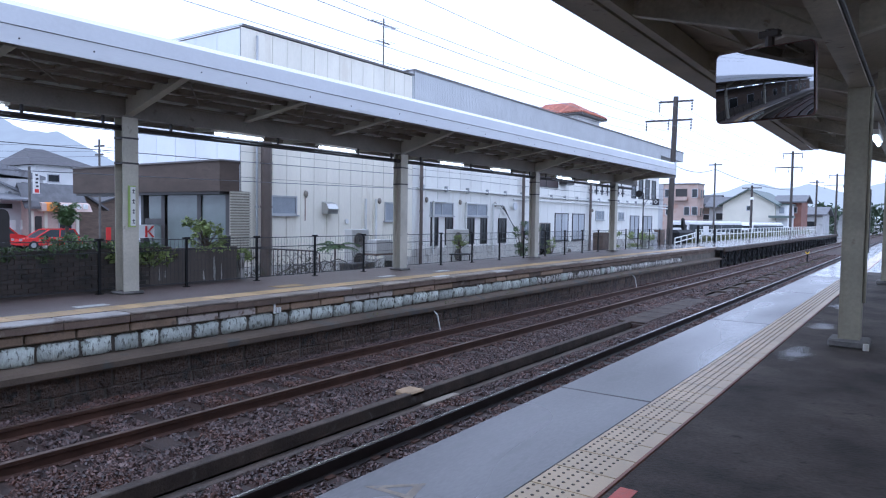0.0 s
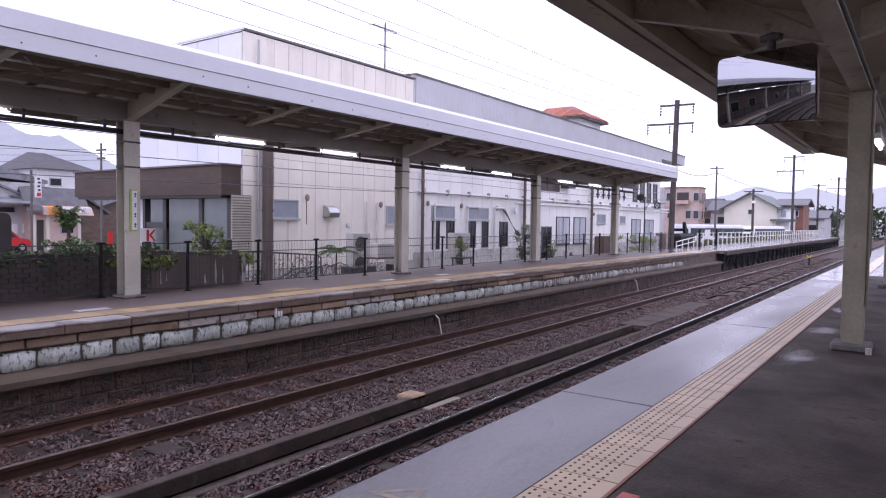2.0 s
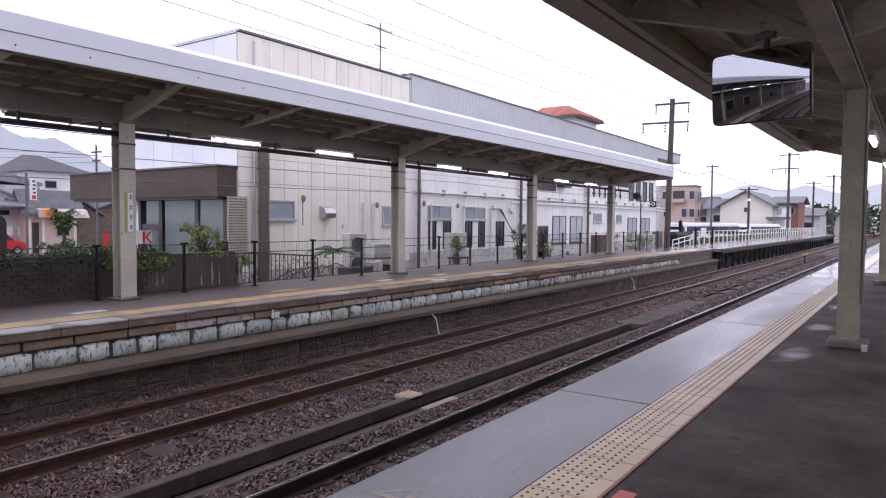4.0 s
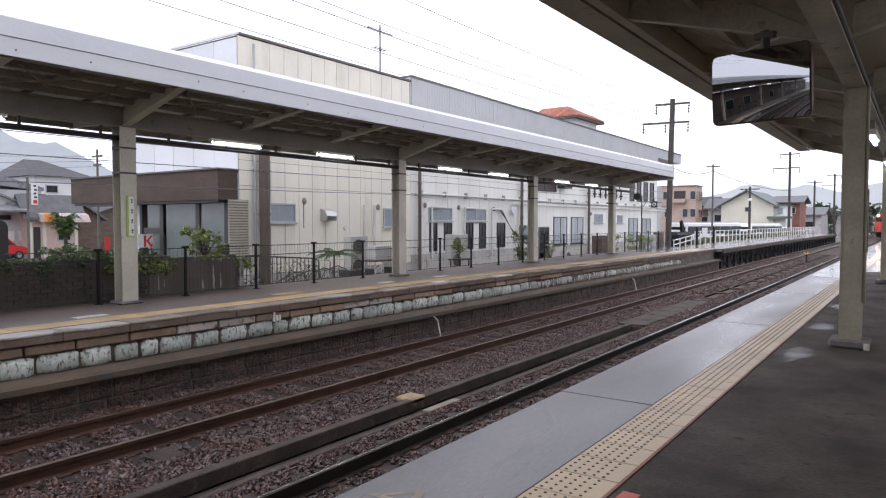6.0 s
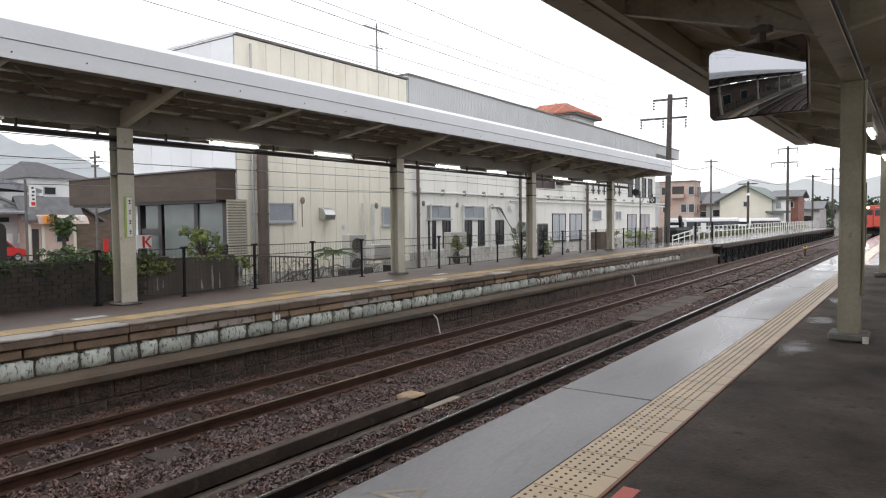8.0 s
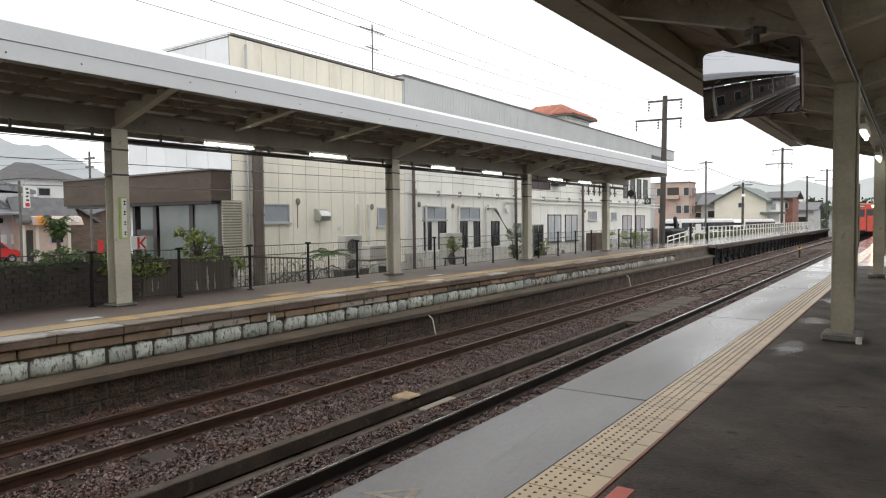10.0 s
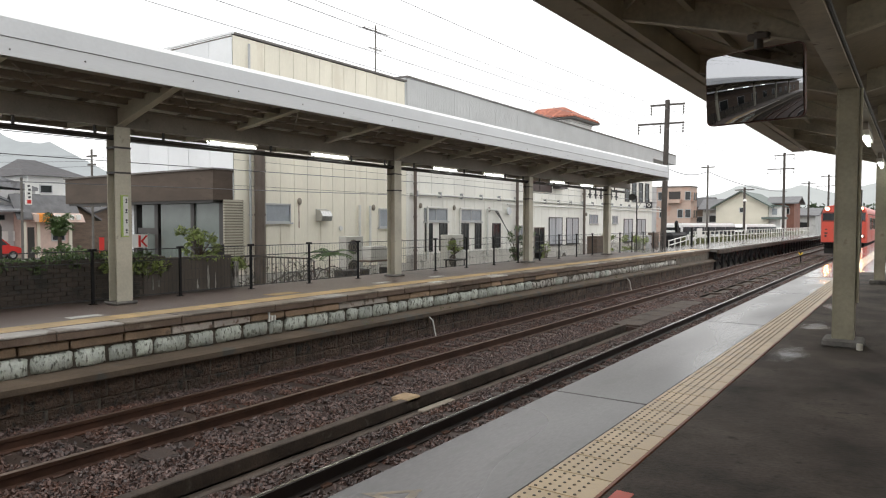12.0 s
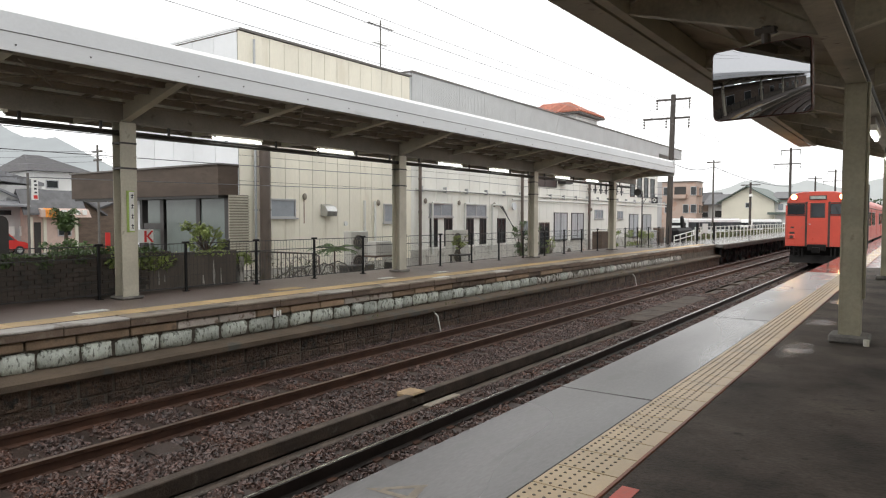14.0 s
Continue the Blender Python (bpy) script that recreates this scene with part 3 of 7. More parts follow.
def ballast_stones(name, count, x0, x1, y0, y1, seed, size):
    r = np.random.default_rng(seed)
    bmi = bmesh.new()
    bmesh.ops.create_cube(bmi, size=1.45)
    bmesh.ops.triangulate(bmi, faces=bmi.faces)
    bv = np.array([v.co[:] for v in bmi.verts])
    bf = np.array([[v.index for v in f.verts] for f in bmi.faces])
    bmi.free()
    x = r.uniform(x0, x1, count * 2)
    y = y0 + (y1 - y0) * r.uniform(0, 1, count * 2) ** 1.5
    ok = np.ones(len(x), bool)
    for c in (-7.45, -4.0):
        for s in (-0.566, 0.566):
            ok &= np.abs(x - c - s) > 0.095
        phase = np.abs(((y + 4) / 0.66 + 0.5) % 1 - 0.5) * 0.66
        ok &= ~((np.abs(x - c) < 1.02) & (phase < 0.125) & (r.uniform(size=len(x)) < 0.95))
    ok &= ~((x > -5.82) & (x < -5.17) & (y < 16))
    ok &= ~((x > -6.03) & (x < -5.33) & (y > 15.8) & (y < 22.1))
    ok &= ~((x > -5.97) & (x < -5.47) & (y > 23.2) & (y < 60))
    x, y = x[ok][:count], y[ok][:count]
    m = len(x)
    rot = r.normal(size=(m, 4))
    rot /= np.linalg.norm(rot, axis=1)[:, None]
    a, b, c, d = rot.T
    mats = np.stack([1 - 2 * (c * c + d * d), 2 * (b * c - a * d), 2 * (b * d + a * c), 2 * (b * c + a * d), 1 - 2 * (b * b + d * d), 2 * (c * d - a * b),
                     2 * (b * d - a * c), 2 * (c * d + a * b), 1 - 2 * (b * b + c * c)], 1).reshape(m, 3, 3)
    sc = size * r.uniform(0.6, 1.3, (m, 1)) * np.stack([r.uniform(0.8, 1.4, m), r.uniform(0.6, 1.0, m), r.uniform(0.45, 0.8, m)], 1)
    jit = bv[None] * (1 + r.uniform(-0.42, 0.3, (m, len(bv), 3)))
    verts = np.einsum("nij,nkj->nki", mats, jit * sc[:, None, :])
    z = BALLAST + r.uniform(-0.005, 0.035, m)
    verts += np.stack([x, y, z], 1)[:, None, :]
    faces = (bf[None] + (np.arange(m) * len(bv))[:, None, None]).reshape(-1, 3)
    me = bpy.data.meshes.new(name)
    me.from_pydata(verts.reshape(-1, 3).tolist(), [], faces.tolist())
    me.materials.append(M_STONE)
    return tagged(new(name, me), "brownish grey crushed ballast stones between the rails", "ballast", kind="stuff")


ballast_stones("ballast", 105000, -8.75, -2.4, 1.5, 24, 3, 0.0225)
ballast_stones("ballast", 9000, -8.7, -2.4, 18, 60, 4, 0.045)

# ---- far roof on its columns ----
COL_X = -11.1
ROOF_END = 31.6


def far_roof_z(x):
    return 3.62 - 0.11 * (-9.4 - x)


roof = thing("platform_roof", COL_X, 0, 0, "long grey-white metal platform roof on beige steel columns", "platform roof", kind="structure")
sheet = bmesh.new()
xs = np.linspace(-9.45, -13.0, 2)
n_y = 640
rows_ = []
for i in range(n_y + 1):
    y = -30 + (ROOF_END + 30) * i / n_y
    dz = 0.02 if i % 4 < 2 else -0.02
    rows_.append([sheet.verts.new((x, y, far_roof_z(x) + dz)) for x in xs])
for a, b in zip(rows_, rows_[1:]):
    sheet.faces.new((a[0], b[0], b[1], a[1]))
part("corrugated_sheet", sheet, M_ROOFUNDER, roof, "corrugated roof sheet, dark below")
part("roof_top", B(-12.9, -9.5, -30, ROOF_END, 3.72, 3.76), M_ROOFTOP, roof, "pale roof covering")
part("fascia", prism(bmesh.new(), [(-9.3, 3.45), (-9.3, 3.685), (-9.33, 3.685), (-9.33, 3.45)], "y", -30, ROOF_END), M_FASCIA, roof, "light grey fascia board")
part("fascia_cap", prism(bmesh.new(), [(-9.31, 3.688), (-9.298, 3.692), (-9.36, 3.94), (-9.52, 4.02), (-9.7, 4.03), (-9.7, 3.95), (-9.5, 3.93), (-9.4, 3.688)], "y", -30, ROOF_END), M_FASCIA_UP, roof, "sloping grey eave cap")
part("eave_roll", prism(bmesh.new(), [(-9.37, 3.945), (-9.42, 4.01), (-9.55, 4.05), (-9.9, 4.05), (-9.9, 4.032), (-9.55, 4.032), (-9.44, 3.985)], "y", -30, ROOF_END), M_ROOFTOP, roof, "pale sky-lit eave edge")
part("fascia_seam", B(-9.3, -9.294, -30, ROOF_END, 3.68, 3.688), M_CAP, roof, "dark seam along the fascia")
part("gutter", prism(bmesh.new(), [(-9.34, 3.47), (-9.34, 3.66), (-9.6, 3.66), (-9.6, 3.47)], "y", -30, ROOF_END), M_STEEL_DARK, roof)
part("end_board", B(-13, -9.3, ROOF_END, ROOF_END + 0.04, 3.32, 3.75), M_FASCIA, roof)
part("end_board", B(-9.72, -9.3, ROOF_END, ROOF_END + 0.05, 3.45, 4.04), M_FASCIA, roof)
for x in (-9.9, -10.35, -10.8, -11.6, -12.2, -12.8):
    part("purlin", B(x - 0.04, x + 0.04, -30, ROOF_END, far_roof_z(x) - 0.13, far_roof_z(x) - 0.03), M_STEEL_DARK, roof)
BATTEN = mesh_of("batten", prism(bmesh.new(), [(-9.62, far_roof_z(-9.62) - 0.03), (-12.95, far_roof_z(-12.95) - 0.03), (-12.95, far_roof_z(-12.95) - 0.08), (-9.62, far_roof_z(-9.62) - 0.08)], "y", -0.035, 0.035), M_STEEL_DARK)
for k in range(65):
    piece("batten", BATTEN, roof, 0, -29.5 + 0.93 * k, 0)
BOLT = mesh_of("bolt", rod(bmesh.new(), (-0.001, 0, 0), (0.008, 0, 0), 0.012, 6), M_DARKFRAME)
for k in range(30):
    piece("bolt", BOLT, roof, -9.3, -6 + 1.25 * k + rng.uniform(-0.35, 0.35), 3.55 + rng.uniform(-0.03, 0.04))
beam = bmesh.new()
box(beam, COL_X - 0.09, COL_X + 0.09, -30, ROOF_END, 2.98, 3.0)
box(beam, COL_X - 0.012, COL_X + 0.012, -30, ROOF_END, 3.0, 3.3)
box(beam, COL_X - 0.09, COL_X + 0.09, -30, ROOF_END, 3.3, 3.32)
part("main_beam", beam, M_STEEL_DARK, roof)


def arm_mesh(depth):
    b = bmesh.new()
    prism(b, [(0.0, 2.98), (0.0, 3.36), (1.68, 3.55), (1.68, 3.46)], "y", -0.015, 0.015) if depth else prism(b, [(0.0, 3.2), (0.0, 3.38), (1.68, 3.55), (1.68, 3.44)], "y", -0.015, 0.015)
    low = [(0.0, 2.98), (0.0, 3.0), (1.68, 3.48), (1.68, 3.46)] if depth else [(0.0, 3.2), (0.0, 3.22), (1.68, 3.46), (1.68, 3.44)]
    prism(b, low, "y", -0.07, 0.07)
    prism(b, [(0.0, 3.1), (0.0, 3.34), (-1.8, 3.18), (-1.8, 3.1)], "y", -0.015, 0.015)
    return b


ARM = mesh_of("cantilever_arm", arm_mesh(True), M_STEEL)
ARM_SMALL = mesh_of("rafter", arm_mesh(False), M_STEEL)
COLS = [6.4 + 7.43 * k for k in range(-4, 4)]
col_bm = bmesh.new()
box(col_bm, 0.105, 0.125, -0.14, 0.14, 0, 2.98)
box(col_bm, -0.125, -0.105, -0.14, 0.14, 0, 2.98)
box(col_bm, -0.105, 0.105, -0.012, 0.012, 0, 2.98)
COL = mesh_of("column", col_bm, M_STEEL)
FOOT = mesh_of("column_foot", B(-0.2, 0.2, -0.2, 0.2, 0, 0.05, bevel=0.02), M_CONC)
# thin dark bands stand for the cables that cross the columns
BAND = mesh_of("column_band", B(-0.13, 0.13, -0.145, 0.145, 0, 0.03), M_PIPE_DARK)
for y in COLS:
    piece("column", COL, roof, COL_X, y, 0)
    piece("column_foot", FOOT, roof, COL_X, y, 0)
    piece("column_band", BAND, roof, COL_X, y, 2.62)
    piece("column_band", BAND, roof, COL_X, y, 2.2)
    piece("cantilever_arm", ARM, roof, COL_X, y, 0)
    for k in (1, 2):
        if y + 7.43 * k / 3 > ROOF_END:
            continue
        piece("rafter", ARM_SMALL, roof, COL_X, y + 7.43 * k / 3, 0)
brace = bmesh.new()
rod(brace, (0.2, 0, 3.34), (1.5, 1.1, 3.44), 0.012, 6)
rod(brace, (1.5, 0, 3.44), (0.2, 1.1, 3.34), 0.012, 6)
BRACE = mesh_of("cross_brace", brace, M_STEEL_DARK)
for k in range(-8, 10):
    piece("cross_brace", BRACE, roof, COL_X, 6.6 + 2.477 * k, 0)

# the lighting conduit and tubes
conduit = thing("lighting_conduit", COL_X, 8, 2.98, "dark conduit carrying cables under the platform roof", "conduit")
part("pipe", rod(bmesh.new(), (COL_X - 0.03, -20, 2.8), (COL_X - 0.03, 31, 2.8), 0.035, 8), M_PIPE_DARK, conduit)
part("pipe", rod(bmesh.new(), (COL_X + 0.05, -20, 2.83), (COL_X + 0.05, 31, 2.83), 0.02, 6), M_PIPE_DARK, conduit)
HANGER = mesh_of("hanger", B(-0.015, 0.015, -0.02, 0.02, -0.2, 0), M_PIPE_DARK)
for k in range(-12, 20):
    piece("hanger", HANGER, conduit, COL_X, 6.0 + k * 1.24, 2.99)


def tube_lamp(y0, y1):
    t = thing("fluorescent_lamp", COL_X, y0, 2.98, "lit white fluorescent tube under the platform roof", "lamp", "tubes of the far platform")
    part("housing", B(COL_X - 0.05, COL_X + 0.05, y0 - 0.04, y1 + 0.04, 2.94, 2.985), M_FLANGE, t)
    part("tube", rod(bmesh.new(), (COL_X + 0.03, y0, 2.905), (COL_X + 0.03, y1, 2.905), 0.026, 10), M_TUBE, t)
    for y in (y0 + 0.02, y1 - 0.02):
        part("socket", B(COL_X + 0.0, COL_X + 0.06, y - 0.02, y + 0.02, 2.9, 2.95), M_FLANGE, t)


for y0, y1 in ((8.15, 9.3), (10.89, 12.05), (15.56, 16.7), (18.3, 19.45), (23.0, 24.15), (25.8, 26.95), (3.4, 4.55), (0.6, 1.75), (-4, -2.85), (-7, -5.85), (-11.5, -10.35)):
    tube_lamp(y0, y1)

# ---- near roof ----
near_roof = thing("near_platform_roof", -0.63, 8.8, 0, "dark olive steel butterfly roof over the platform", "platform roof", kind="structure")


def near_z(x):
    return 2.93 + 0.275 * (-0.75 - x) if x < -0.63 else 2.93 + 0.275 * (x + 0.5)


NR_END = 22.4
for s0, s1 in ((-3.0, -0.63), (-0.63, 2.6)):
    b = bmesh.new()
    prism(b, [(s0, near_z(s0) + 0.24), (s1, near_z(s1) + 0.24), (s1, near_z(s1) + 0.3), (s0, near_z(s0) + 0.3)], "y", -40, NR_END)
    part("roof_slab", b, M_NEARROOF, near_roof)
b = bmesh.new()
prism(b, [(-3.0, 3.47), (-2.68, 3.47), (-2.68, 3.72), (-2.72, 3.74), (-3.0, 3.86)], "y", -40, NR_END)
part("eave_gutter", b, M_NEARSTEEL, near_roof)
part("eave_beam", B(-2.5, -2.4, -40, 21.1, 3.36, 3.6), M_NEARSTEEL, near_roof)
for x in (-1.75, 0.2, 0.9, 1.6):
    part("purlin", B(x - 0.03, x + 0.03, -40, NR_END, near_z(x) + 0.14, near_z(x) + 0.24), M_NEARSTEEL, near_roof)
b = bmesh.new()
box(b, -0.725, -0.535, -40, NR_END, 2.86, 2.88)
box(b, -0.65, -0.61, -40, NR_END, 2.89, 3.08)
part("main_beam", b, M_NEARBEAM, near_roof, "olive painted longitudinal beam")
part("beam_conduit", rod(bmesh.new(), (-0.52, -16, 2.9), (-0.52, NR_END, 2.9), 0.018, 8), M_PIPE_DARK, near_roof)
b = bmesh.new()
prism(b, [(-2.46, near_z(-2.46)), (-0.75, near_z(-0.75)), (-0.75, near_z(-0.75) + 0.25), (-2.46, near_z(-2.46) + 0.25)], "y", -0.01, 0.01)
prism(b, [(2.4, near_z(2.4)), (-0.5, near_z(-0.5)), (-0.5, near_z(-0.5) + 0.25), (2.4, near_z(2.4) + 0.25)], "y", -0.01, 0.01)
RAFTER = mesh_of("rafter", b, M_RAFTER)
b = bmesh.new()
prism(b, [(-2.46, near_z(-2.46) - 0.012), (-0.75, near_z(-0.75) - 0.012), (-0.75, near_z(-0.75)), (-2.46, near_z(-2.46))], "y", -0.05, 0.05)
prism(b, [(2.4, near_z(2.4) - 0.012), (-0.5, near_z(-0.5) - 0.012), (-0.5, near_z(-0.5)), (2.4, near_z(2.4))], "y", -0.05, 0.05)
FLANGE = mesh_of("rafter_flange", b, M_NEARFLANGE)
for k in range(-16, 6):
    piece("rafter", RAFTER, near_roof, 0, 6.6 + 2.88 * k, 0)
    piece("rafter_flange", FLANGE, near_roof, 0, 6.6 + 2.88 * k, 0)
BRACE_NEAR = []
for sx in (0, 1):
    b = bmesh.new()
    xa, xb = (-2.35, -0.85) if sx else (-0.85, -2.35)
    rod(b, (xa, 0.05, near_z(xa) + 0.1), (xb, 2.83, near_z(xb) + 0.1), 0.011, 6)
    BRACE_NEAR.append(mesh_of("cross_brace", b, M_NEARSTEEL))
for k in range(-3, 5):
    for me in BRACE_NEAR:
        piece("cross_brace", me, near_roof, 0, 6.6 + 2.88 * k, 0)
for y in (-0.6, 8.85, 18.4):
    b = bmesh.new()
    box(b, -0.738, -0.718, y - 0.125, y + 0.125, 0.0, 2.86)
    box(b, -0.545, -0.525, y - 0.125, y + 0.125, 0.0, 2.86)
    box(b, -0.718, -0.545, y - 0.115, y + 0.115, 0.0, 2.86)
    part("column", b, M_NEARSTEEL, near_roof, "olive painted steel column")
    part("column_plinth", B(-0.83, -0.43, y - 0.2, y + 0.2, 0.0, 0.09, bevel=0.02), M_CONC, near_roof, "low concrete plinth")
    b = bmesh.new()
    rod(b, (-0.507, y - 0.06, 0.5), (-0.507, y - 0.06, 2.86), 0.018, 8)
    part("conduit", b, M_NEARSTEEL, near_roof)
    part("switch_plate", B(-0.525, -0.485, y - 0.05, y + 0.1, 1.05, 1.75), M_DARKFRAME, near_roof)
    part("bolt", rod(bmesh.new(), (-0.46, y - 0.23, 0.0), (-0.46, y - 0.23, 0.07), 0.03, 8), M_FLANGE, near_roof)

# wall added out of view; it keeps side light off the platform
solid("station_wall", B(4.2, 4.4, -16, 24, GROUND, 3.9), M_CREAM, "plain cream wall added out of view to darken and close the platform", "wall", kind="structure")

# tubes at 0.6 and -4.0 are added beyond the camera's view
for y in (11.73, 17.0, 0.6, -4.0):
    t = thing("fluorescent_lamp", -0.63, y, 3.1, "lit fluorescent tube under the near platform roof", "lamp", "tubes of the near platform")
    part("bracket", B(-0.67, -0.59, y - 0.02, y + 1.15, 2.74, 2.858), M_STEEL_DARK, t)
    part("housing", B(-0.69, -0.57, y - 0.05, y + 1.2, 2.66, 2.74), M_FLANGE, t)
    part("tube", rod(bmesh.new(), (-0.63, y, 2.63), (-0.63, y + 1.15, 2.63), 0.03, 10), M_TUBE, t)

# ---- the platform mirror ----
MIRROR_AT = Vector((-1.19, 6.54, 2.585))
mirror = thing("platform_mirror", *MIRROR_AT, "rectangular convex platform mirror with a red-brown rim", "mirror")
W2, H2 = 0.428, 0.315


def rounded(w, h, r, n=5):
    out = []
    for cx_, cz_, a0 in ((w - r, h - r, 0), (-w + r, h - r, 90), (-w + r, -h + r, 180), (w - r, -h + r, 270)):
        for i in range(n + 1):
            a = radians(a0 + 90 * i / n)
            out.append((cx_ + r * math.cos(a), cz_ + r * math.sin(a)))
    return out


def ring_mesh(outer, inner, y0, y1):
    b = bmesh.new()
    k = len(outer)
    loops = [[b.verts.new((p[0], y, p[1])) for p in pr] for pr, y in ((outer, y0), (outer, y1), (inner, y1 - 0.0), (inner, y0))]
    for a, c in ((0, 1), (1, 2), (2, 3), (3, 0)):
        for i in range(k):
            b.faces.new((loops[a][i], loops[a][(i + 1) % k], loops[c][(i + 1) % k], loops[c][i]))
    bmesh.ops.recalc_face_normals(b, faces=b.faces)
    return b


def local_part(name, b, material, parent, label=""):
    ob = new(name, mesh_of(name, b, material))
    ob.parent = parent
    if label:
        ob["label"] = label
    return ob


local_part("rim", ring_mesh(rounded(W2, H2, 0.055), rounded(W2 - 0.01, H2 - 0.01, 0.047), -0.022, 0.02), M_MIRRORFRAME, mirror, "red-brown rim")
b = bmesh.new()
NX, NZ = 28, 20
RC = 2.6
grid = {}
w, h = W2 - 0.012, H2 - 0.012
for i in range(NX + 1):
    for j in range(NZ + 1):
        x, z = -w + 2 * w * i / NX, -h + 2 * h * j / NZ
        dx, dz = abs(x) - (w - 0.045), abs(z) - (h - 0.045)
        if dx > 0 and dz > 0:
            d = math.hypot(dx, dz)
            if d > 0.045:
                x = math.copysign((w - 0.045) + dx * 0.045 / d, x)
                z = math.copysign((h - 0.045) + dz * 0.045 / d, z)
        grid[i, j] = b.verts.new((x, -0.02 - (math.sqrt(RC * RC - x * x - z * z) - math.sqrt(RC * RC - w * w - h * h)), z))
for i in range(NX):
    for j in range(NZ):
        b.faces.new((grid[i, j], grid[i + 1, j], grid[i + 1, j + 1], grid[i, j + 1]))
face = local_part("mirror_face", b, M_MIRROR, mirror, "convex silvered face")
for p in face.data.polygons:
    p.use_smooth = True
b = bmesh.new()
prism(b, [(p[0] * 0.97, p[1] * 0.97) for p in rounded(W2, H2, 0.055)], "y", 0.0, 0.03)
local_part("back_plate", b, M_MIRRORBACK, mirror)
b = bmesh.new()
rod(b, (0.02, 0.06, 0.0), (0.02, 0.07, 0.47), 0.04, 8)
box(b, -0.07, 0.11, 0.03, 0.11, 0.4, 0.46, bevel=0.01)
box(b, -0.08, 0.1, 0.03, 0.09, -0.05, 0.05)
local_part("bracket", b, M_MIRRORBACK, mirror)
mirror.rotation_euler = (radians(4.9), radians(0.0), radians(-12.5))

# ---- the hall beside the far platform ----
BX = -17.5
hall = thing("community_hall", BX, 22, GROUND, "two-storey cream and white metal-sided hall", "building")
part("wall", B(-23.2, BX - 0.03, 13.84, 22.6, GROUND, 7.2), M_MORTAR, hall, "cream side wall core")
part("wall", B(-23.2, BX - 0.03, 22.6, 55.0, GROUND, 4.9), M_MORTAR, hall, "white side wall core")
part("annex", B(-23.2, BX - 1.6, 55.0, 61.3, GROUND, 4.6), M_HOUSEGREY, hall, "recessed grey annex wall")
part("annex_opening", B(BX - 1.62, BX - 1.58, 56.0, 58.5, 2.6, 4.2), M_DARKFRAME, hall)
part("parapet_cap", B(BX - 0.1, BX + 0.05, 13.85, 22.6, 7.22, 7.29), M_CAP, hall, "dark metal parapet cap")
part("parapet_cap", B(-23.3, BX + 0.05, 13.79, 13.85, 7.22, 7.29), M_BLUEWHITE, hall, "pale parapet cap")
b = bmesh.new()
prism(b, [(22.6, 4.9), (55.0, 4.9), (55.0, 6.6), (61.3, 6.5), (61.3, 7.260), (22.6, 7.407)], "x", -23.2, BX + 0.06)
part("upper_cladding", b, M_GREYMETAL, hall, "grey ribbed metal cladding")
b = bmesh.new()
prism(b, [(22.55, 7.407), (61.35, 7.260), (61.35, 7.350), (22.55, 7.487)], "x", -23.2, BX + 0.1)
part("parapet_cap", b, M_CAP, hall, "dark metal parapet cap")
part("upper_cladding", B(-23.2, BX + 0.02, 22.5, 22.6, 5.0, 7.387), M_GREYMETAL, hall, "grey ribbed metal cladding")
ribs = bmesh.new()
for k in range(300):
    y = 22.7 + 0.128 * k
    box(ribs, BX + 0.055, BX + 0.0635, y - 0.03, y + 0.03, 4.95 if y < 54.9 else 6.62, 7.367 - 0.00355 * (y - 22.6))
part("cladding_ribs", ribs, M_GREYMETAL, hall)["kind"] = "stuff"

# siding panels, with recessed joints; a run of openings is left free by their frames standing proud


def siding(y0, y1, zs, width, material):
    made = {}
    n = int(round((y1 - y0) / width))
    wd = (y1 - y0) / n
    for za, zb in zip(zs, zs[1:]):
        key = (za, zb)
        made[key] = mesh_of("siding_panel", B(-0.03, 0.0, 0.008, wd - 0.008, za + 0.006, zb - 0.006, bevel=0.004), material)
        for i in range(n):
            piece("siding_panel", made[key], hall, BX, y0 + i * wd, 0)


siding(13.84, 22.6, [-0.3, 2.55, 3.35, 5.2, 7.2], 0.62, M_CREAM)
siding(22.6, 55.0, [0.0, 2.6, 3.4, 4.9], 0.9, M_CREAM2)
part("plinth", B(BX - 0.03, BX + 0.02, 13.84, 55.0, GROUND, -0.3), M_BLOCKLOW, hall, "grey block plinth")
part("plinth_course", B(BX - 0.03, BX + 0.012, 22.6, 55.0, -0.3, 0.0), M_BLOCKLOW, hall)
panel = mesh_of("end_panel", B(0.006, 1.12, -0.03, 0.0, 0.006, 2.03, bevel=0.004), M_BLUEWHITE)
for i in range(5):
    for j in range(4):
        piece("end_panel", panel, hall, BX - 0.02 - 1.13 * (i + 1), 13.84, GROUND + 2.1 * j + 0.01)


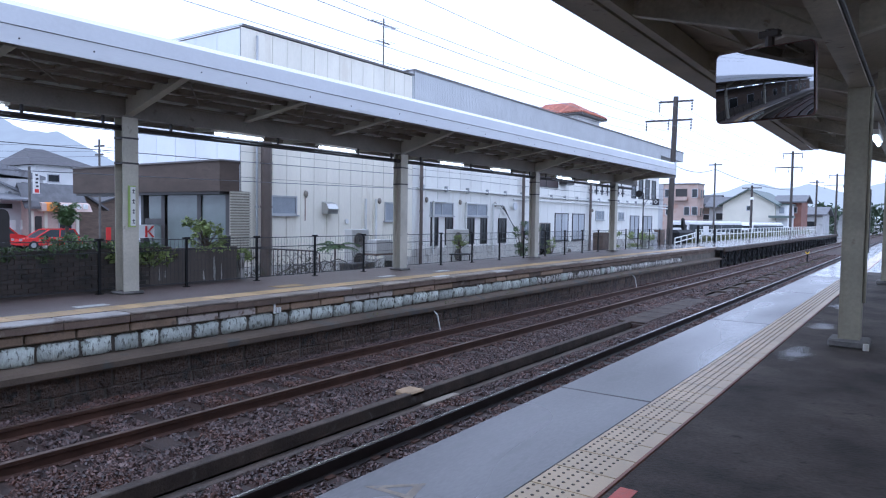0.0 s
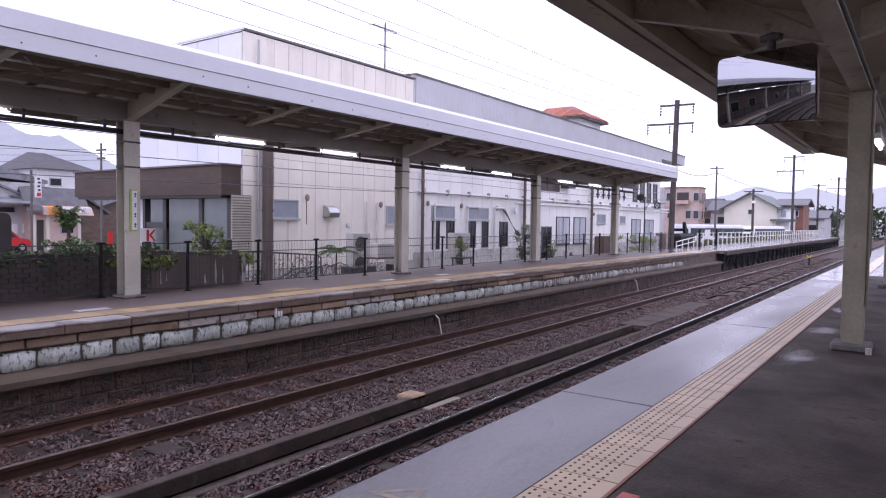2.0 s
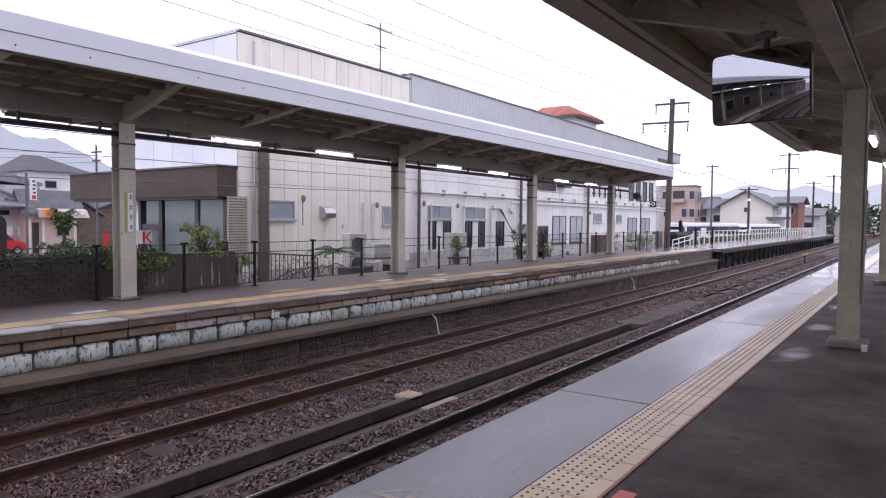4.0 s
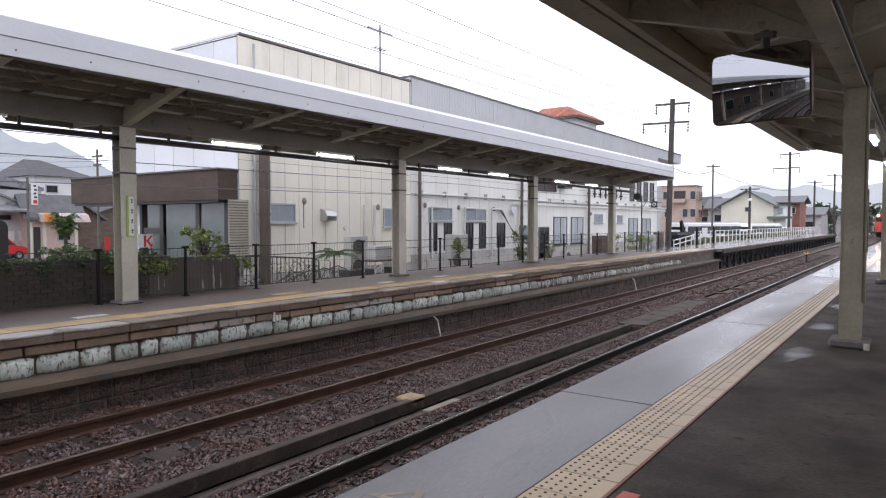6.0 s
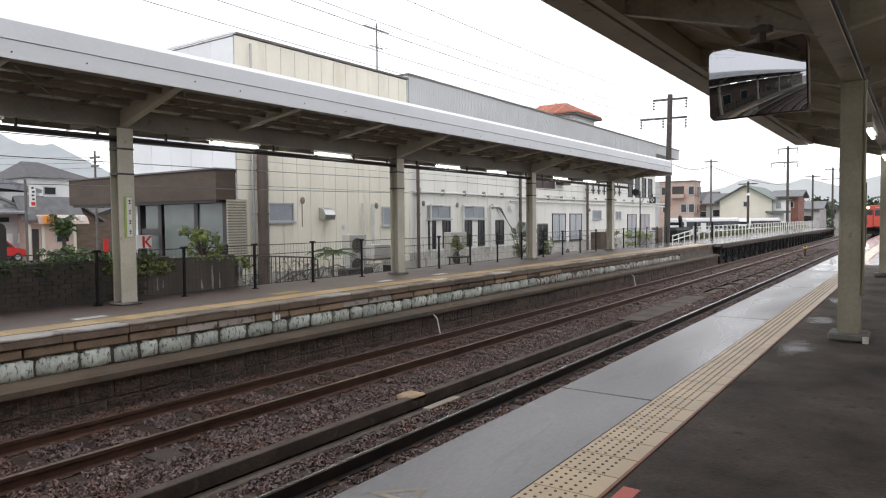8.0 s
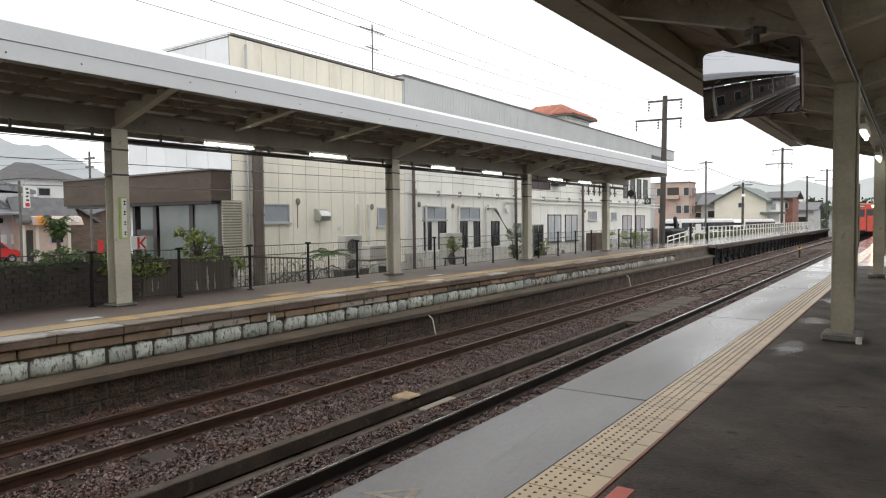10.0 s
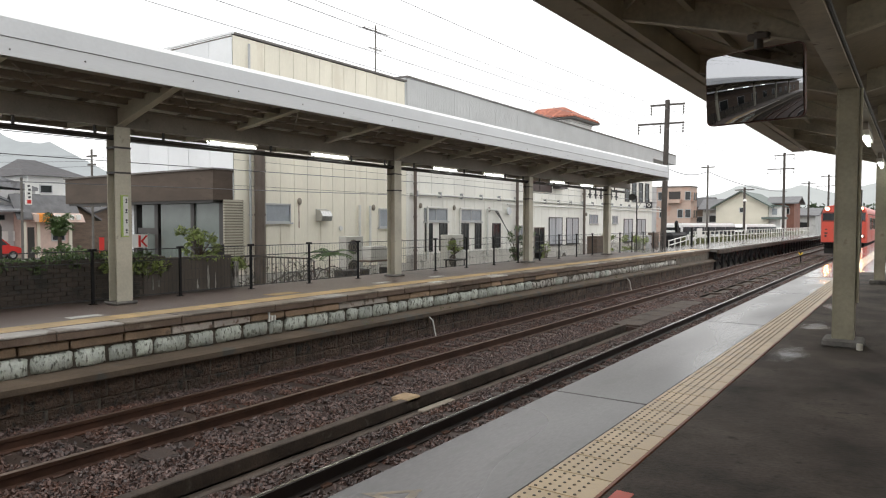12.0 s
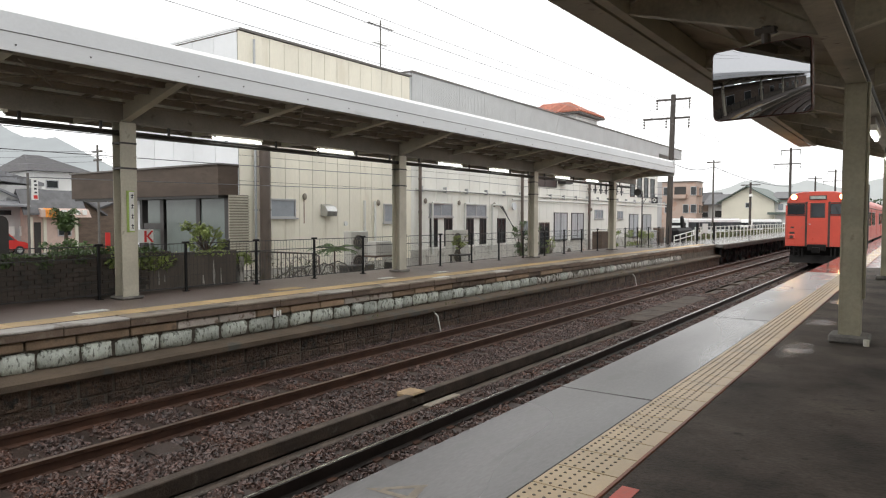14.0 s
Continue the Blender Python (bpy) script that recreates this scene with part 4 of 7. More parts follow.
def window(name, y0, y1, z0, z1, glass, frame_mat, bars=0, sill=True, cross=0):
    w_ = new(name)
    w_.parent = hall
    fr = bmesh.new()
    t = 0.05
    x0, x1 = BX - 0.02, BX + 0.05
    box(fr, x0, x1, y0, y0 + t, z0, z1)
    box(fr, x0, x1, y1 - t, y1, z0, z1)
    box(fr, x0, x1, y0 + t, y1 - t, z0, z0 + t)
    box(fr, x0, x1, y0 + t, y1 - t, z1 - t, z1)
    for i in range(bars):
        y = y0 + (y1 - y0) * (i + 1) / (bars + 1)
        box(fr, x0, x1 - 0.01, y - 0.02, y + 0.02, z0 + t, z1 - t)
    for i in range(cross):
        z = z0 + (z1 - z0) * (i + 1) / (cross + 1)
        box(fr, x0, x1 - 0.012, y0 + t, y1 - t, z - 0.015, z + 0.015)
    part("window_frame", fr, frame_mat, w_)
    part("pane", B(BX, BX + 0.02, y0 + t, y1 - t, z0 + t, z1 - t), glass, w_)
    if sill:
        part("sill", B(BX, BX + 0.1, y0 - 0.06, y1 + 0.06, z0 - 0.05, z0), frame_mat, w_)
    return w_


window("window", 15.02, 16.14, 1.39, 2.02, M_GLASSGREY, M_ALU)
window("window", 20.8, 21.8, 1.2, 1.95, M_GLASSGREY, M_ALU)
window("window", 23.84, 25.6, 1.45, 2.04, M_GLASSGREY, M_ALU, bars=1)
window("window", 26.72, 28.55, 1.45, 2.04, M_GLASSGREY, M_ALU, bars=1)
for y0, y1 in ((23.9, 24.45), (25.0, 25.6), (26.8, 27.4), (28.0, 28.55), (29.65, 30.45)):
    window("narrow_window", y0, y1, 0.12, 1.38, M_GLASSDARK, M_DARKFRAME, sill=False, bars=1)
window("window", 36.1, 37.9, 0.1, 1.72, M_CURTAIN, M_DARKFRAME, bars=1)
window("window", 38.5, 40.3, 0.1, 1.72, M_CURTAIN, M_DARKFRAME, bars=1)
window("window", 42.1, 43.5, 1.35, 1.95, M_GLASSGREY, M_ALU, bars=2)
window("window", 46.2, 47.2, 1.35, 1.9, M_GLASSGREY, M_ALU, bars=1)
window("window", 48.5, 50.4, 0.0, 1.7, M_CURTAIN, M_DARKFRAME, bars=1)
window("window", 51.4, 53.4, 0.0, 1.7, M_CURTAIN, M_DARKFRAME, bars=1)
window("window", 32.0, 33.2, 0.5, 1.25, M_GLASSGREY, M_ALU, bars=1)
for k in range(4):
    window("narrow_window", 48.7 + 1.5 * k, 49.6 + 1.5 * k, 2.95, 4.5, M_GLASSDARK, M_DARKFRAME, sill=False)
window("red_curtained_window", 33.4, 36.4, 3.15, 4.6, M_TRAINTRIM, M_DARKFRAME, sill=False, bars=1)
window("entrance", 34.2, 35.5, GROUND + 0.1, 1.15, M_GLASSDARK, M_STEEL_DARK, sill=False, bars=1)
for k in range(7):
    if k != 4:
        b = bmesh.new()
        y = 40.9 + 0.95 * k
        box(b, BX + 0.01, BX + 0.06, y, y + 0.55, 3.55, 3.65)
        box(b, BX + 0.01, BX + 0.06, y, y + 0.55, 3.2, 3.29)
        box(b, BX + 0.01, BX + 0.06, y + 0.22, y + 0.33, 3.0, 3.75)
        part("sign_mark", b, M_SIGNINK, hall, "dark unreadable wall lettering")
# downpipes and services
for y, m_, r_ in ((14.35, M_ALU, 0.04), (14.62, M_PIPE_BROWN, 0.17), (23.0, M_PIPE_BROWN, 0.07), (31.95, M_PIPE_BROWN, 0.08), (40.85, M_PIPE_BROWN, 0.08)):
    b = bmesh.new()
    rod(b, (BX + 0.1 + r_, y, GROUND), (BX + 0.1 + r_, y, 7.0 if y < 14.5 else 4.9), r_, 10)
    for z in (0.2, 1.6, 3.0):
        rod(b, (BX + 0.1 + r_, y, z), (BX + 0.1 + r_, y, z + 0.07), r_ + 0.02, 10)
    part("downpipe", b, m_, hall)
b = bmesh.new()
rod(b, (BX + 0.1, 22.8, 2.6), (BX + 0.1, 58, 2.55), 0.05, 8)
rod(b, (BX + 0.12, 31, 2.35), (BX + 0.12, 58, 2.33), 0.04, 8)
rod(b, (BX + 0.1, 35, 2.75), (BX + 0.1, 50, 2.5), 0.025, 6)
part("service_pipe", b, M_PIPE_WHITE, hall)
clamp = mesh_of("pipe_clamp", B(0, 0.16, -0.03, 0.03, 2.5, 2.75), M_ALU)
for k in range(20):
    piece("pipe_clamp", clamp, hall, BX, 23.2 + 1.75 * k, 0)
for y, z in ((16.55, 2.12), (20.45, 1.98), (23.55, 2.12), (26.15, 2.08), (29.3, 2.05), (41.5, 1.95), (44.6, 1.9)):
    b = bmesh.new()
    bmesh.ops.create_uvsphere(b, u_segments=12, v_segments=8, radius=0.1)
    bmesh.ops.scale(b, vec=(0.7, 0.9, 1.2), verts=b.verts)
    bmesh.ops.translate(b, vec=(BX + 0.04, y, z), verts=b.verts)
    part("vent_cap", b, M_STEEL_DARK, hall)
part("rust_streak", B(BX, BX + 0.004, 16.53, 16.57, 1.2, 2.02), M_RUST, hall, "thin rust streak")
b = bmesh.new()
prism(b, [(BX, 1.45), (BX + 0.3, 1.45), (BX + 0.34, 1.62), (BX + 0.24, 1.8), (BX, 1.88)], "y", 17.35, 17.85)
part("vent_hood", b, M_STAINLESS, hall, "stainless vent hood")
b = bmesh.new()
rod(b, (BX + 0.01, 18.6, 1.18), (BX + 0.06, 18.6, 1.18), 0.09, 14)
part("round_vent", b, M_SIGNWHITE, hall)
for y in (19.6, 20.2, 24.0, 26.6, 29.05):
    b = bmesh.new()
    rod(b, (BX + 0.08, y, -0.2), (BX + 0.08, y, 2.05), 0.05, 8)
    if y > 22:
        rod(b, (BX + 0.08, y, 2.05), (BX + 0.08, y + 0.9, 2.05), 0.05, 8)
    part("pipe_cover", b, M_PIPE_WHITE, hall)
b = bmesh.new()
for i in range(4):
    tube(b, [(BX + 0.12, 29.7 + 0.1 * i, 2.0), (BX + 0.14, 30.2 + 0.08 * i, 1.65 - 0.05 * i), (BX + 0.12, 30.9 + 0.06 * i, 1.1 - 0.06 * i), (BX + 0.12, 31.5, 0.75)], 0.016, 5)
part("cable_bundle", b, M_PIPE_DARK, hall)
b = bmesh.new()
rod(b, (BX + 0.12, 31.1, 2.0), (BX + 0.2, 31.1, 2.0), 0.2, 16)
part("satellite_dish", b, M_BLUEWHITE, hall)
part("wall_lamp", B(BX, BX + 0.5, 36.6, 37.6, 3.4, 3.6), M_DARKFRAME, hall)

# brown canopy and shop front at the hall's end
canopy = thing("shop_front", -21, 13.2, GROUND, "brown-fasciaed shop front with large pale windows", "shop front")
part("canopy", B(-26.3, BX, 13.05, 13.78, 2.08, 3.0), M_BROWN, canopy, "deep brown canopy fascia")
part("canopy_cap", B(-26.36, BX + 0.04, 13.0, 13.78, 3.0, 3.05), M_CAP, canopy)
part("soffit", B(-26.2, BX - 0.1, 13.12, 13.78, 2.0, 2.08), M_DARKFRAME, canopy)
part("shop_wall", B(-22.4, BX, 13.6, 13.78, GROUND, 0.2), M_BLOCKLOW, canopy)
for x0, x1 in ((-19.0, -17.75), (-20.9, -19.2), (-22.0, -21.2)):
    part("shop_pane", B(x0, x1, 13.5, 13.53, 0.2, 2.0), M_SHOPGLASS, canopy)
    part("mullion", B(x1, x1 + 0.2, 13.45, 13.58, 0.2, 2.0), M_DARKFRAME, canopy)
part("end_wall", B(-22.5, -22.35, 13.5, 13.78, GROUND, 2.0), M_DARKFRAME, canopy)
part("transom", B(-22.2, -21.0, 13.46, 13.56, 1.0, 1.2), M_DARKFRAME, canopy)
slat = mesh_of("louvre_slat", B(0, 0.05, 0, 0.75, 0, 0.045), M_STEEL)
# back plate coloured dark to stand for the shaded gaps between slats
part("louvre_back", B(BX, BX + 0.03, 13.4, 14.15, 0.2, 2.1), M_STEEL_DARK, canopy)
for k in range(22):
    piece("louvre_slat", slat, canopy, BX + 0.03, 13.4, 0.25 + 0.085 * k)

# penthouse with a red tiled roof, and the aerial
pent = thing("roof_house", -20.8, 45, 7.1, "small white rooftop house with a red tiled roof", "roof house")
part("wall", B(-25.0, -19.5, 43.5, 47.2, 6.9, 8.6), M_HOUSEWHITE, pent)
b = bmesh.new()
v = [b.verts.new(p) for p in ((-22.9, 43.0, 8.62), (-19.0, 43.0, 8.62), (-19.0, 47.7, 8.62), (-22.9, 47.7, 8.62), (-22.9, 45.3, 9.62), (-20.85, 45.3, 9.62))]
for f in ((0, 1, 5, 4), (1, 2, 5), (2, 3, 4, 5), (3, 0, 4), (3, 2, 1, 0)):
    b.faces.new([v[i] for i in f])
part("roof", b, M_REDTILE, pent, "red hipped tile roof")
for i in range(17):
    x = -22.8 + i * 0.235
    k = min(1.0, (-19.0 - x) / 1.85)
    part("roof_tile", rod(bmesh.new(), (x, 42.98, 8.65), (x, 43.0 + 2.3 * k, 8.66 + 1.0 * k), 0.065, 6), M_REDTILE, pent)
for i in range(9):
    y = 43.25 + 0.5 * i
    k = 1 - abs(y - 45.3) / 2.4
    part("roof_tile", rod(bmesh.new(), (-18.98, y, 8.65), (-19.0 - 1.8 * k, 45.3 + (y - 45.3) * (1 - k * 0.98), 8.66 + 0.97 * k), 0.065, 6), M_REDTILE, pent)
part("eave_board", B(-22.85, -19.06, 43.06, 47.64, 8.5, 8.615), M_CAP, pent)
aerial = thing("roof_aerial", -19, 22.42, 7.2, "thin rooftop television aerial on a mast", "aerial")
part("mast", rod(bmesh.new(), (-19, 22.42, 7.3), (-19, 22.42, 9.75), 0.03, 6), M_POLEGREY, aerial)
for z, n_, wd in ((9.5, 9, 1.6), (8.75, 5, 0.8)):
    part("boom", rod(bmesh.new(), (-19, 22.42 - wd / 2, z), (-19, 22.42 + wd / 2, z), 0.018, 5), M_POLEGREY, aerial)
    for i in range(n_):
        y = 22.42 - wd / 2 + wd * i / (n_ - 1)
        part("antenna_element", rod(bmesh.new(), (-19.28, y, z), (-18.72, y, z), 0.01, 4), M_POLEGREY, aerial)

# ---- fence along the far platform's back ----
FX = -11.33
fence = thing("platform_fence", FX, 20, 0, "black steel post and wire mesh fence", "fence")
b = bmesh.new()
box(b, -0.02, 0.02, -0.02, 0.02, 0, 0.93)
box(b, -0.03, 0.03, -0.07, 0.07, 0.905, 0.94, bevel=0.006)
box(b, -0.05, 0.05, -0.05, 0.05, 0, 0.012)
POST = mesh_of("post", b, M_BLACK)
N_POST = 20
F0 = 6.04
for k in range(-8, N_POST):
    piece("post", POST, fence, FX, F0 + 1.66 * k, 0)
panel_b = bmesh.new()
for z in (0.08, 0.3, 0.5, 0.7, 0.9):
    rod(panel_b, (0, 0.03, z), (0, 1.63, z), 0.011 if z in (0.08, 0.7, 0.9) else 0.004, 4)
for i in range(1, 20):
    rod(panel_b, (0, 1.66 * i / 20, 0.08), (0, 1.66 * i / 20, 0.9), 0.0028, 3)
WIRES = mesh_of("mesh_panel", panel_b, M_MESH)
for k in range(-8, N_POST - 1):
    piece("mesh_panel", WIRES, fence, FX, F0 + 1.66 * k, 0)

# dark block wall behind the fence
blockwall = thing("block_wall", -11.95, 5, GROUND, "dark wet concrete block garden wall", "wall", kind="structure")
part("core", B(-12.05, -11.92, -25, 7.3, GROUND, 0.68), M_JOINT, blockwall)
BLK = mesh_of("block", B(0, 0.02, 0.005, 0.202, 0.004, 0.076, bevel=0.003), M_BLOCKWALL)
for i in range(27):
    for j in range(11):
        piece("block", BLK, blockwall, -11.92, 1.75 + 0.207 * i - (0.103 if j % 2 else 0), -0.19 + 0.079 * j)
part("coping", B(-12.08, -11.87, -25, 7.75, 0.68, 0.74, bevel=0.01), M_BLOCKWALL, blockwall)
solid("streaked_wall", B(-12.05, -11.9, 7.3, 9.3, GROUND, 0.7), M_WALLGREY, "grey concrete wall with white lime streaks", "wall", kind="structure")
M_LIME = mat("lime_run", (0.34, 0.33, 0.3), 0.8, vary=0.3, scale=6, fine=40, bump=0.3, stain=(0.1, 0.088, 0.075), stain_at=0.5, stain_scale=16, stretch=(1, 1, 0.3))
for y, w_, z0, z1 in ((8.48, 0.045, -0.12, 0.24), (8.735, 0.05, -0.12, 0.56), (8.91, 0.022, -0.12, 0.36), (7.5, 0.018, 0.1, 0.38), (7.62, 0.014, 0.15, 0.36)):
    b = bmesh.new()
    h_ = z1 - z0
    prism(b, [(y - w_, z0), (y + w_, z0), (y + w_ * 0.5, z0 + h_ * 0.3), (y + w_ * 0.75, z0 + h_ * 0.5), (y + w_ * 0.25, z0 + h_ * 0.75), (y + w_ * 0.1, z1), (y - w_ * 0.2, z1 - 0.03), (y - w_ * 0.5, z0 + h_ * 0.6), (y - w_ * 0.3, z0 + h_ * 0.4)], "x", -11.9, -11.896)
    solid("lime_streak", b, M_LIME, "pale lime streak run down the dark wall", "stain")
solid("white_streak_slab", B(-12.0, -11.86, 9.36, 9.48, GROUND, 0.56, bevel=0.01), M_LIME, "mottled pale upright stone slab", "slab")

ivy = leaves("ivy", [(-11.98, y, 0.74 + 0.04 * math.sin(y * 2.1), 0.16, 0.32, 0.085) for y in np.arange(1.0, 7.6, 0.35)] + [(-11.87, y, 0.62 + 0.06 * math.sin(y * 5.3), 0.03, 0.16, 0.07) for y in np.arange(3.0, 7.4, 0.6)], 4000, 0.042, M_LEAF, seed=5)
tagged(ivy, "green ivy trailing over the block wall", "ivy", kind="stuff")
ivy2 = leaves("hanging_weeds", [(-11.88, 7.4, 0.55, 0.05, 0.5, 0.18), (-11.85, 6.7, 0.6, 0.05, 0.25, 0.16), (-11.95, 9.5, 0.5, 0.1, 0.25, 0.16), (-11.92, 8.7, 0.66, 0.05, 0.5, 0.06)], 900, 0.05, M_LEAFLIGHT, seed=6)
tagged(ivy2, "light green weeds hanging on the wall", "weeds", kind="stuff")
yardgrass = leaves("garden_weeds", [(-13.2 - 0.7 * (i % 3), -1 + 0.65 * i, 0.42, 0.6, 0.6, 0.22) for i in range(16)], 3600, 0.06, M_LEAFLIGHT, seed=9)
tagged(yardgrass, "overgrown green garden weeds behind the wall", "weeds", kind="stuff")
solid("garden_bed", B(-15.2, -12.05, -25, 9.4, GROUND, 0.3), M_GROUND, "raised garden bed behind the block wall", "garden bed", kind="structure")


def bush(name, x, y, z, h, r, label, material, seed, tree=False, count=900):
    t = thing(name, x, y, z, label, "tree" if tree else "shrub")
    b = bmesh.new()
    rg = random.Random(seed)
    top = (x + 0.05, y + 0.03, z + h * 0.5)
    rod(b, (x, y, z), top, 0.09 if tree else 0.03, 7, 0.05 if tree else 0.02)
    blobs = []
    for i in range(26):
        a = rg.uniform(0, 2 * math.pi)
        rr, zz = r * rg.uniform(0.1, 0.95), z + h * rg.uniform(0.72 if tree else 0.3, 0.97)
        p = (x + rr * math.cos(a), y + rr * math.sin(a), zz)
        rod(b, (x + 0.03, y + 0.02, z + h * (rg.uniform(0.45, 0.5) if tree else rg.uniform(0.25, 0.5))), p, 0.014, 4, 0.005)
        s_ = r * rg.uniform(0.16, 0.34)
        blobs.append((*p, s_, s_, s_ * 0.75))
    part("trunk", b, M_BARK, t)
    leaves("crown", blobs, int(count * 1.7), 0.036 + 0.018 * r, material, t, seed, flat=0.2)
    return t


bush("garden_shrub", -13.0, 9.3, 0.3, 0.95, 0.42, "light green leafy shrub in the garden bed", M_LEAFLIGHT, 21, count=700)


def palm(name, x, y, z, trunk_h, reach, fronds, rise, label, category, material, seed, leaf=0.16, lie=0.0, droop=0.22, girth=0.1):
    """A short trunk with arching fronds, each a rib with two rows of narrow leaflets; lie: the share of fronds that spread flat."""
    t = thing(name, x, y, z, label, category)
    rg = random.Random(seed)
    part("trunk", rod(bmesh.new(), (x, y, z), (x + 0.03, y, z + trunk_h), girth, 8, girth * 0.8), M_BARK, t)
    for k in range(fronds):
        a = 2 * math.pi * (k + rg.uniform(-0.3, 0.3)) / fronds
        up = rise * rg.uniform(0.35, 1.1) * (0.3 if rg.random() < lie else 1.0)
        r_ = reach * rg.uniform(0.75, 1.1)
        b = bmesh.new()
        rib = []
        for i in range(9):
            u = i / 8
            rib.append(Vector((x + r_ * u * math.cos(a), y + r_ * u * math.sin(a), z + trunk_h + up * math.sin(u * 2.0) - reach * droop * u * u)))
        tube(b, rib, 0.009, 4)
        for i in range(1, 9):
            for half in (0, 0.5):
                p = rib[i] if not half else (rib[i] + rib[i - 1]) / 2
                d = (rib[i] - rib[i - 1]).normalized()
                for s_ in (-1, 1):
                    w_ = d.cross(Vector((0, 0, 1))).normalized() * s_
                    ln = leaf * rg.uniform(0.7, 1.2) * (1.15 - 0.6 * i / 8)
                    tip = p + w_ * ln + d * ln * 0.7 + Vector((0, 0, -0.3 * ln))
                    mid = p + w_ * ln * 0.45 + d * ln * 0.12
                    mid2 = p + w_ * ln * 0.4 + d * ln * 0.5
                    b.faces.new([b.verts.new(q) for q in (p, mid, tip, mid2)])
        part("frond", b, material, t)
    return t


palm("garden_palm", -30.0, 14.6, GROUND, 1.95, 0.62, 30, 0.95, "small dark green palm with splayed fronds", "palm", M_LEAF, 22, 0.22, droop=0.0)
palm("cycad_plant", -14.0, 14.4, GROUND, 1.66, 0.75, 18, 0.22, "dark green cycad with flat spreading fronds", "shrub", M_LEAF, 24, 0.14, 0.4, droop=0.2, girth=0.03)
bush("garden_shrub", -14.6, 7.2, 0.3, 0.6, 0.5, "green leafy shrub behind the wall", M_LEAF, 23, count=700)
bush("garden_shrub", -22.0, 12.2, GROUND, 1.7, 0.5, "green shrub in the forecourt bed", M_LEAFLIGHT, 25)
bush("garden_shrub", -22.6, 9.7, GROUND, 0.7, 0.45, "low green shrub in the forecourt bed", M_LEAFLIGHT, 26)
bush("climbing_shrub", -17.0, 32.4, GROUND, 2.5, 0.5, "green climbing shrub against the hall wall", M_LEAF, 27, count=420)
bush("climbing_shrub", -14.5, 29.5, GROUND, 1.9, 0.3, "thin green climbing plant beside the doorway", M_LEAFLIGHT, 38, count=260)
bush("garden_shrub", -12.7, 36.7, GROUND, 2.05, 0.8, "yellow-green bush at the fence end", M_LEAFLIGHT, 39, count=1500)
bush("climbing_shrub", -14.5, 26.6, GROUND, 2.45, 0.45, "thin green climbing plant behind the fence", M_LEAF, 28, count=420)
bush("garden_shrub", -12.9, 33.2, GROUND, 2.1, 0.5, "yellow-green leafy shrub behind the fence", M_LEAFLIGHT, 29, count=900)
bush("potted_plant", -14.7, 22.0, -0.02, 0.75, 0.32, "green potted plant on a stand", M_LEAFLIGHT, 30, count=260)

# barrier, air conditioners, chair and bits behind the fence
M_RACK = mat("weathered_tube", (0.09, 0.08, 0.07), 0.55, vary=0.3, scale=3, stain=(0.12, 0.07, 0.045), stain_scale=8)
rack = thing("steel_barrier", -12.6, 11, GROUND, "grey tubular steel barrier rack", "barrier")
b = bmesh.new()
tube(b, [(-12.6, 9.75, GROUND), (-12.6, 9.75, 0.5), (-12.6, 9.85, 0.62), (-12.6, 10.5, 0.6), (-12.6, 12.3, 0.47), (-12.6, 12.42, 0.4), (-12.6, 12.45, GROUND)], 0.02, 6)
rod(b, (-12.6, 9.75, -0.28), (-12.6, 12.44, -0.3), 0.016, 6)
part("frame", b, M_RACK, rack)
for k in range(1, 21):
    y = 9.75 + 2.7 * k / 21
    part("bar", rod(bmesh.new(), (-12.6, y, -0.29), (-12.6, y, 0.61 - 0.05 * (y - 9.75)), 0.011, 5), M_RACK, rack)
rack2 = thing("bicycle_rack", -12.3, 12, GROUND, "curved tubular steel bicycle rack", "bicycle rack")
for k in range(4):
    b = bmesh.new()
    y = 10.5 + 0.5 * k
    tube(b, [(-12.3, y, GROUND), (-12.3, y + 0.1, -0.2), (-12.3, y + 0.35, 0.02 + 0.05 * k), (-12.3, y + 0.8, 0.18 + 0.03 * k), (-12.3, y + 1.1, 0.17), (-12.3, y + 1.2, 0.0), (-12.3, y + 1.22, GROUND)], 0.015, 6)
    part("hoop", b, M_RACK, rack2)
dry = leaves("rack_vine", [(-12.56, 9.9 + 0.3 * i, 0.25 + 0.18 * math.sin(i * 2.3), 0.04, 0.16, 0.16) for i in range(9)] + [(-12.4, 12.6 + 0.35 * i, -0.25 - 0.1 * (i % 2), 0.2, 0.2, 0.14) for i in range(6)], 420, 0.035, M_DRYWEED, seed=44)
tagged(dry, "dry brown-green vine on the barrier", "vine", kind="stuff")
tangle = bmesh.new()
rt = random.Random(91)
for k in range(150):
    y, z = rt.uniform(9.9, 15.4), rt.uniform(-0.9, 0.05)
    p = Vector((-13.3 + rt.uniform(-0.5, 0.5), y, z))
    q = p + Vector((rt.uniform(-0.2, 0.2), rt.uniform(-0.5, 0.5), rt.uniform(0.1, 0.55)))
    m_ = (p + q) / 2 + Vector((0, rt.uniform(-0.15, 0.15), rt.uniform(0.0, 0.12)))
    tube(tangle, [p, m_, q], 0.007, 3)
solid("dry_twigs", tangle, M_RACK, "tangle of dry grey twigs before the hall wall", "twigs", kind="stuff")
tagged(leaves("ground_weeds", [(-13.4, 10 + 0.5 * i, -0.35 + 0.12 * (i % 3), 0.4, 0.35, 0.2) for i in range(12)], 1500, 0.03, M_DRYWEED, seed=47), "low dry weeds before the hall wall", "weeds", kind="stuff")
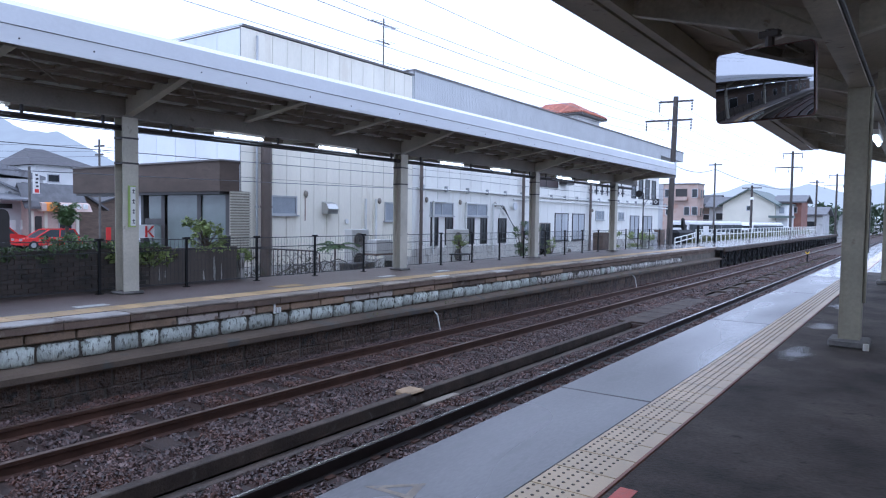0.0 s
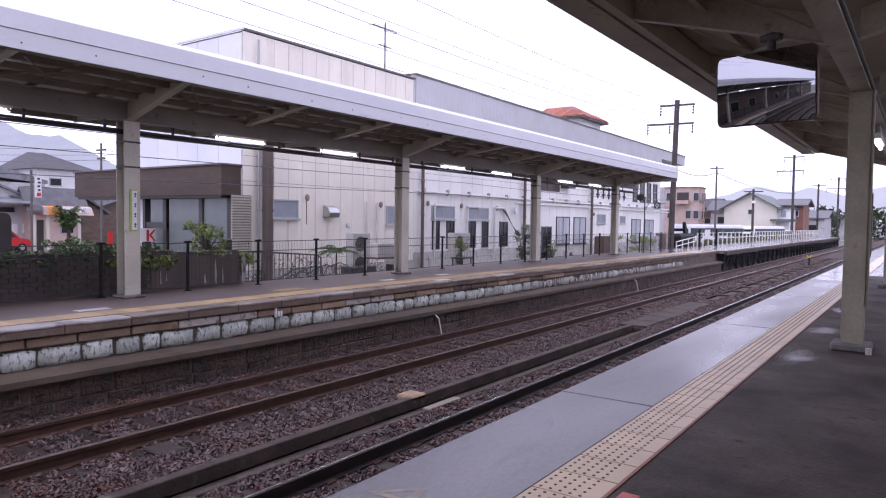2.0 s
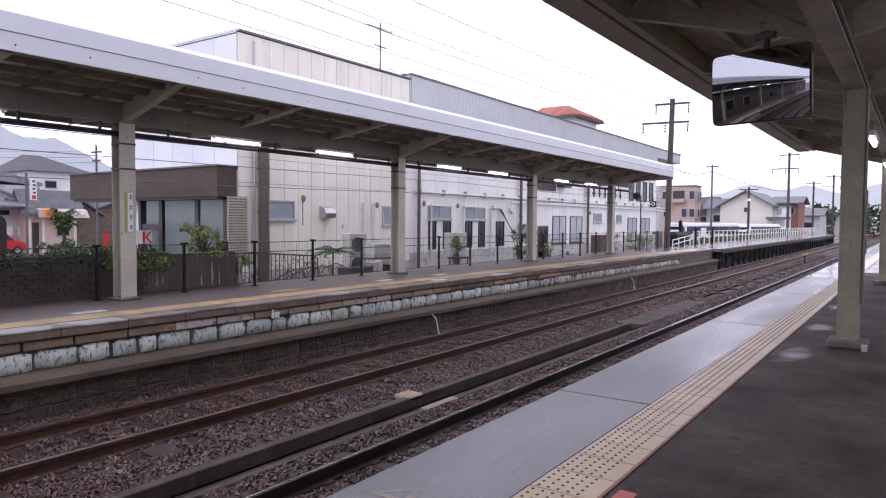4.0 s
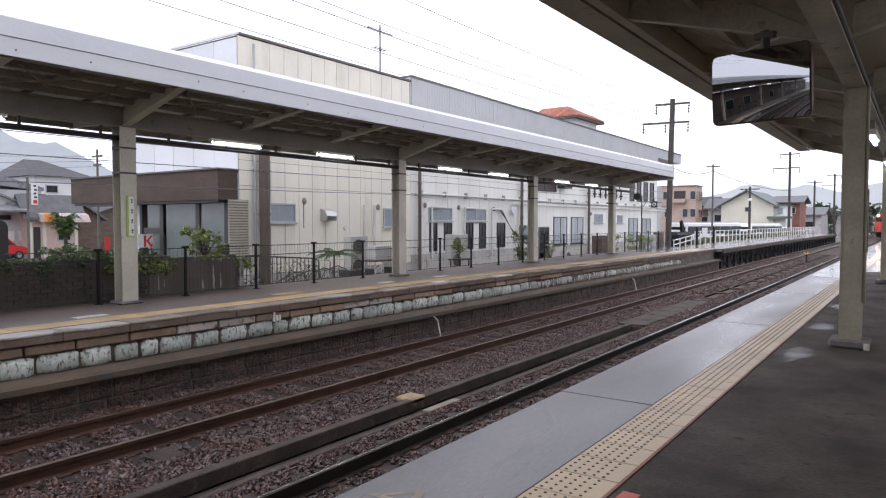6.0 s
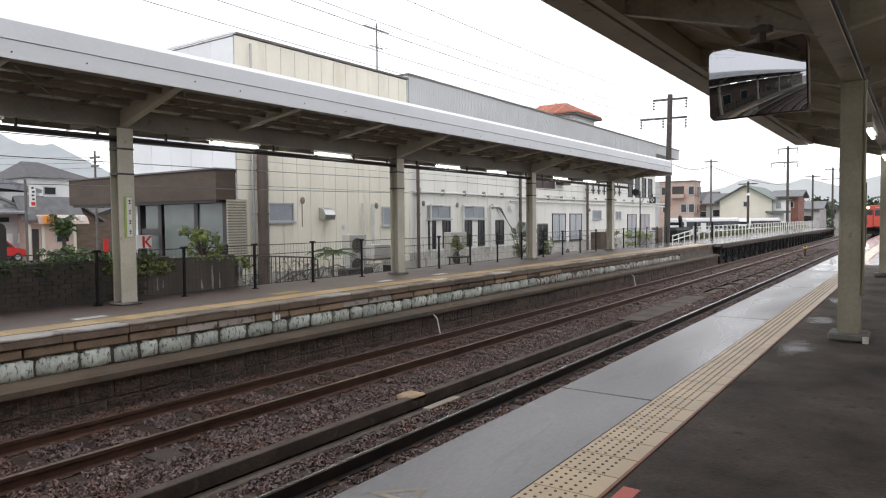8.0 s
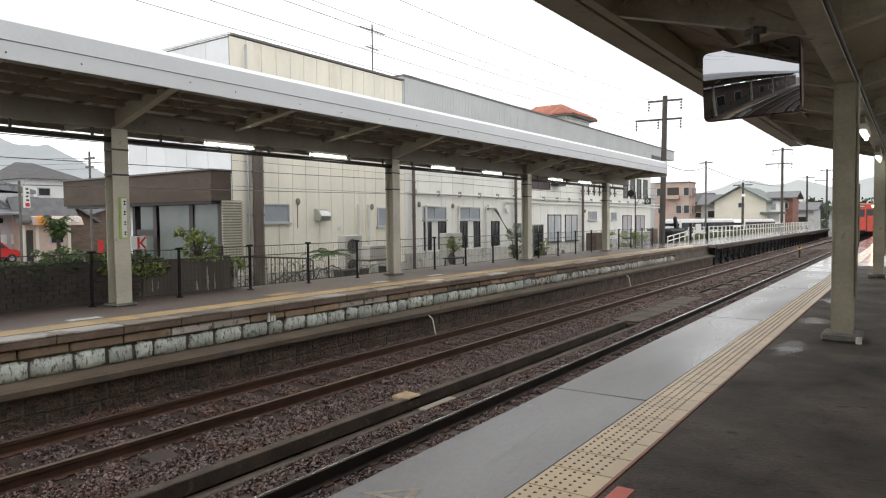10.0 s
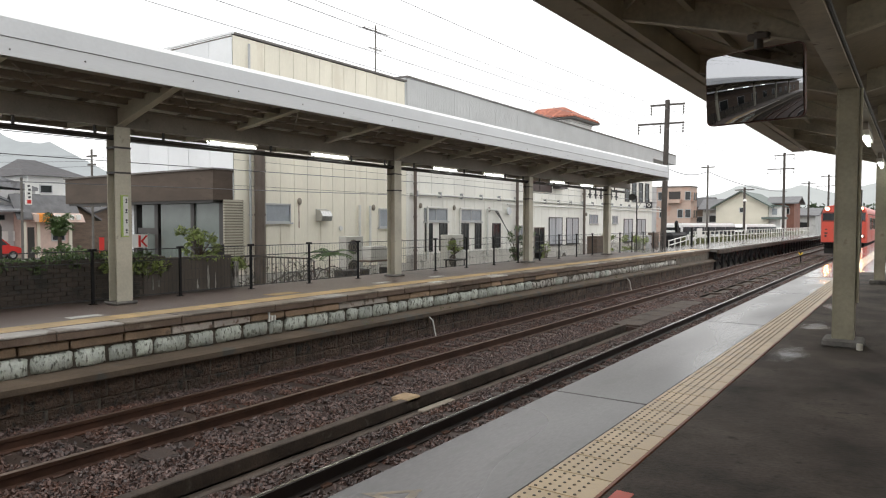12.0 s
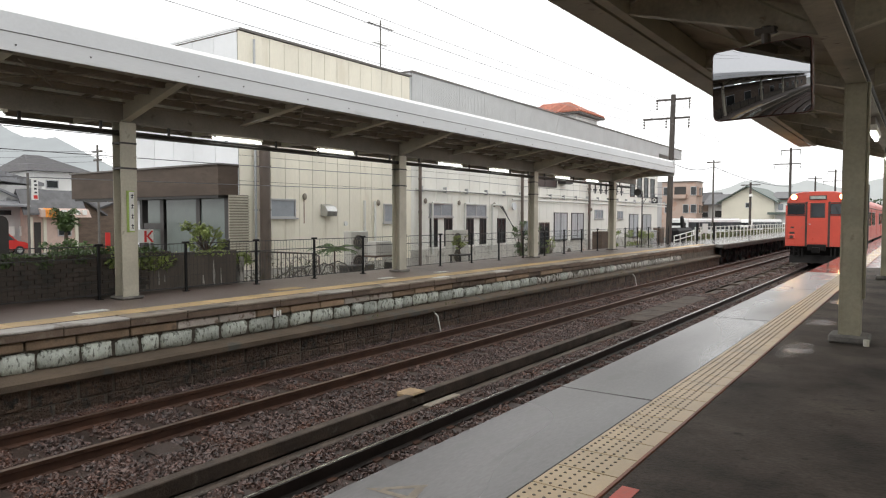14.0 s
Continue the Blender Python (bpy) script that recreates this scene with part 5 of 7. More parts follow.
drygrass = leaves("dry_weeds", [(-13.5, 13.4, -0.85, 0.5, 1.5, 0.35), (-15.3, 16, -0.85, 0.6, 1.6, 0.35), (-13.2, 28, -0.8, 0.5, 4, 0.4)], 1500, 0.1, M_GRASS, seed=41)
tagged(drygrass, "dry weeds at the foot of the hall", "weeds", kind="stuff")


def air_conditioner(x, y, z, fans, label, wd=0.84):
    t = thing("air_conditioner", x, y, GROUND, label, "air conditioner", "outdoor units by the hall")
    h = 0.68 * fans
    part("casing", B(x - 0.35, x, y, y + wd, z, z + h, bevel=0.02), M_AC, t)
    for i in range(fans):
        ring = bmesh.new()
        for r_ in (0.24, 0.16, 0.08):
            prev = None
            for s in range(17):
                a = 2 * math.pi * s / 16
                p = (x + 0.02, y + 0.34 + r_ * math.cos(a), z + 0.34 + 0.66 * i + r_ * math.sin(a))
                if prev:
                    rod(ring, prev, p, 0.012, 4)
                prev = p
        part("fan_grille", ring, M_STEEL_DARK, t)
        part("fan_opening", rod(bmesh.new(), (x + 0.001, y + 0.34, z + 0.34 + 0.66 * i), (x + 0.006, y + 0.34, z + 0.34 + 0.66 * i), 0.25, 16), M_PIPE_DARK, t)
    b2 = bmesh.new()
    for yy in (y + 0.08, y + wd - 0.08):
        box(b2, x - 0.33, x - 0.02, yy - 0.03, yy + 0.03, GROUND, z)
    part("stand", b2, M_DARKFRAME, t)


air_conditioner(-15.3, 16.55, -0.42, 2, "grey two-fan air conditioner outdoor unit")
air_conditioner(-15.0, 18.2, -0.15, 1, "grey single-fan air conditioner on a stand")
solid("metal_box", B(-14.4, -14.0, 16.28, 17.05, 0.2, 0.64, bevel=0.02), M_AC, "pale metal box on an old stand", "box")
air_conditioner(-15.2, 22.3, -0.45, 2, "tall grey air conditioner unit beside a plant", 1.15)
air_conditioner(-16.6, 35.9, -0.9, 1, "grey air conditioner on the ground")
stand_ = thing("metal_stand", -14.15, 16.6, GROUND, "old metal stand with a dark top", "stand")
part("top", B(-14.45, -13.9, 16.12, 17.14, 0.15, 0.2, bevel=0.008), M_TIMBER, stand_)
for x in (-14.4, -13.95):
    for y in (16.17, 17.09):
        part("leg", rod(bmesh.new(), (x, y, GROUND), (x, y, 0.15), 0.018, 6), M_PIPE_WHITE, stand_)
part("rail", rod(bmesh.new(), (-13.95, 16.17, -0.3), (-13.95, 17.09, -0.3), 0.012, 5), M_PIPE_WHITE, stand_)
solid("dark_crate", B(-15.1, -14.6, 15.75, 16.95, GROUND, -0.12, bevel=0.02), M_DARKFRAME, "dark plastic crate before the outdoor unit", "crate")
planter = thing("plant_stand", -14.7, 22.0, GROUND, "dark plant stand behind the fence", "stand")
part("top", B(-14.95, -14.4, 21.65, 22.5, -0.07, -0.02), M_DARKFRAME, planter)
for x in (-14.9, -14.45):
    for y in (21.75, 22.35):
        part("leg", B(x - 0.02, x + 0.02, y - 0.02, y + 0.02, GROUND, -0.07), M_DARKFRAME, planter)
solid("wooden_crate", B(-12.9, -12.4, 30.8, 32.0, GROUND, 0.75, bevel=0.01), M_TIMBER, "brown weathered wooden crate behind the fence", "crate")
solid("mailbox", B(-14.3, -14.1, 10.6, 10.85, GROUND, 0.85, bevel=0.02), M_DARKFRAME, "dark mailbox on a post", "mailbox")

# station name board on the first column
board = thing("station_name_board", -10.95, 6.37, 1.1, "vertical green and white station name board", "sign")
part("backing", B(-10.974, -10.955, 6.345, 6.475, 1.14, 1.84), M_GREEN, board, "yellow-green backing")
part("plate", B(-10.955, -10.945, 6.38, 6.466, 1.16, 1.82), M_SIGNWHITE, board)
for k in range(4):
    b = bmesh.new()
    z = 1.2 + 0.17 * k
    box(b, -10.945, -10.941, 6.41, 6.455, z + 0.045, z + 0.06)
    box(b, -10.945, -10.941, 6.413, 6.45, z, z + 0.015)
    box(b, -10.945, -10.941, 6.425, 6.437, z, z + 0.075)
    part("sign_mark", b, M_SIGNINK, board)

# km marker and drips of paint on the wall edge, leak on the lower wall
km = thing("distance_marker", -8.97, 8.1, -0.3, "small white painted edge marker", "marker")
part("plate", B(-9.0, -8.962, 7.78, 7.805, -0.3, -0.06), M_SIGNWHITE, km)
part("mark", B(-8.99, -8.962, 7.84, 7.87, -0.29, -0.2), M_SIGNWHITE, km)
part("mark", B(-8.99, -8.962, 7.9, 7.93, -0.29, -0.2), M_SIGNWHITE, km)
for y, s in ((12.0, 1), (24.5, 1)):
    b = bmesh.new()
    rod(b, (-8.72, y, -0.62), (-8.6, y + 0.05, -0.75), 0.015, 5)
    rod(b, (-8.6, y + 0.05, -0.75), (-8.55, y + 0.1, BALLAST), 0.015, 5)
    solid("drain_hose", b, M_PIPE_WHITE, "thin pale hose draining from the wall", "hose")

# station lamp, speakers and square sign at the far roof's end
post = thing("signal_post", -11.25, 33.5, 0, "thin post with a dark lamp and a square marker sign", "sign post")
b = bmesh.new()
rod(b, (-11.25, 33.0, 0), (-11.25, 33.0, 2.7), 0.03, 8)
rod(b, (-11.25, 33.0, 2.4), (-11.25, 36.2, 2.45), 0.02, 6)
rod(b, (-11.25, 33.0, 2.0), (-11.25, 33.7, 2.45), 0.015, 6)
part("post", b, M_PIPE_DARK, post)
b = bmesh.new()
rod(b, (-11.25, 32.3, 2.62), (-11.1, 31.9, 2.62), 0.08, 12, 0.17)
rod(b, (-11.25, 32.3, 2.62), (-11.25, 33.0, 2.62), 0.03, 6)
part("loudspeaker", b, M_DARKFRAME, post)
SQ_X, SQ_Y, SQ_Z, SQ_H = -11.250, 34.881, 2.316, 0.163
part("square_sign", B(SQ_X - SQ_H, SQ_X + SQ_H, SQ_Y, SQ_Y + 0.03, SQ_Z - SQ_H, SQ_Z + SQ_H), M_SIGNINK, post, "black square sign with a white diamond")
b = bmesh.new()
prism(b, [(SQ_X - 0.12, SQ_Z), (SQ_X, SQ_Z - 0.12), (SQ_X + 0.12, SQ_Z), (SQ_X, SQ_Z + 0.12)], "y", SQ_Y - 0.01, SQ_Y)
part("sign_diamond", b, M_SIGNWHITE, post, "white diamond")
part("sign_spot", rod(bmesh.new(), (SQ_X, SQ_Y - 0.02, SQ_Z), (SQ_X, SQ_Y - 0.01, SQ_Z), 0.05, 12), M_SIGNINK, post)
b = bmesh.new()
rod(b, (SQ_X, SQ_Y + 0.015, SQ_Z + SQ_H), (SQ_X, SQ_Y + 0.015, 2.62), 0.02, 6)
part("sign_stem", b, M_PIPE_DARK, post)

# the long shed behind the platform's other end, seen in the mirror
shed = thing("station_shed", -15.5, -20, GROUND, "long grey-brown shed behind the platform", "shed")
part("wall", B(-19, -14.5, -45, -2.0, GROUND, 2.9), M_TIMBER, shed)
part("roof", prism(bmesh.new(), [(-19.5, 2.9), (-14.0, 2.9), (-16.75, 4.2)], "y", -45.4, -1.6), M_GREYROOF, shed)
for k in range(9):
    w_ = new("window")
    w_.parent = shed
    y = -6 - 4.2 * k
    part("window_frame", B(-14.5, -14.44, y, y + 1.8, 0.3, 1.7), M_ALU, w_)
    part("pane", B(-14.44, -14.42, y + 0.08, y + 1.72, 0.38, 1.62), M_GLASSDARK, w_)

# ---- poles and wires ----


def pole(x, y, h, r, label, arms, material=M_POLE, lamp=False, insulators=True):
    t = thing("utility_pole", x, y, GROUND, label, "utility pole", "poles along the line")
    part("shaft", rod(bmesh.new(), (x, y, GROUND), (x, y, h), r, 10, r * 0.8), material, t)
    for z, x0, x1 in arms:
        part("crossarm", B(x + x0, x + x1, y - 0.05, y + 0.05, z - 0.05, z + 0.05), material, t)
        for xx in () if not insulators else (x + x0 + 0.06, x + x1 - 0.06, x + (x0 + x1) / 2):
            ins = bmesh.new()
            for i in range(3):
                rod(ins, (xx, y, z - 0.12 - 0.16 * i), (xx, y, z - 0.2 - 0.16 * i), 0.07, 8, 0.03)
            rod(ins, (xx, y, z - 0.58), (xx, y, z), 0.015, 5)
            part("insulator", ins, material, t)
    if lamp:
        part("street_lamp", rod(bmesh.new(), (x + 0.1, y - 0.3, h - 1.4), (x + 0.1, y - 0.3, h - 1.15), 0.2, 12, 0.1), M_SIGNWHITE, t, "white lamp globe")
    return t


pole(-11.66, 38.6, 8.25, 0.17, "tall dark utility pole with two crossarms", [(7.98, -0.95, 0.95), (6.95, -1.65, 0.95)]).rotation_euler = (0, radians(1.1), 0)
pole(-11.9, 83, 9.1, 0.15, "dark utility pole with two crossarms beyond the fence", [(8.85, -1.0, 1.0), (7.35, -1.7, 1.0)])
pole(-11.9, 130, 9.5, 0.17, "distant dark utility pole with crossarms", [(9.2, -1.2, 1.0), (7.6, -1.8, 1.0)])
pole(-13.0, 114, 7.6, 0.15, "distant utility pole with a transformer", [(7.3, -1.0, 1.0)], insulators=False)
pole(-16.0, 66.6, 6.8, 0.095, "thin grey utility pole with wires", [(6.6, -0.6, 0.6)], M_POLEGREY, insulators=False)
pole(-14.0, 73, 4.95, 0.13, "short dark lamp pole beside the fence", [(4.7, -0.9, 0.9)], lamp=True, insulators=False)
pole(-40, 21.4, 5.7, 0.075, "thin utility pole behind the houses", [(5.3, -0.5, 0.5), (4.8, -0.4, 0.4)], M_POLEGREY, insulators=False)


def wire(name, pts, r, label, n=14, sag=0.0):
    b = bmesh.new()
    line = []
    for a, c in zip(pts, pts[1:]):
        line += [Vector(a).lerp(Vector(c), i / n) - Vector((0, 0, sag * 4 * (i / n) * (1 - i / n))) for i in range(0 if not line else 1, n + 1)]
    tube(b, line, r, 4)
    return solid(name, b, M_WIRE, label, "cable", "overhead wires")


for x, z in ((-12.5, 7.4), (-10.71, 7.4), (-13.2, 6.37), (-10.71, 6.37), (-11.95, 6.37)):
    wire("overhead_wire", [(x, -6, z), (x, 38.6, z), (x - 0.3, 83, z + 1.0), (x - 0.3, 130, z + 1.4)], 0.009, "thin overhead line wire on the poles", sag=0.45)
for z, z2 in ((3.25, 3.1), (2.75, 2.72), (2.1, 2.3)):
    wire("service_wire", [(-13.6, -30, z - 0.1), (-13.2, 20, z2), (-11.7, 38.6, z2)], 0.008, "thin dark service wire before the hall", sag=0.12)
wire("service_wire", [(-17.5, 58, 6.2), (-16, 66.6, 6.2), (-14, 100, 5.6)], 0.03, "slack dark service wire", sag=0.5)
for k in range(3):
    wire("street_wire", [(-60, -5, 4.2 + 0.8 * k), (-40, 21.4, 4.7 + 0.3 * k), (-34, 40, 4.6 + 0.3 * k)], 0.012, "thin street wire over the houses", sag=0.4)

# ---- fence of the extension, ramp, marker ----
wf = thing("white_fence", -11.6, 70, 0, "white painted steel rail fence", "fence")
WPOST = mesh_of("post", B(-0.035, 0.035, -0.035, 0.035, 0, 0.85), M_WHITEPAINT)
WRAIL = mesh_of("rail", rod(bmesh.new(), (0, 0, 0), (0, 1.3, 0), 0.025, 6), M_WHITEPAINT)
for k in range(46):
    piece("post", WPOST, wf, -11.6, 44 + 1.3 * k, 0)
    if k < 45:
        for z in (0.82, 0.45):
            piece("rail", WRAIL, wf, -11.6, 44 + 1.3 * k, z)
rf = thing("ramp_railing", -11.6, 40, 0, "white railing sloping down beside the ramp", "railing")
for y in (39.6, 40.8, 42.0, 43.2):
    part("post", rod(bmesh.new(), (-11.6, y, -0.02), (-11.6, y, 0.36 + 0.06 * (y - 39.6)), 0.035, 6), M_WHITEPAINT, rf)
for dz in (0.36, 0.1):
    part("rail", rod(bmesh.new(), (-11.6, 39.5, dz), (-11.6, 44, dz + 0.27), 0.03, 6), M_WHITEPAINT, rf)
for y in (43.8, 48.0):
    solid("dark_post", B(-11.5, -11.38, y, y + 0.12, 0, 1.1), M_BLACK, "short black steel post", "post")
solid("notice_board", B(-11.52, -11.48, 45.35, 46.6, 0.46, 1.05), M_SIGNWHITE, "small white notice on the railing", "notice")
solid("black_tarpaulin", B(-13.3, -12.6, 43.8, 47.4, GROUND, 0.78, bevel=0.18), M_BLACK, "dark tarpaulin over goods beside the ramp", "tarpaulin")
b = bmesh.new()
prism(b, [(45.35, 0.7), (46.1, 0.7), (45.6, 1.42), (45.5, 1.55), (45.28, 1.55), (45.15, 1.4)], "x", -12.9, -12.75)
bmesh.ops.bevel(b, geom=b.edges[:], offset=0.05, segments=2, affect="EDGES", clamp_overlap=True)
solid("wrapped_upright", b, M_BLACK, "dark wrapped upright leaning on the tarpaulin", "upright")
for y0, y1, z1, m_ in ((37.1, 37.9, 0.7, M_AC), (38.25, 39.0, 0.7, M_HOUSEGREY), (39.55, 40.3, 0.82, M_TIMBER)):
    cab = thing("utility_cabinet", -12.6, y0, GROUND, "weathered metal utility cabinet behind the fence", "cabinet", "cabinets by the ramp")
    part("body", B(-12.8, -12.4, y0, y1, GROUND, z1, bevel=0.02), m_, cab)
    part("door", B(-12.4, -12.385, y0 + 0.06, y1 - 0.06, -0.6, z1 - 0.08), m_, cab)
    part("handle", B(-12.385, -12.36, y1 - 0.16, y1 - 0.12, 0.1, 0.26), M_DARKFRAME, cab)
mk = thing("track_marker", -5.85, 48, BALLAST, "small yellow and black track marker", "marker")
part("stake", B(-5.89, -5.81, 47.96, 48.04, BALLAST, -0.6), M_BLACK, mk)
b = bmesh.new()
prism(b, [(-5.99, -0.45), (-5.71, -0.45), (-5.79, -0.6), (-5.91, -0.6)], "y", 47.9, 47.95)
part("head", b, M_YELLOW, mk)
b = bmesh.new()
prism(b, [(-5.93, -0.44), (-5.77, -0.44), (-5.85, -0.56)], "y", 47.89, 47.9)
part("head_mark", b, M_BLACK, mk)
tagged(leaves("track_weeds", [(-5.75, 22.6, BALLAST, 0.35, 0.5, 0.05)] + [(-5.6, 33 + 3 * i, BALLAST, 0.5, 1.2, 0.04) for i in range(6)] + [(-5.5, 70 + 6 * i, BALLAST, 1.2, 3, 0.1) for i in range(6)], 700, 0.05, M_GRASS, seed=60), "yellow-green weeds growing between the tracks", "weeds", kind="stuff")

# ---- houses ----


def house(name, x0, x1, y0, y1, z1, ridge, wall, roof_m, label, along="x", eave=0.6, windows=()):
    t = thing(name, (x0 + x1) / 2, (y0 + y1) / 2, GROUND, label, "house")
    part("wall", B(x0, x1, y0, y1, GROUND, z1), wall, t)
    b = bmesh.new()
    th = 0.16
    if along == "x":
        ym = (y0 + y1) / 2
        prism(b, [(y0, z1 - 0.02), (y1, z1 - 0.02), (ym, ridge - 0.05)], "x", x0 + 0.02, x1 - 0.02)
    elif along == "hip":
        box(b, x0 + 0.05, x1 - 0.05, y0 + 0.05, y1 - 0.05, z1, z1 + 0.05)
    else:
        xm = (x0 + x1) / 2
        prism(b, [(x0, z1 - 0.02), (x1, z1 - 0.02), (xm, ridge - 0.05)], "y", y0 + 0.02, y1 - 0.02)
    part("gable", b, wall, t)
    b = bmesh.new()
    if along == "x":
        s = (ridge - z1) / (ym - y0)
        prism(b, [(y0 - eave, z1 - s * eave), (ym, ridge), (y1 + eave, z1 - s * eave), (y1 + eave, z1 - s * eave + th), (ym, ridge + th), (y0 - eave, z1 - s * eave + th)], "x", x0 - eave, x1 + eave)
    elif along == "hip":
        xm, ym, e = (x0 + x1) / 2, (y0 + y1) / 2, eave
        v = [b.verts.new(p) for p in ((x0 - e, y0 - e, z1), (x1 + e, y0 - e, z1), (x1 + e, y1 + e, z1), (x0 - e, y1 + e, z1), (xm, y0 + 0.8, ridge), (xm, y0 + 2.2, ridge))]
        for f in ((3, 2, 1, 0), (0, 1, 4), (1, 2, 5, 4), (2, 3, 5), (3, 0, 4, 5)):
            b.faces.new([v[i] for i in f])
    else:
        s = (ridge - z1) / (xm - x0)
        prism(b, [(x0 - eave, z1 - s * eave), (xm, ridge), (x1 + eave, z1 - s * eave), (x1 + eave, z1 - s * eave + th), (xm, ridge + th), (x0 - eave, z1 - s * eave + th)], "y", y0 - eave, y1 + eave)
    part("roof", b, roof_m, t)
    for face_, a, c, za, zb in windows:
        w_ = new("window")
        w_.parent = t
        if face_ == "x":
            part("window_frame", B(x1, x1 + 0.06, a, c, za, zb), M_ALU, w_)
            part("pane", B(x1 + 0.06, x1 + 0.08, a + 0.08, c - 0.08, za + 0.08, zb - 0.08), M_GLASSDARK, w_)
        else:
            part("window_frame", B(a, c, y0 - 0.06, y0, za, zb), M_ALU, w_)
            part("pane", B(a + 0.08, c - 0.08, y0 - 0.08, y0 - 0.06, za + 0.08, zb - 0.08), M_GLASSDARK, w_)
    return t


# by the forecourt
house("tiled_house", -66, -59, 26.3, 30.7, 5.2, 6.75, M_HOUSEWHITE, M_DARKTILE, "white two-storey house with a grey tiled roof", "hip", eave=0.5, windows=[("x", 27.2, 28.2, 3.8, 4.5)])
low = house("low_house", -66, -54.2, 13.2, 24.0, 2.3, 4.7, M_HOUSEGREY, M_SLATEGREY, "grey weathered house with a low metal roof", "x", eave=0.5, windows=[("x", 20.9, 22.6, 1.5, 2.0)])
part("clerestory", B(-56.2, -53.9, 23.1, 24.9, 3.0, 3.5), M_DARKFRAME, low, "dark recessed upper window band")
part("upper_wall", B(-56.2, -54.0, 19.0, 24.6, 2.3, 3.76), M_HOUSEGREY, low)
b = bmesh.new()
prism(b, [(19.0, 5.55), (24.75, 3.98), (24.75, 3.74), (19.0, 4.3)], "x", -60, -53.9)
part("upper_roof", b, M_SLATEGREY, low, "grey sloping upper roof")
b = bmesh.new()
prism(b, [(23.6, 3.6), (27.0, 2.52), (27.0, 2.3), (24.0, 2.26), (23.6, 2.4)], "x", -58, -53.7)
part("lower_roof", b, M_SLATEGREY, low)
b = bmesh.new()
prism(b, [(-52.5, 2.15), (-56.4, 3.15), (-56.4, 3.27), (-52.5, 2.27)], "y", 20.9, 23.15)
part("lower_roof", b, M_SLATEGREY, low)
b = bmesh.new()
rod(b, (-54.1, 22.2, 2.55), (-53.9, 22.3, 2.6), 0.3, 14, 0.26)
rod(b, (-54.25, 22.2, 2.4), (-54.0, 22.25, 2.55), 0.04, 6)
part("satellite_dish", b, M_ALU, low, "white satellite dish")
shop = house("corner_shop", -54.4, -53.0, 23.15, 26.7, 2.3, 3.3, M_AWNPINK, M_GREYROOF, "small shop with an orange awning", "y", eave=0.5, windows=[("x", 25.2, 26.2, 0.0, 1.1)])
part("door", B(-53.0, -52.95, 23.55, 24.0, GROUND, 1.05), M_DARKFRAME, shop, "dark shop doorway")
for y0, y1, m_ in ((23.75, 24.05, M_AWNPINK), (24.05, 24.95, M_AWNORANGE)):
    b = bmesh.new()
    prism(b, [(-53.0, 2.15), (-52.3, 1.98), (-52.3, 1.42), (-53.0, 1.42)], "y", y0, y1)
    part("awning", b, m_, shop, "orange shop awning" if m_ is M_AWNORANGE else "")
b = bmesh.new()
prism(b, [(-53.0, 2.15), (-52.3, 1.98), (-51.9, 1.42), (-52.0, 1.4), (-53.0, 1.9)], "y", 24.95, 27.2)
part("awning", b, M_AWNPINK, shop, "pale striped shop awning")
for k in range(4):
    part("awning_mark", B(-52.2, -51.92, 25.1 + 0.5 * k, 25.38 + 0.5 * k, 1.6, 1.98), M_SIGNWHITE, shop)
for y in (23.2, 24.15, 26.45):
    part("pillar", B(-53.0, -52.85, y, y + 0.22, GROUND, 1.42), M_HOUSECREAM, shop)
house("timber_house", -60, -54.4, 26.2, 29.3, 1.75, 2.75, M_TIMBER, M_GREYROOF, "low brown timber outbuilding", "x", eave=0.35)
house("dark_shed", -62, -56.5, 29.6, 33.5, 1.9, 2.6, M_TIMBER, M_DARKTILE, "dark timber shed behind the outbuilding", "x", eave=0.3)
house("back_house", -76, -66, 33.5, 44, 3.6, 5.0, M_TIMBER, M_GREYROOF, "weathered house with grey roof behind the forecourt", "y", windows=[("x", 35.2, 36.2, 2.4, 3.8)])
vs = thing("vertical_sign", -50.6, 22.20, GROUND, "white vertical shop sign with dark marks", "sign")
part("post", rod(bmesh.new(), (-50.7, 22.20, GROUND), (-50.7, 22.20, 4.5), 0.09, 8), M_POLEGREY, vs)
part("panel", B(-50.6, -50.45, 22.36, 22.76, 2.62, 4.12), M_SIGNWHITE, vs)
for k in range(4):
    part("sign_mark", B(-50.45, -50.43, 22.48 + 0.03 * (k % 2), 22.64 + 0.04 * (k % 2), 3.98 - 0.26 * k - 0.13, 3.98 - 0.26 * k), M_SIGNINK, vs)
part("sign_mark", B(-50.45, -50.43, 22.44, 22.7, 2.7, 2.95), M_RED, vs, "red mark")
gp = bmesh.new()
prism(gp, [(11.55, GROUND), (12.33, GROUND), (12.33, 1.2), (12.26, 1.38), (12.12, 1.46), (11.55, 1.48)], "x", -30.4, -29.9)
solid("gatepost", gp, M_DARKFRAME, "dark round-shouldered gatepost by the forecourt", "gatepost")
for y0, y1 in ((20.4, 20.8), (21.15, 21.5)):
    bx = thing("wall_box", -54.1, y0 + 2.1, 0.05, "small pale meter box on the house wall", "meter box")
    part("box", B(-54.2, -54.05, y0 + 1.9, y1 + 1.9, 0.05, 0.75), M_SIGNWHITE, bx)


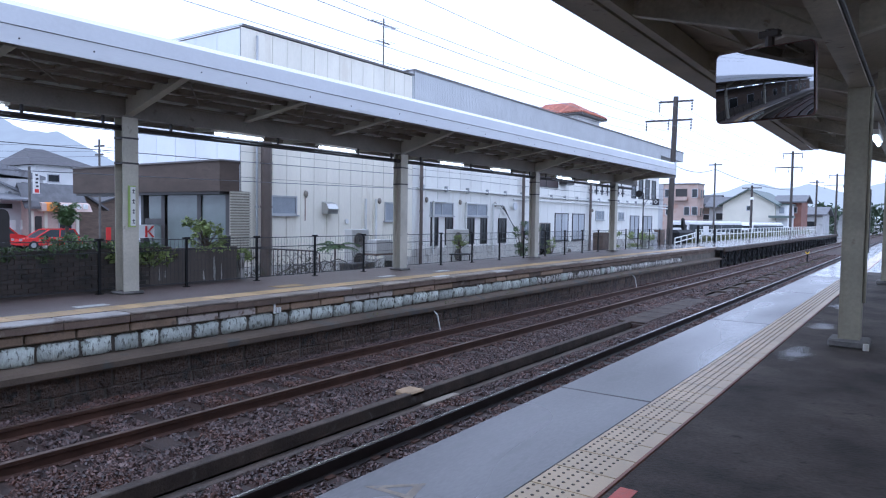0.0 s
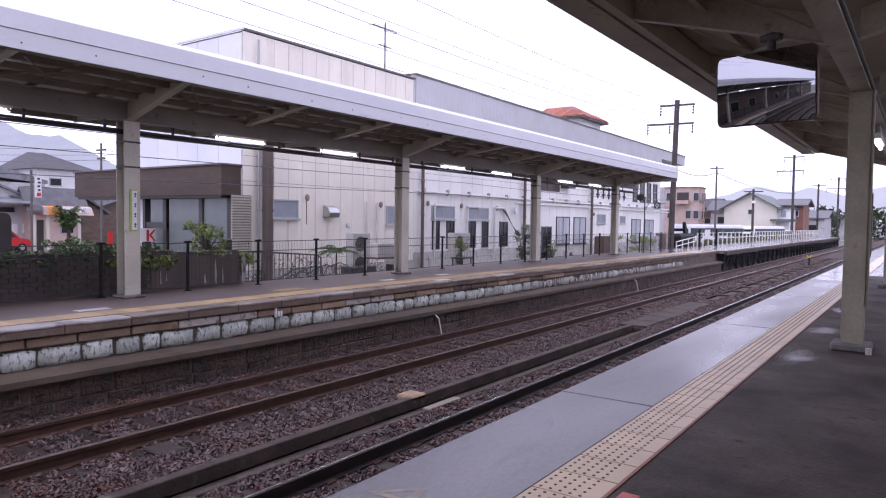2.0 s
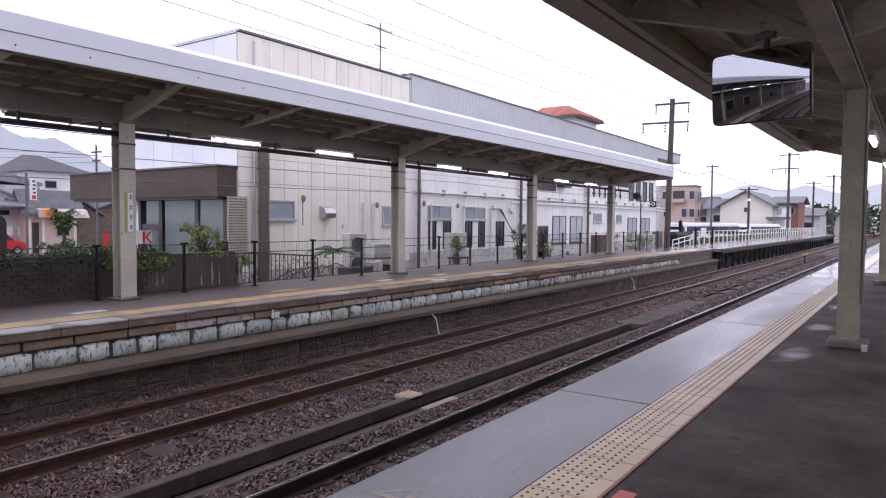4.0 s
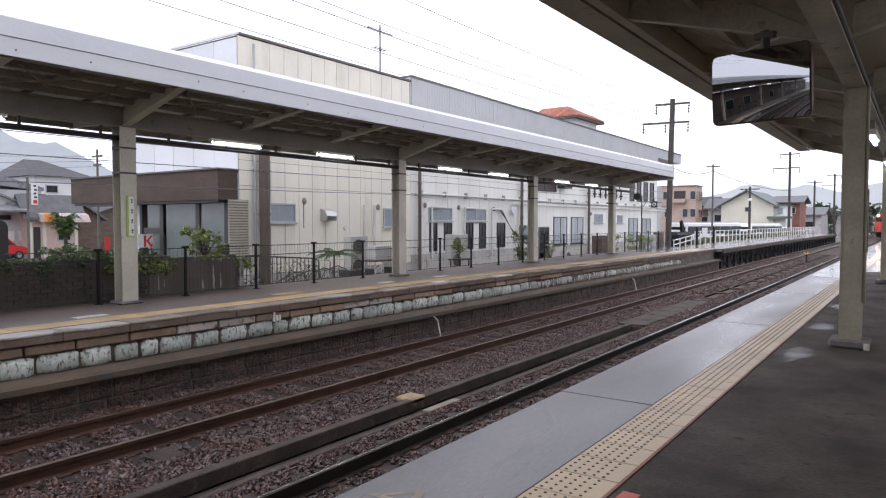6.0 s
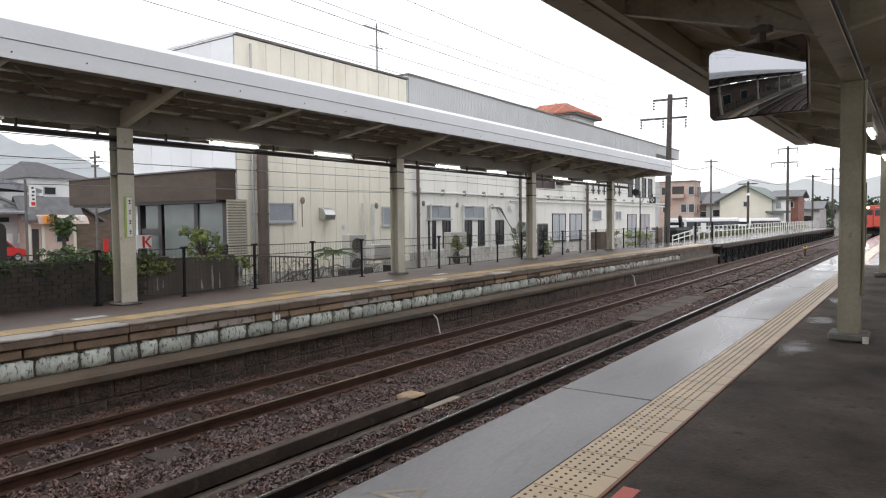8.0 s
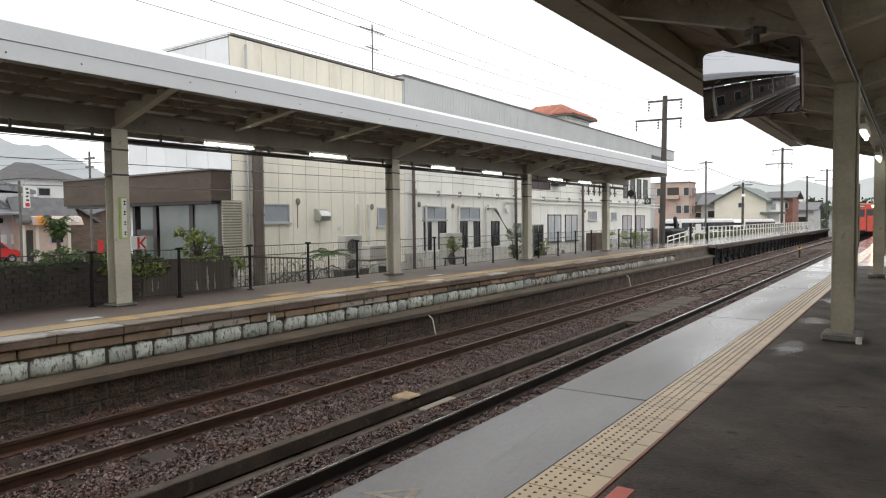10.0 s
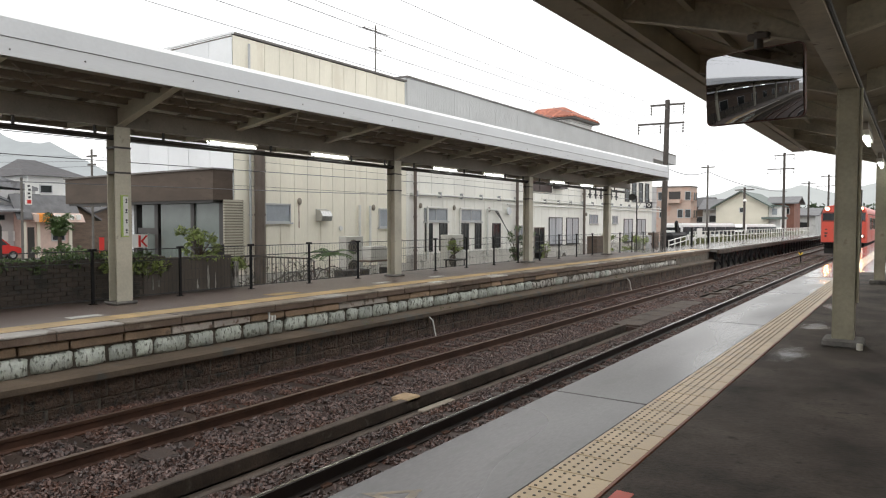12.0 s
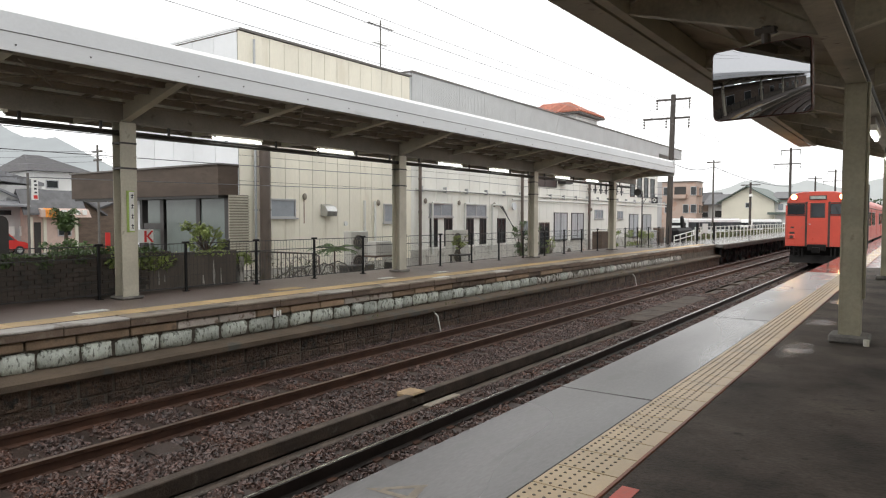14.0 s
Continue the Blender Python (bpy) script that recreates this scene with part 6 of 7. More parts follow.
def car(name, x, y, length, width, h, paint, label, van=False):
    t = thing(name, x, y, GROUND, label, "car" if not van else "bus")
    z0 = GROUND + 0.3
    zb = GROUND + h * 0.58
    zt = GROUND + h
    if van:
        b = bmesh.new()
        box(b, x - width / 2, x + width / 2, y - length / 2, y + length / 2, z0, zb, bevel=0.1)
        part("body", b, paint, t)
        b = bmesh.new()
        prism(b, [(y - length * 0.48, zb - 0.02), (y + length * 0.48, zb - 0.02), (y + length * 0.46, zt), (y - length * 0.46, zt)], "x", x - width * 0.46, x + width * 0.46)
        bmesh.ops.bevel(b, geom=b.edges[:], offset=0.16, segments=3, affect="EDGES", clamp_overlap=True)
        part("cabin", b, paint, t)
        n = max(3, int(length / 1.5))
        span = length * 0.9
        for s in (-1, 1):
            xw = x + s * width * 0.46
            for i in range(n):
                a = y - span / 2 + span * i / n
                part("window", B(min(xw, xw + s * 0.015), max(xw, xw + s * 0.015), a + 0.02, a + span / n - 0.02, zb + 0.04, zt - 0.14 * h), M_BUSGLASS, t)
            yy = y + s * length * 0.47
            part("windscreen", B(x - width * 0.4, x + width * 0.4, yy - 0.02, yy + 0.02, zb + 0.04, zt - 0.16 * h), M_GLASSDARK, t)
    else:
        def side(pts):
            return [(y + length * u, GROUND + h * v) for u, v in pts]
        b = bmesh.new()
        prism(b, side(((-0.5, 0.2), (0.5, 0.2), (0.5, 0.45), (0.47, 0.58), (0.1, 0.6), (-0.25, 0.58), (-0.44, 0.5), (-0.495, 0.42))), "x", x - width / 2, x + width / 2)
        bmesh.ops.bevel(b, geom=b.edges[:], offset=0.05, segments=2, affect="EDGES", clamp_overlap=True)
        part("body", b, paint, t)
        b = bmesh.new()
        prism(b, side(((-0.27, 0.57), (0.455, 0.57), (0.36, 0.95), (-0.06, 0.95))), "x", x - width * 0.44, x + width * 0.44)
        part("window", b, M_BUSGLASS, t, "dark car windows")
        b = bmesh.new()
        prism(b, side(((-0.09, 0.93), (0.385, 0.93), (0.34, 1.0), (-0.03, 1.0))), "x", x - width * 0.43, x + width * 0.43)
        bmesh.ops.bevel(b, geom=b.edges[:], offset=0.03, segments=2, affect="EDGES", clamp_overlap=True)
        part("roof", b, paint, t)
        for s in (-1, 1):
            for p0, p1 in (((-0.275, 0.57), (-0.065, 0.95)), ((0.1, 0.57), (0.11, 0.95)), ((0.42, 0.57), (0.345, 0.95))):
                (ya, za), (yb, zb_) = side((p0, p1))
                part("pillar", rod(bmesh.new(), (x + s * width * 0.44, ya, za), (x + s * width * 0.43, yb, zb_), 0.05, 6), paint, t)
    for sx in (-1, 1):
        for sy in (-1, 1):
            xx, yy = x + sx * width * 0.44, y + sy * length * 0.32
            wl_ = new("wheel")
            wl_.parent = t
            part("tyre", rod(bmesh.new(), (xx - 0.1, yy, GROUND + 0.31), (xx + 0.1, yy, GROUND + 0.31), 0.31, 14), M_TYRE, wl_)
            part("rim", rod(bmesh.new(), (xx - 0.11, yy, GROUND + 0.31), (xx + 0.11, yy, GROUND + 0.31), 0.18, 10), M_ALU, wl_)
    for sx in (-1, 1):
        part("headlight", B(x + sx * width * 0.36 - 0.15, x + sx * width * 0.36 + 0.15, y - length / 2 - 0.01, y - length / 2 + 0.05, z0 + 0.3, z0 + 0.45), M_ALU, t)
    return t


car("red_car", -52.2, 20.75, 3.5, 1.6, 1.75, M_CARRED, "small bright red car parked before the grey house").rotation_euler = (0, 0, math.pi)
red_hatchback = car("red_hatchback", 0.0, 0.0, 4.1, 1.65, 1.42, M_CARRED, "red hatchback driving past the shops")
car("parked_van", -27.5, 4.5, 4.4, 1.7, 1.9, M_DARKFRAME, "dark parked van on the forecourt")
car("minibus", -16.9, 68, 8.7, 2.2, 2.6, M_BUS, "white minibus parked beyond the fence", True).rotation_euler = (0, 0, radians(-23))
car("minibus", -15.6, 87, 7.5, 2.1, 2.5, M_BUS, "white minibus parked beside the first", True).rotation_euler = (0, 0, radians(-18))
car("grey_car", -13.9, 61, 4.0, 1.6, 1.6, M_GREYMETAL, "grey car parked behind the railing")
car("grey_car", -14.3, 70, 4.2, 1.6, 1.7, M_TRAINGREY, "dark car parked behind the white fence")
car("white_car", -14.6, 97, 4.2, 1.7, 2.0, M_BUS, "white van parked at the lot's end")
for x, y in ((-40.0, 21.75),):
    solid("banner", B(x, x + 0.04, y, y + 0.3, GROUND, 0.5), M_RED, "small red advertising banner", "banner")
sb = thing("notice_board", -21.5, 13.1, GROUND, "white notice board with a large red mark", "sign")
part("panel", B(-21.55, -21.5, 12.82, 13.38, 0.54, 0.99), M_SIGNWHITE, sb)
for y in (12.9, 13.3):
    part("leg", B(-21.56, -21.52, y, y + 0.05, GROUND, 0.54), M_POLEGREY, sb)
kb = B(-21.5, -21.485, 13.04, 13.12, 0.56, 0.95)
for s in (-1, 1):
    prism(kb, [(13.12, 0.755), (13.3, 0.755 + 0.195 * s), (13.38, 0.755 + 0.195 * s), (13.2, 0.755)], "x", -21.5, -21.485)
part("sign_mark", kb, M_RED, sb, "red lettered mark")

pink = thing("pink_apartment", -30, 100, GROUND, "pink two-storey rendered apartment building", "building")
part("wall", B(-36, -25.0, 95, 98.2, GROUND, 6.3), M_PINK, pink)
part("parapet", B(-36.1, -24.9, 94.9, 98.3, 6.3, 6.45), M_CAP, pink)
for x, z in ((-26.75, 2.1), (-25.72, 2.1), (-29.2, 2.1), (-25.75, 4.5), (-29.4, 4.5)):
    w_ = new("window")
    w_.parent = pink
    part("window_frame", B(x, x + 0.8, 94.92, 95, z, z + 1.2), M_ALU, w_)
    part("pane", B(x + 0.08, x + 0.72, 94.9, 94.92, z + 0.08, z + 1.12), M_GLASSDARK, w_)
part("balcony", B(-28.1, -26.2, 94.3, 95, 4.1, 4.62), M_PINK, pink)
# no recess is cut; a flat dark panel gives the balcony's inner shade
part("balcony_opening", B(-27.9, -26.35, 94.96, 95.02, 4.62, 5.7), M_DARKFRAME, pink, "flat dark panel for the shade in the balcony recess")
for y in (95.4, 96.6):
    for z in (2.1, 4.5):
        part("side_bay", B(-25.0, -24.72, y, y + 0.8, z - 0.1, z + 1.15), M_PINK, pink)
        part("pane", B(-24.72, -24.7, y + 0.1, y + 0.7, z, z + 1.05), M_GLASSDARK, pink)
house("dark_house", -30.0, -26.3, 109, 116, 4.0, 5.3, M_TIMBER, M_DARKTILE, "dark two-storey house with a tiled roof", "x", windows=[("y", -27.8, -26.8, 1.5, 2.4)])
house("grey_house", -26.1, -22.2, 106, 112, 3.6, 4.9, M_HOUSEGREY, M_GREYROOF, "small grey house between taller buildings", "x", windows=[("y", -25.2, -23.9, 1.5, 2.6)])
cream = house("cream_house", -22.4, -15.9, 98, 112, 3.7, 5.6, M_HOUSECREAM, M_GREENROOF, "cream gabled house with a dark green roof", "y", windows=[("y", -19.4, -18.6, 2.8, 3.5)])
part("porch_roof", B(-16.5, -13.6, 97.0, 98.6, 1.9, 2.2), M_GREENROOF, cream)
part("annex", B(-15.9, -14.5, 98.7, 108, GROUND, 3.6), M_HOUSEWHITE, cream, "pale side annex")
part("annex_roof", B(-15.9, -14.2, 98.4, 108.3, 3.6, 3.78), M_GREENROOF, cream)
part("annex_window", B(-15.5, -14.9, 98.66, 98.7, 2.5, 3.3), M_GLASSGREY, cream)
house("red_brown_house", -16.6, -13.6, 104, 110, 4.2, 5.0, M_BRICKRED, M_GREYROOF, "red-brown sided house with a grey roof", "x", windows=[("y", -14.9, -14.1, 2.6, 3.5)])
house("grey_house", -16.6, -12.6, 119, 128, 2.6, 3.7, M_HOUSEGREY, M_GREYROOF, "low grey house beyond the red-brown one", "x", windows=[("y", -14.8, -13.6, 0.6, 1.6)])
house("grey_house", -12.0, -9.4, 135, 150, 2.2, 3.4, M_HOUSEGREY, M_GREYROOF, "small grey house at the line's end", "y")
house("grey_house", -44, -37, 112, 122, 4.5, 6.3, M_HOUSEGREY, M_GREYROOF, "grey house behind the pink apartments", "x")
tagged(leaves("tree_line", [(-14.2, 131, 3.2, 1.2, 1.2, 1.9), (-12.6, 133, 2.6, 1.0, 1.0, 1.5)] + [(-26 + 3.0 * i, 165 + 6 * (i % 3), 2.0, 3.2, 3.0, 3.4) for i in range(19)], 8000, 0.5, M_LEAFDARK, seed=71), "dark trees in the distance beyond the platform", "trees", kind="stuff")

# ---- hills ----


def hills(name, ridge, y_far, depth, material, label, rough):
    """A wooded ridge through (x, height) pairs."""
    xs_ = np.linspace(ridge[0][0], ridge[-1][0], 260)
    b = bmesh.new()
    prev = None
    for x in xs_:
        h = float(np.interp(x, [p[0] for p in ridge], [p[1] for p in ridge]))
        h += rough * (2.2 * noise.noise((x * 0.012, 3.1, 0)) + 1.0 * noise.noise((x * 0.06, 7.7, 0)) + 0.5 * noise.noise((x * 0.2, 1.7, 0)))
        cur = [b.verts.new((x, y_far - depth * (1 - k), max(GROUND - 1, h * f))) for k, f in ((0, -0.02), (0.3, 0.4), (0.6, 0.72), (0.85, 0.93), (1.0, 1.0), (1.6, 0.6), (2.2, -0.02))]
        if prev:
            for i in range(6):
                b.faces.new((prev[i], cur[i], cur[i + 1], prev[i + 1]))
        prev = cur
    ob = solid(name, b, material, label, "hills", kind="structure")
    for p in ob.data.polygons:
        p.use_smooth = True
    return ob


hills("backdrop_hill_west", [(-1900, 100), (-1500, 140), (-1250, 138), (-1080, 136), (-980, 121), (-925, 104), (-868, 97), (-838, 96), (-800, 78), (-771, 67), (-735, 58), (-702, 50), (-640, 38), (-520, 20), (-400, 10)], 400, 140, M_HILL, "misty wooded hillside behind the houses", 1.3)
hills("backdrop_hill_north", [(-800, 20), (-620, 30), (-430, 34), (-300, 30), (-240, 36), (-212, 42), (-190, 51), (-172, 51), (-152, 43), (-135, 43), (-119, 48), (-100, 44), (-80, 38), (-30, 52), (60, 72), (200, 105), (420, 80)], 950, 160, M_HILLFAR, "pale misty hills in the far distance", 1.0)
tagged(leaves("fence_weeds", [(-12.4, 46 + 2.4 * i, GROUND + 0.85, 0.5, 1.4, 0.85) for i in range(24)], 6500, 0.16, M_GRASS, seed=77), "yellow-green tall grass behind the white fence", "grass", kind="stuff")

# ---- the train ----
HW = 1.4


def body_profile(k=1.0, drop=0.0):
    pts = [(-HW * k, 1.0 + drop), (-HW * k, 2.95)]
    for a in range(0, 181, 15):
        c = math.cos(radians(180 - a))
        pts.append((HW * k * 0.97 * math.copysign(abs(c) ** 0.55, c) if abs(c) > 1e-6 else 0.0, 2.95 + (0.67 - drop) * math.sin(radians(a)) ** 0.8))
    pts += [(HW * k, 2.95), (HW * k, 1.0 + drop)]
    return pts


def loft(rings):
    b = bmesh.new()
    loops = [[b.verts.new((p[0], y, p[1])) for p in pr] for y, pr in rings]
    k = len(loops[0])
    for a, c in zip(loops, loops[1:]):
        for i in range(k):
            b.faces.new((a[i], a[(i + 1) % k], c[(i + 1) % k], c[i]))
    b.faces.new(loops[0])
    b.faces.new(loops[-1][::-1])
    bmesh.ops.recalc_face_normals(b, faces=b.faces)
    return b


train = thing("diesel_railcar", 0, 0, 0, "vermilion red diesel railcar train with lit headlights", "train")
for c0 in (0.0, 20.6):
    first = c0 == 0.0
    part("car_body", loft([(c0, body_profile(0.93, 0.03)), (c0 + 0.12, body_profile(0.985, 0.01)), (c0 + 0.35, body_profile()), (c0 + 20.0, body_profile()), (c0 + 20.1, body_profile(0.97, 0.02))]), M_ORANGE, train, "vermilion red car body")
    part("underframe", B(-1.2, 1.2, c0 + 0.5, c0 + 19.6, 0.55, 0.99), M_TRAINGREY, train, "dark underfloor equipment")
    for s in (-1, 1):
        for i in range(11):
            y = c0 + 2.6 + 1.45 * i
            if i in (2, 8):
                part("side_door", B(s * 1.402 - 0.012, s * 1.402 + 0.012, y - 0.1, y + 1.2, 1.1, 2.9), M_ORANGE, train)
                part("door_window", B(s * 1.412 - 0.012, s * 1.412 + 0.012, y + 0.1, y + 1.0, 1.95, 2.7), M_TRAINGLASS, train)
            else:
                part("side_window", B(s * 1.402 - 0.012, s * 1.402 + 0.012, y, y + 1.05, 1.9, 2.7), M_TRAINGLASS, train)
                part("window_rim", B(s * 1.398 - 0.012, s * 1.398 + 0.012, y - 0.05, y + 1.1, 1.85, 2.75), M_ALU, train)
        part("rain_strip", B(s * 1.40 - 0.02, s * 1.40 + 0.02, c0 + 0.4, c0 + 20, 2.93, 2.97), M_TRAINTRIM, train)
    for y in (c0 + 3.2, c0 + 17):
        bg = new("bogie")
        bg.parent = train
        part("bogie_frame", B(-1.05, 1.05, y - 1.4, y + 1.4, 0.42, 0.62), M_TRAINGREY, bg)
        for dy in (-1.0, 1.0):
            for s in (-1, 1):
                part("wheel", rod(bmesh.new(), (s * 0.57 - 0.06, y + dy, 0.43), (s * 0.57 + 0.06, y + dy, 0.43), 0.43, 18), M_TRAINGREY, bg)
# driving end
for s in (-1, 1):
    part("windscreen", B(s * 0.9 - 0.4, s * 0.9 + 0.38, -0.012, 0.03, 2.5, 3.04, bevel=0.03), M_TRAINGLASS, train)
    fr = bmesh.new()
    for z in (2.46, 3.04):
        box(fr, s * 0.9 - 0.42, s * 0.9 + 0.4, -0.02, 0.02, z, z + 0.04)
    part("windscreen_frame", fr, M_TRAINTRIM, train)
    part("wiper", rod(bmesh.new(), (s * 0.9, -0.03, 2.47), (s * 0.72, -0.03, 2.9), 0.012, 5), M_TRAINGREY, train)
    hl = bmesh.new()
    rod(hl, (s * 1.0, -0.06, 3.34), (s * 1.0, 0.3, 3.34), 0.15, 16)
    part("headlight_housing", hl, M_ORANGE, train)
    part("headlight", rod(bmesh.new(), (s * 1.0, -0.075, 3.34), (s * 1.0, -0.06, 3.34), 0.11, 16), M_HEADLIGHT, train, "glowing headlight")
    part("tail_light_box", B(s * 1.08 - 0.15, s * 1.08 + 0.15, -0.04, 0.02, 1.36, 1.57, bevel=0.02), M_ORANGE if s < 0 else M_TRAINTRIM, train)
    part("tail_light", rod(bmesh.new(), (s * 1.08, -0.05, 1.46), (s * 1.08, -0.04, 1.46), 0.08, 14), M_MARKLIGHT if s > 0 else M_TRAINTRIM, train)
    part("edge_seam", B(s * 0.47 - 0.045, s * 0.47 + 0.045, -0.03, 0.02, 1.0, 3.12), M_TRAINTRIM, train, "dark gangway door seal")
    st = bmesh.new()
    for z in (0.75, 0.95):
        box(st, s * 1.05 - 0.18, s * 1.05 + 0.18, -0.05, 0.15, z, z + 0.03)
    part("step", st, M_TRAINGREY, train)
part("gangway_door", B(-0.425, 0.425, -0.045, 0.02, 1.12, 3.1, bevel=0.015), M_ORANGE, train, "vermilion gangway door")
part("door_window_seal", B(-0.31, 0.31, -0.052, -0.04, 2.36, 3.06, bevel=0.005), M_TRAINTRIM, train)
part("door_window", B(-0.26, 0.26, -0.062, -0.05, 2.41, 3.01, bevel=0.005), M_TRAINGLASS, train)
part("door_handle", B(-0.36, -0.28, -0.075, -0.045, 2.05, 2.09), M_ALU, train)
part("destination_box", B(-0.36, 0.36, -0.06, 0.2, 3.21, 3.41, bevel=0.02), M_TRAINTRIM, train)
part("destination_blind", B(-0.31, 0.31, -0.07, -0.055, 3.24, 3.38), M_DEST, train)
part("number_mark", B(-1.13, -0.98, -0.012, 0.02, 1.87, 1.95), M_TRAINTRIM, train, "dark front lettering bar")
part("number_mark", B(-1.17, -0.95, -0.012, 0.02, 1.6, 1.7), M_TRAINTRIM, train, "dark front lettering bar")
b = bmesh.new()
box(b, -0.38, 0.38, -0.3, 0.02, 0.82, 1.12, bevel=0.03)
part("gangway_plate", b, M_TRAINGREY, train)
b = bmesh.new()
rod(b, (0, -0.55, 0.86), (0, 0.3, 0.86), 0.1, 10)
box(b, -0.16, 0.16, -0.62, -0.4, 0.72, 1.0, bevel=0.03)
part("coupler", b, M_TRAINGREY, train)
b = bmesh.new()
prism(b, [(-0.12, 0.24), (0.0, 0.24), (0.1, 0.6), (0.02, 0.6)], "x", -1.15, 1.15)
part("snow_plough", b, M_TRAINGREY, train, "dark snow plough")
b = bmesh.new()
for x in (-0.95, -0.75, -0.6, 0.6, 0.75, 0.95):
    rod(b, (x, -0.1, 0.95), (x, -0.14, 0.55), 0.035, 6)
part("air_hose", b, M_TRAINGREY, train)

# ---- pieces of the platforms, last ----
# tactile tiles on the near platform
tile_b = B(-0.17, 0.18, 0.0045, 0.3005, -0.012, 0.002, bevel=0.002)
TILE = mesh_of("tactile_tile", tile_b, M_TACTILE)
RAINTILE = mesh_of("tactile_tile", B(-0.17, 0.18, 0.0045, 0.3005, -0.012, 0.002, bevel=0.002), M_RAINTILE)
dots = bmesh.new()
for i in range(5):
    for j in range(5):
        rod(dots, (-0.135 + 0.055 * i, 0.03 + 0.06 * j, 0.002), (-0.135 + 0.055 * i, 0.03 + 0.06 * j, 0.0065), 0.0105, 6, 0.0065)
me_dots = mesh_of("tile_dots", dots, M_DOT)
TX = -1.47
tactile = thing("tactile_paving", TX, 0, 0, "yellow tactile paving strip of dotted tiles", "tactile paving", kind="structure")
for k in range(-8, 140):
    y = 0.305 * k + 0.1
    t_ = piece("tactile_tile", TILE if y < 22.4 else RAINTILE, tactile, TX, y, 0)
    if k < 70:
        d_ = new("dots", me_dots)
        d_.parent = t_
part("tile_run", B(TX - 0.17, TX + 0.17, -40, -2.35, -0.012, 0.002), M_TACTILE, tactile)
part("tile_run", B(TX - 0.17, TX + 0.17, 42.8, 120, -0.012, 0.002), M_RAINTILE, tactile)

# concrete edge panels
edge = thing("platform_edge", NEAR_X, 5, 0, "wet grey concrete platform edge panels", "platform edge", kind="structure")
PANEL = mesh_of("edge_panel", B(NEAR_X - 0.05 - TX, -0.172, 0.009, 4.891, -0.16, 0.0, bevel=0.008), M_WET_CONC)
RAINPANEL = mesh_of("edge_panel", B(NEAR_X - 0.05 - TX, -0.172, 0.009, 4.891, -0.16, 0.0, bevel=0.008), M_RAINCONC)
for k in range(-4, 23):
    piece("edge_panel", PANEL if k < 3 else RAINPANEL, edge, TX, 5.1 + 4.9 * k, 0)
part("edge_nosing", B(NEAR_X - 0.05, NEAR_X, -40, 120, -0.35, -0.16), M_CONC, edge)

# coping slabs, bricks, stones of the far platform wall
wallp = thing("platform_wall", FAR_X, 10, GROUND, "old platform wall of painted stones and brick coping", "platform wall", kind="structure")
# coping in two pieces: slab tops paler, upright fronts coloured darker
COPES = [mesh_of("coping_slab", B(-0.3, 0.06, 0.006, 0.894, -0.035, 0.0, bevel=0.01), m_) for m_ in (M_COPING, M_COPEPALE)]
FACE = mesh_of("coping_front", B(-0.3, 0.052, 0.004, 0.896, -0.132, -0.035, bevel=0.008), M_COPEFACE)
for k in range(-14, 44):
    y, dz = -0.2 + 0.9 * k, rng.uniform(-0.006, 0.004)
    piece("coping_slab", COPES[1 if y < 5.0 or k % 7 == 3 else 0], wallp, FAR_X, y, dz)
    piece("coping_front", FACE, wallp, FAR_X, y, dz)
bricks = [mesh_of("edge_brick", B(-0.06, 0.03, 0.012, 0.72 - 0.1 * (i % 3), 0.0, 0.118, bevel=0.014), m_) for i, m_ in enumerate((M_WALLBRICK, M_WALLBRICK, M_WALLBRICK, M_WALLBRICK_PALE))]
old_brick = mesh_of("edge_brick", B(-0.06, 0.03, 0.01, 0.72, 0.0, 0.118, bevel=0.012), M_COPEFACE)
y = -5.0
while y < 37.2:
    worn = y > 19 or (y > 12 and rng.random() < 0.6)
    i = rng.choice((0, 0, 1, 2, 3))
    piece("edge_brick", old_brick if worn else bricks[i], wallp, FAR_X - 0.02 - (0.012 if worn else rng.uniform(0, 0.012)), y, -0.268 + rng.uniform(-0.006, 0.003), rng.uniform(-0.012, 0.012))
    y += 0.735 if worn else 0.735 - 0.1 * (i % 3)


def rough_stone(w_, h_, d_, seed, material, edge=0.08, round_=0.045, smooth=True):
    rg = random.Random(seed)
    b = bmesh.new()
    us, vs_ = (0, edge, 0.35, 0.66, 1 - edge, 1), (0, edge * 1.5, 0.5, 1 - edge * 1.5, 1)
    g = {}
    for i, u in enumerate(us):
        for j, v_ in enumerate(vs_):
            y, z = 0.01 + (w_ - 0.02) * u, h_ * v_
            border = i in (0, 5) or j in (0, 4)
            x = 0.0 if border else d_ * rg.uniform(0.8, 1.2)
            y += rg.uniform(-0.014, 0.014) * (1 if smooth else 0.5)
            z += rg.uniform(-0.014, 0.014) * (1 if smooth else 0.5)
            if i in (0, 5) and j in (0, 4):
                y += round_ * (1 if i == 0 else -1)
                z += round_ * 0.8 * (1 if j == 0 else -1)
            g[i, j] = b.verts.new((x, y, z))
    for i in range(5):
        for j in range(4):
            b.faces.new((g[i, j], g[i + 1, j], g[i + 1, j + 1], g[i, j + 1]))
    me = mesh_of("wall_stone", b, material)
    for p in me.polygons:
        p.use_smooth = smooth
    return me


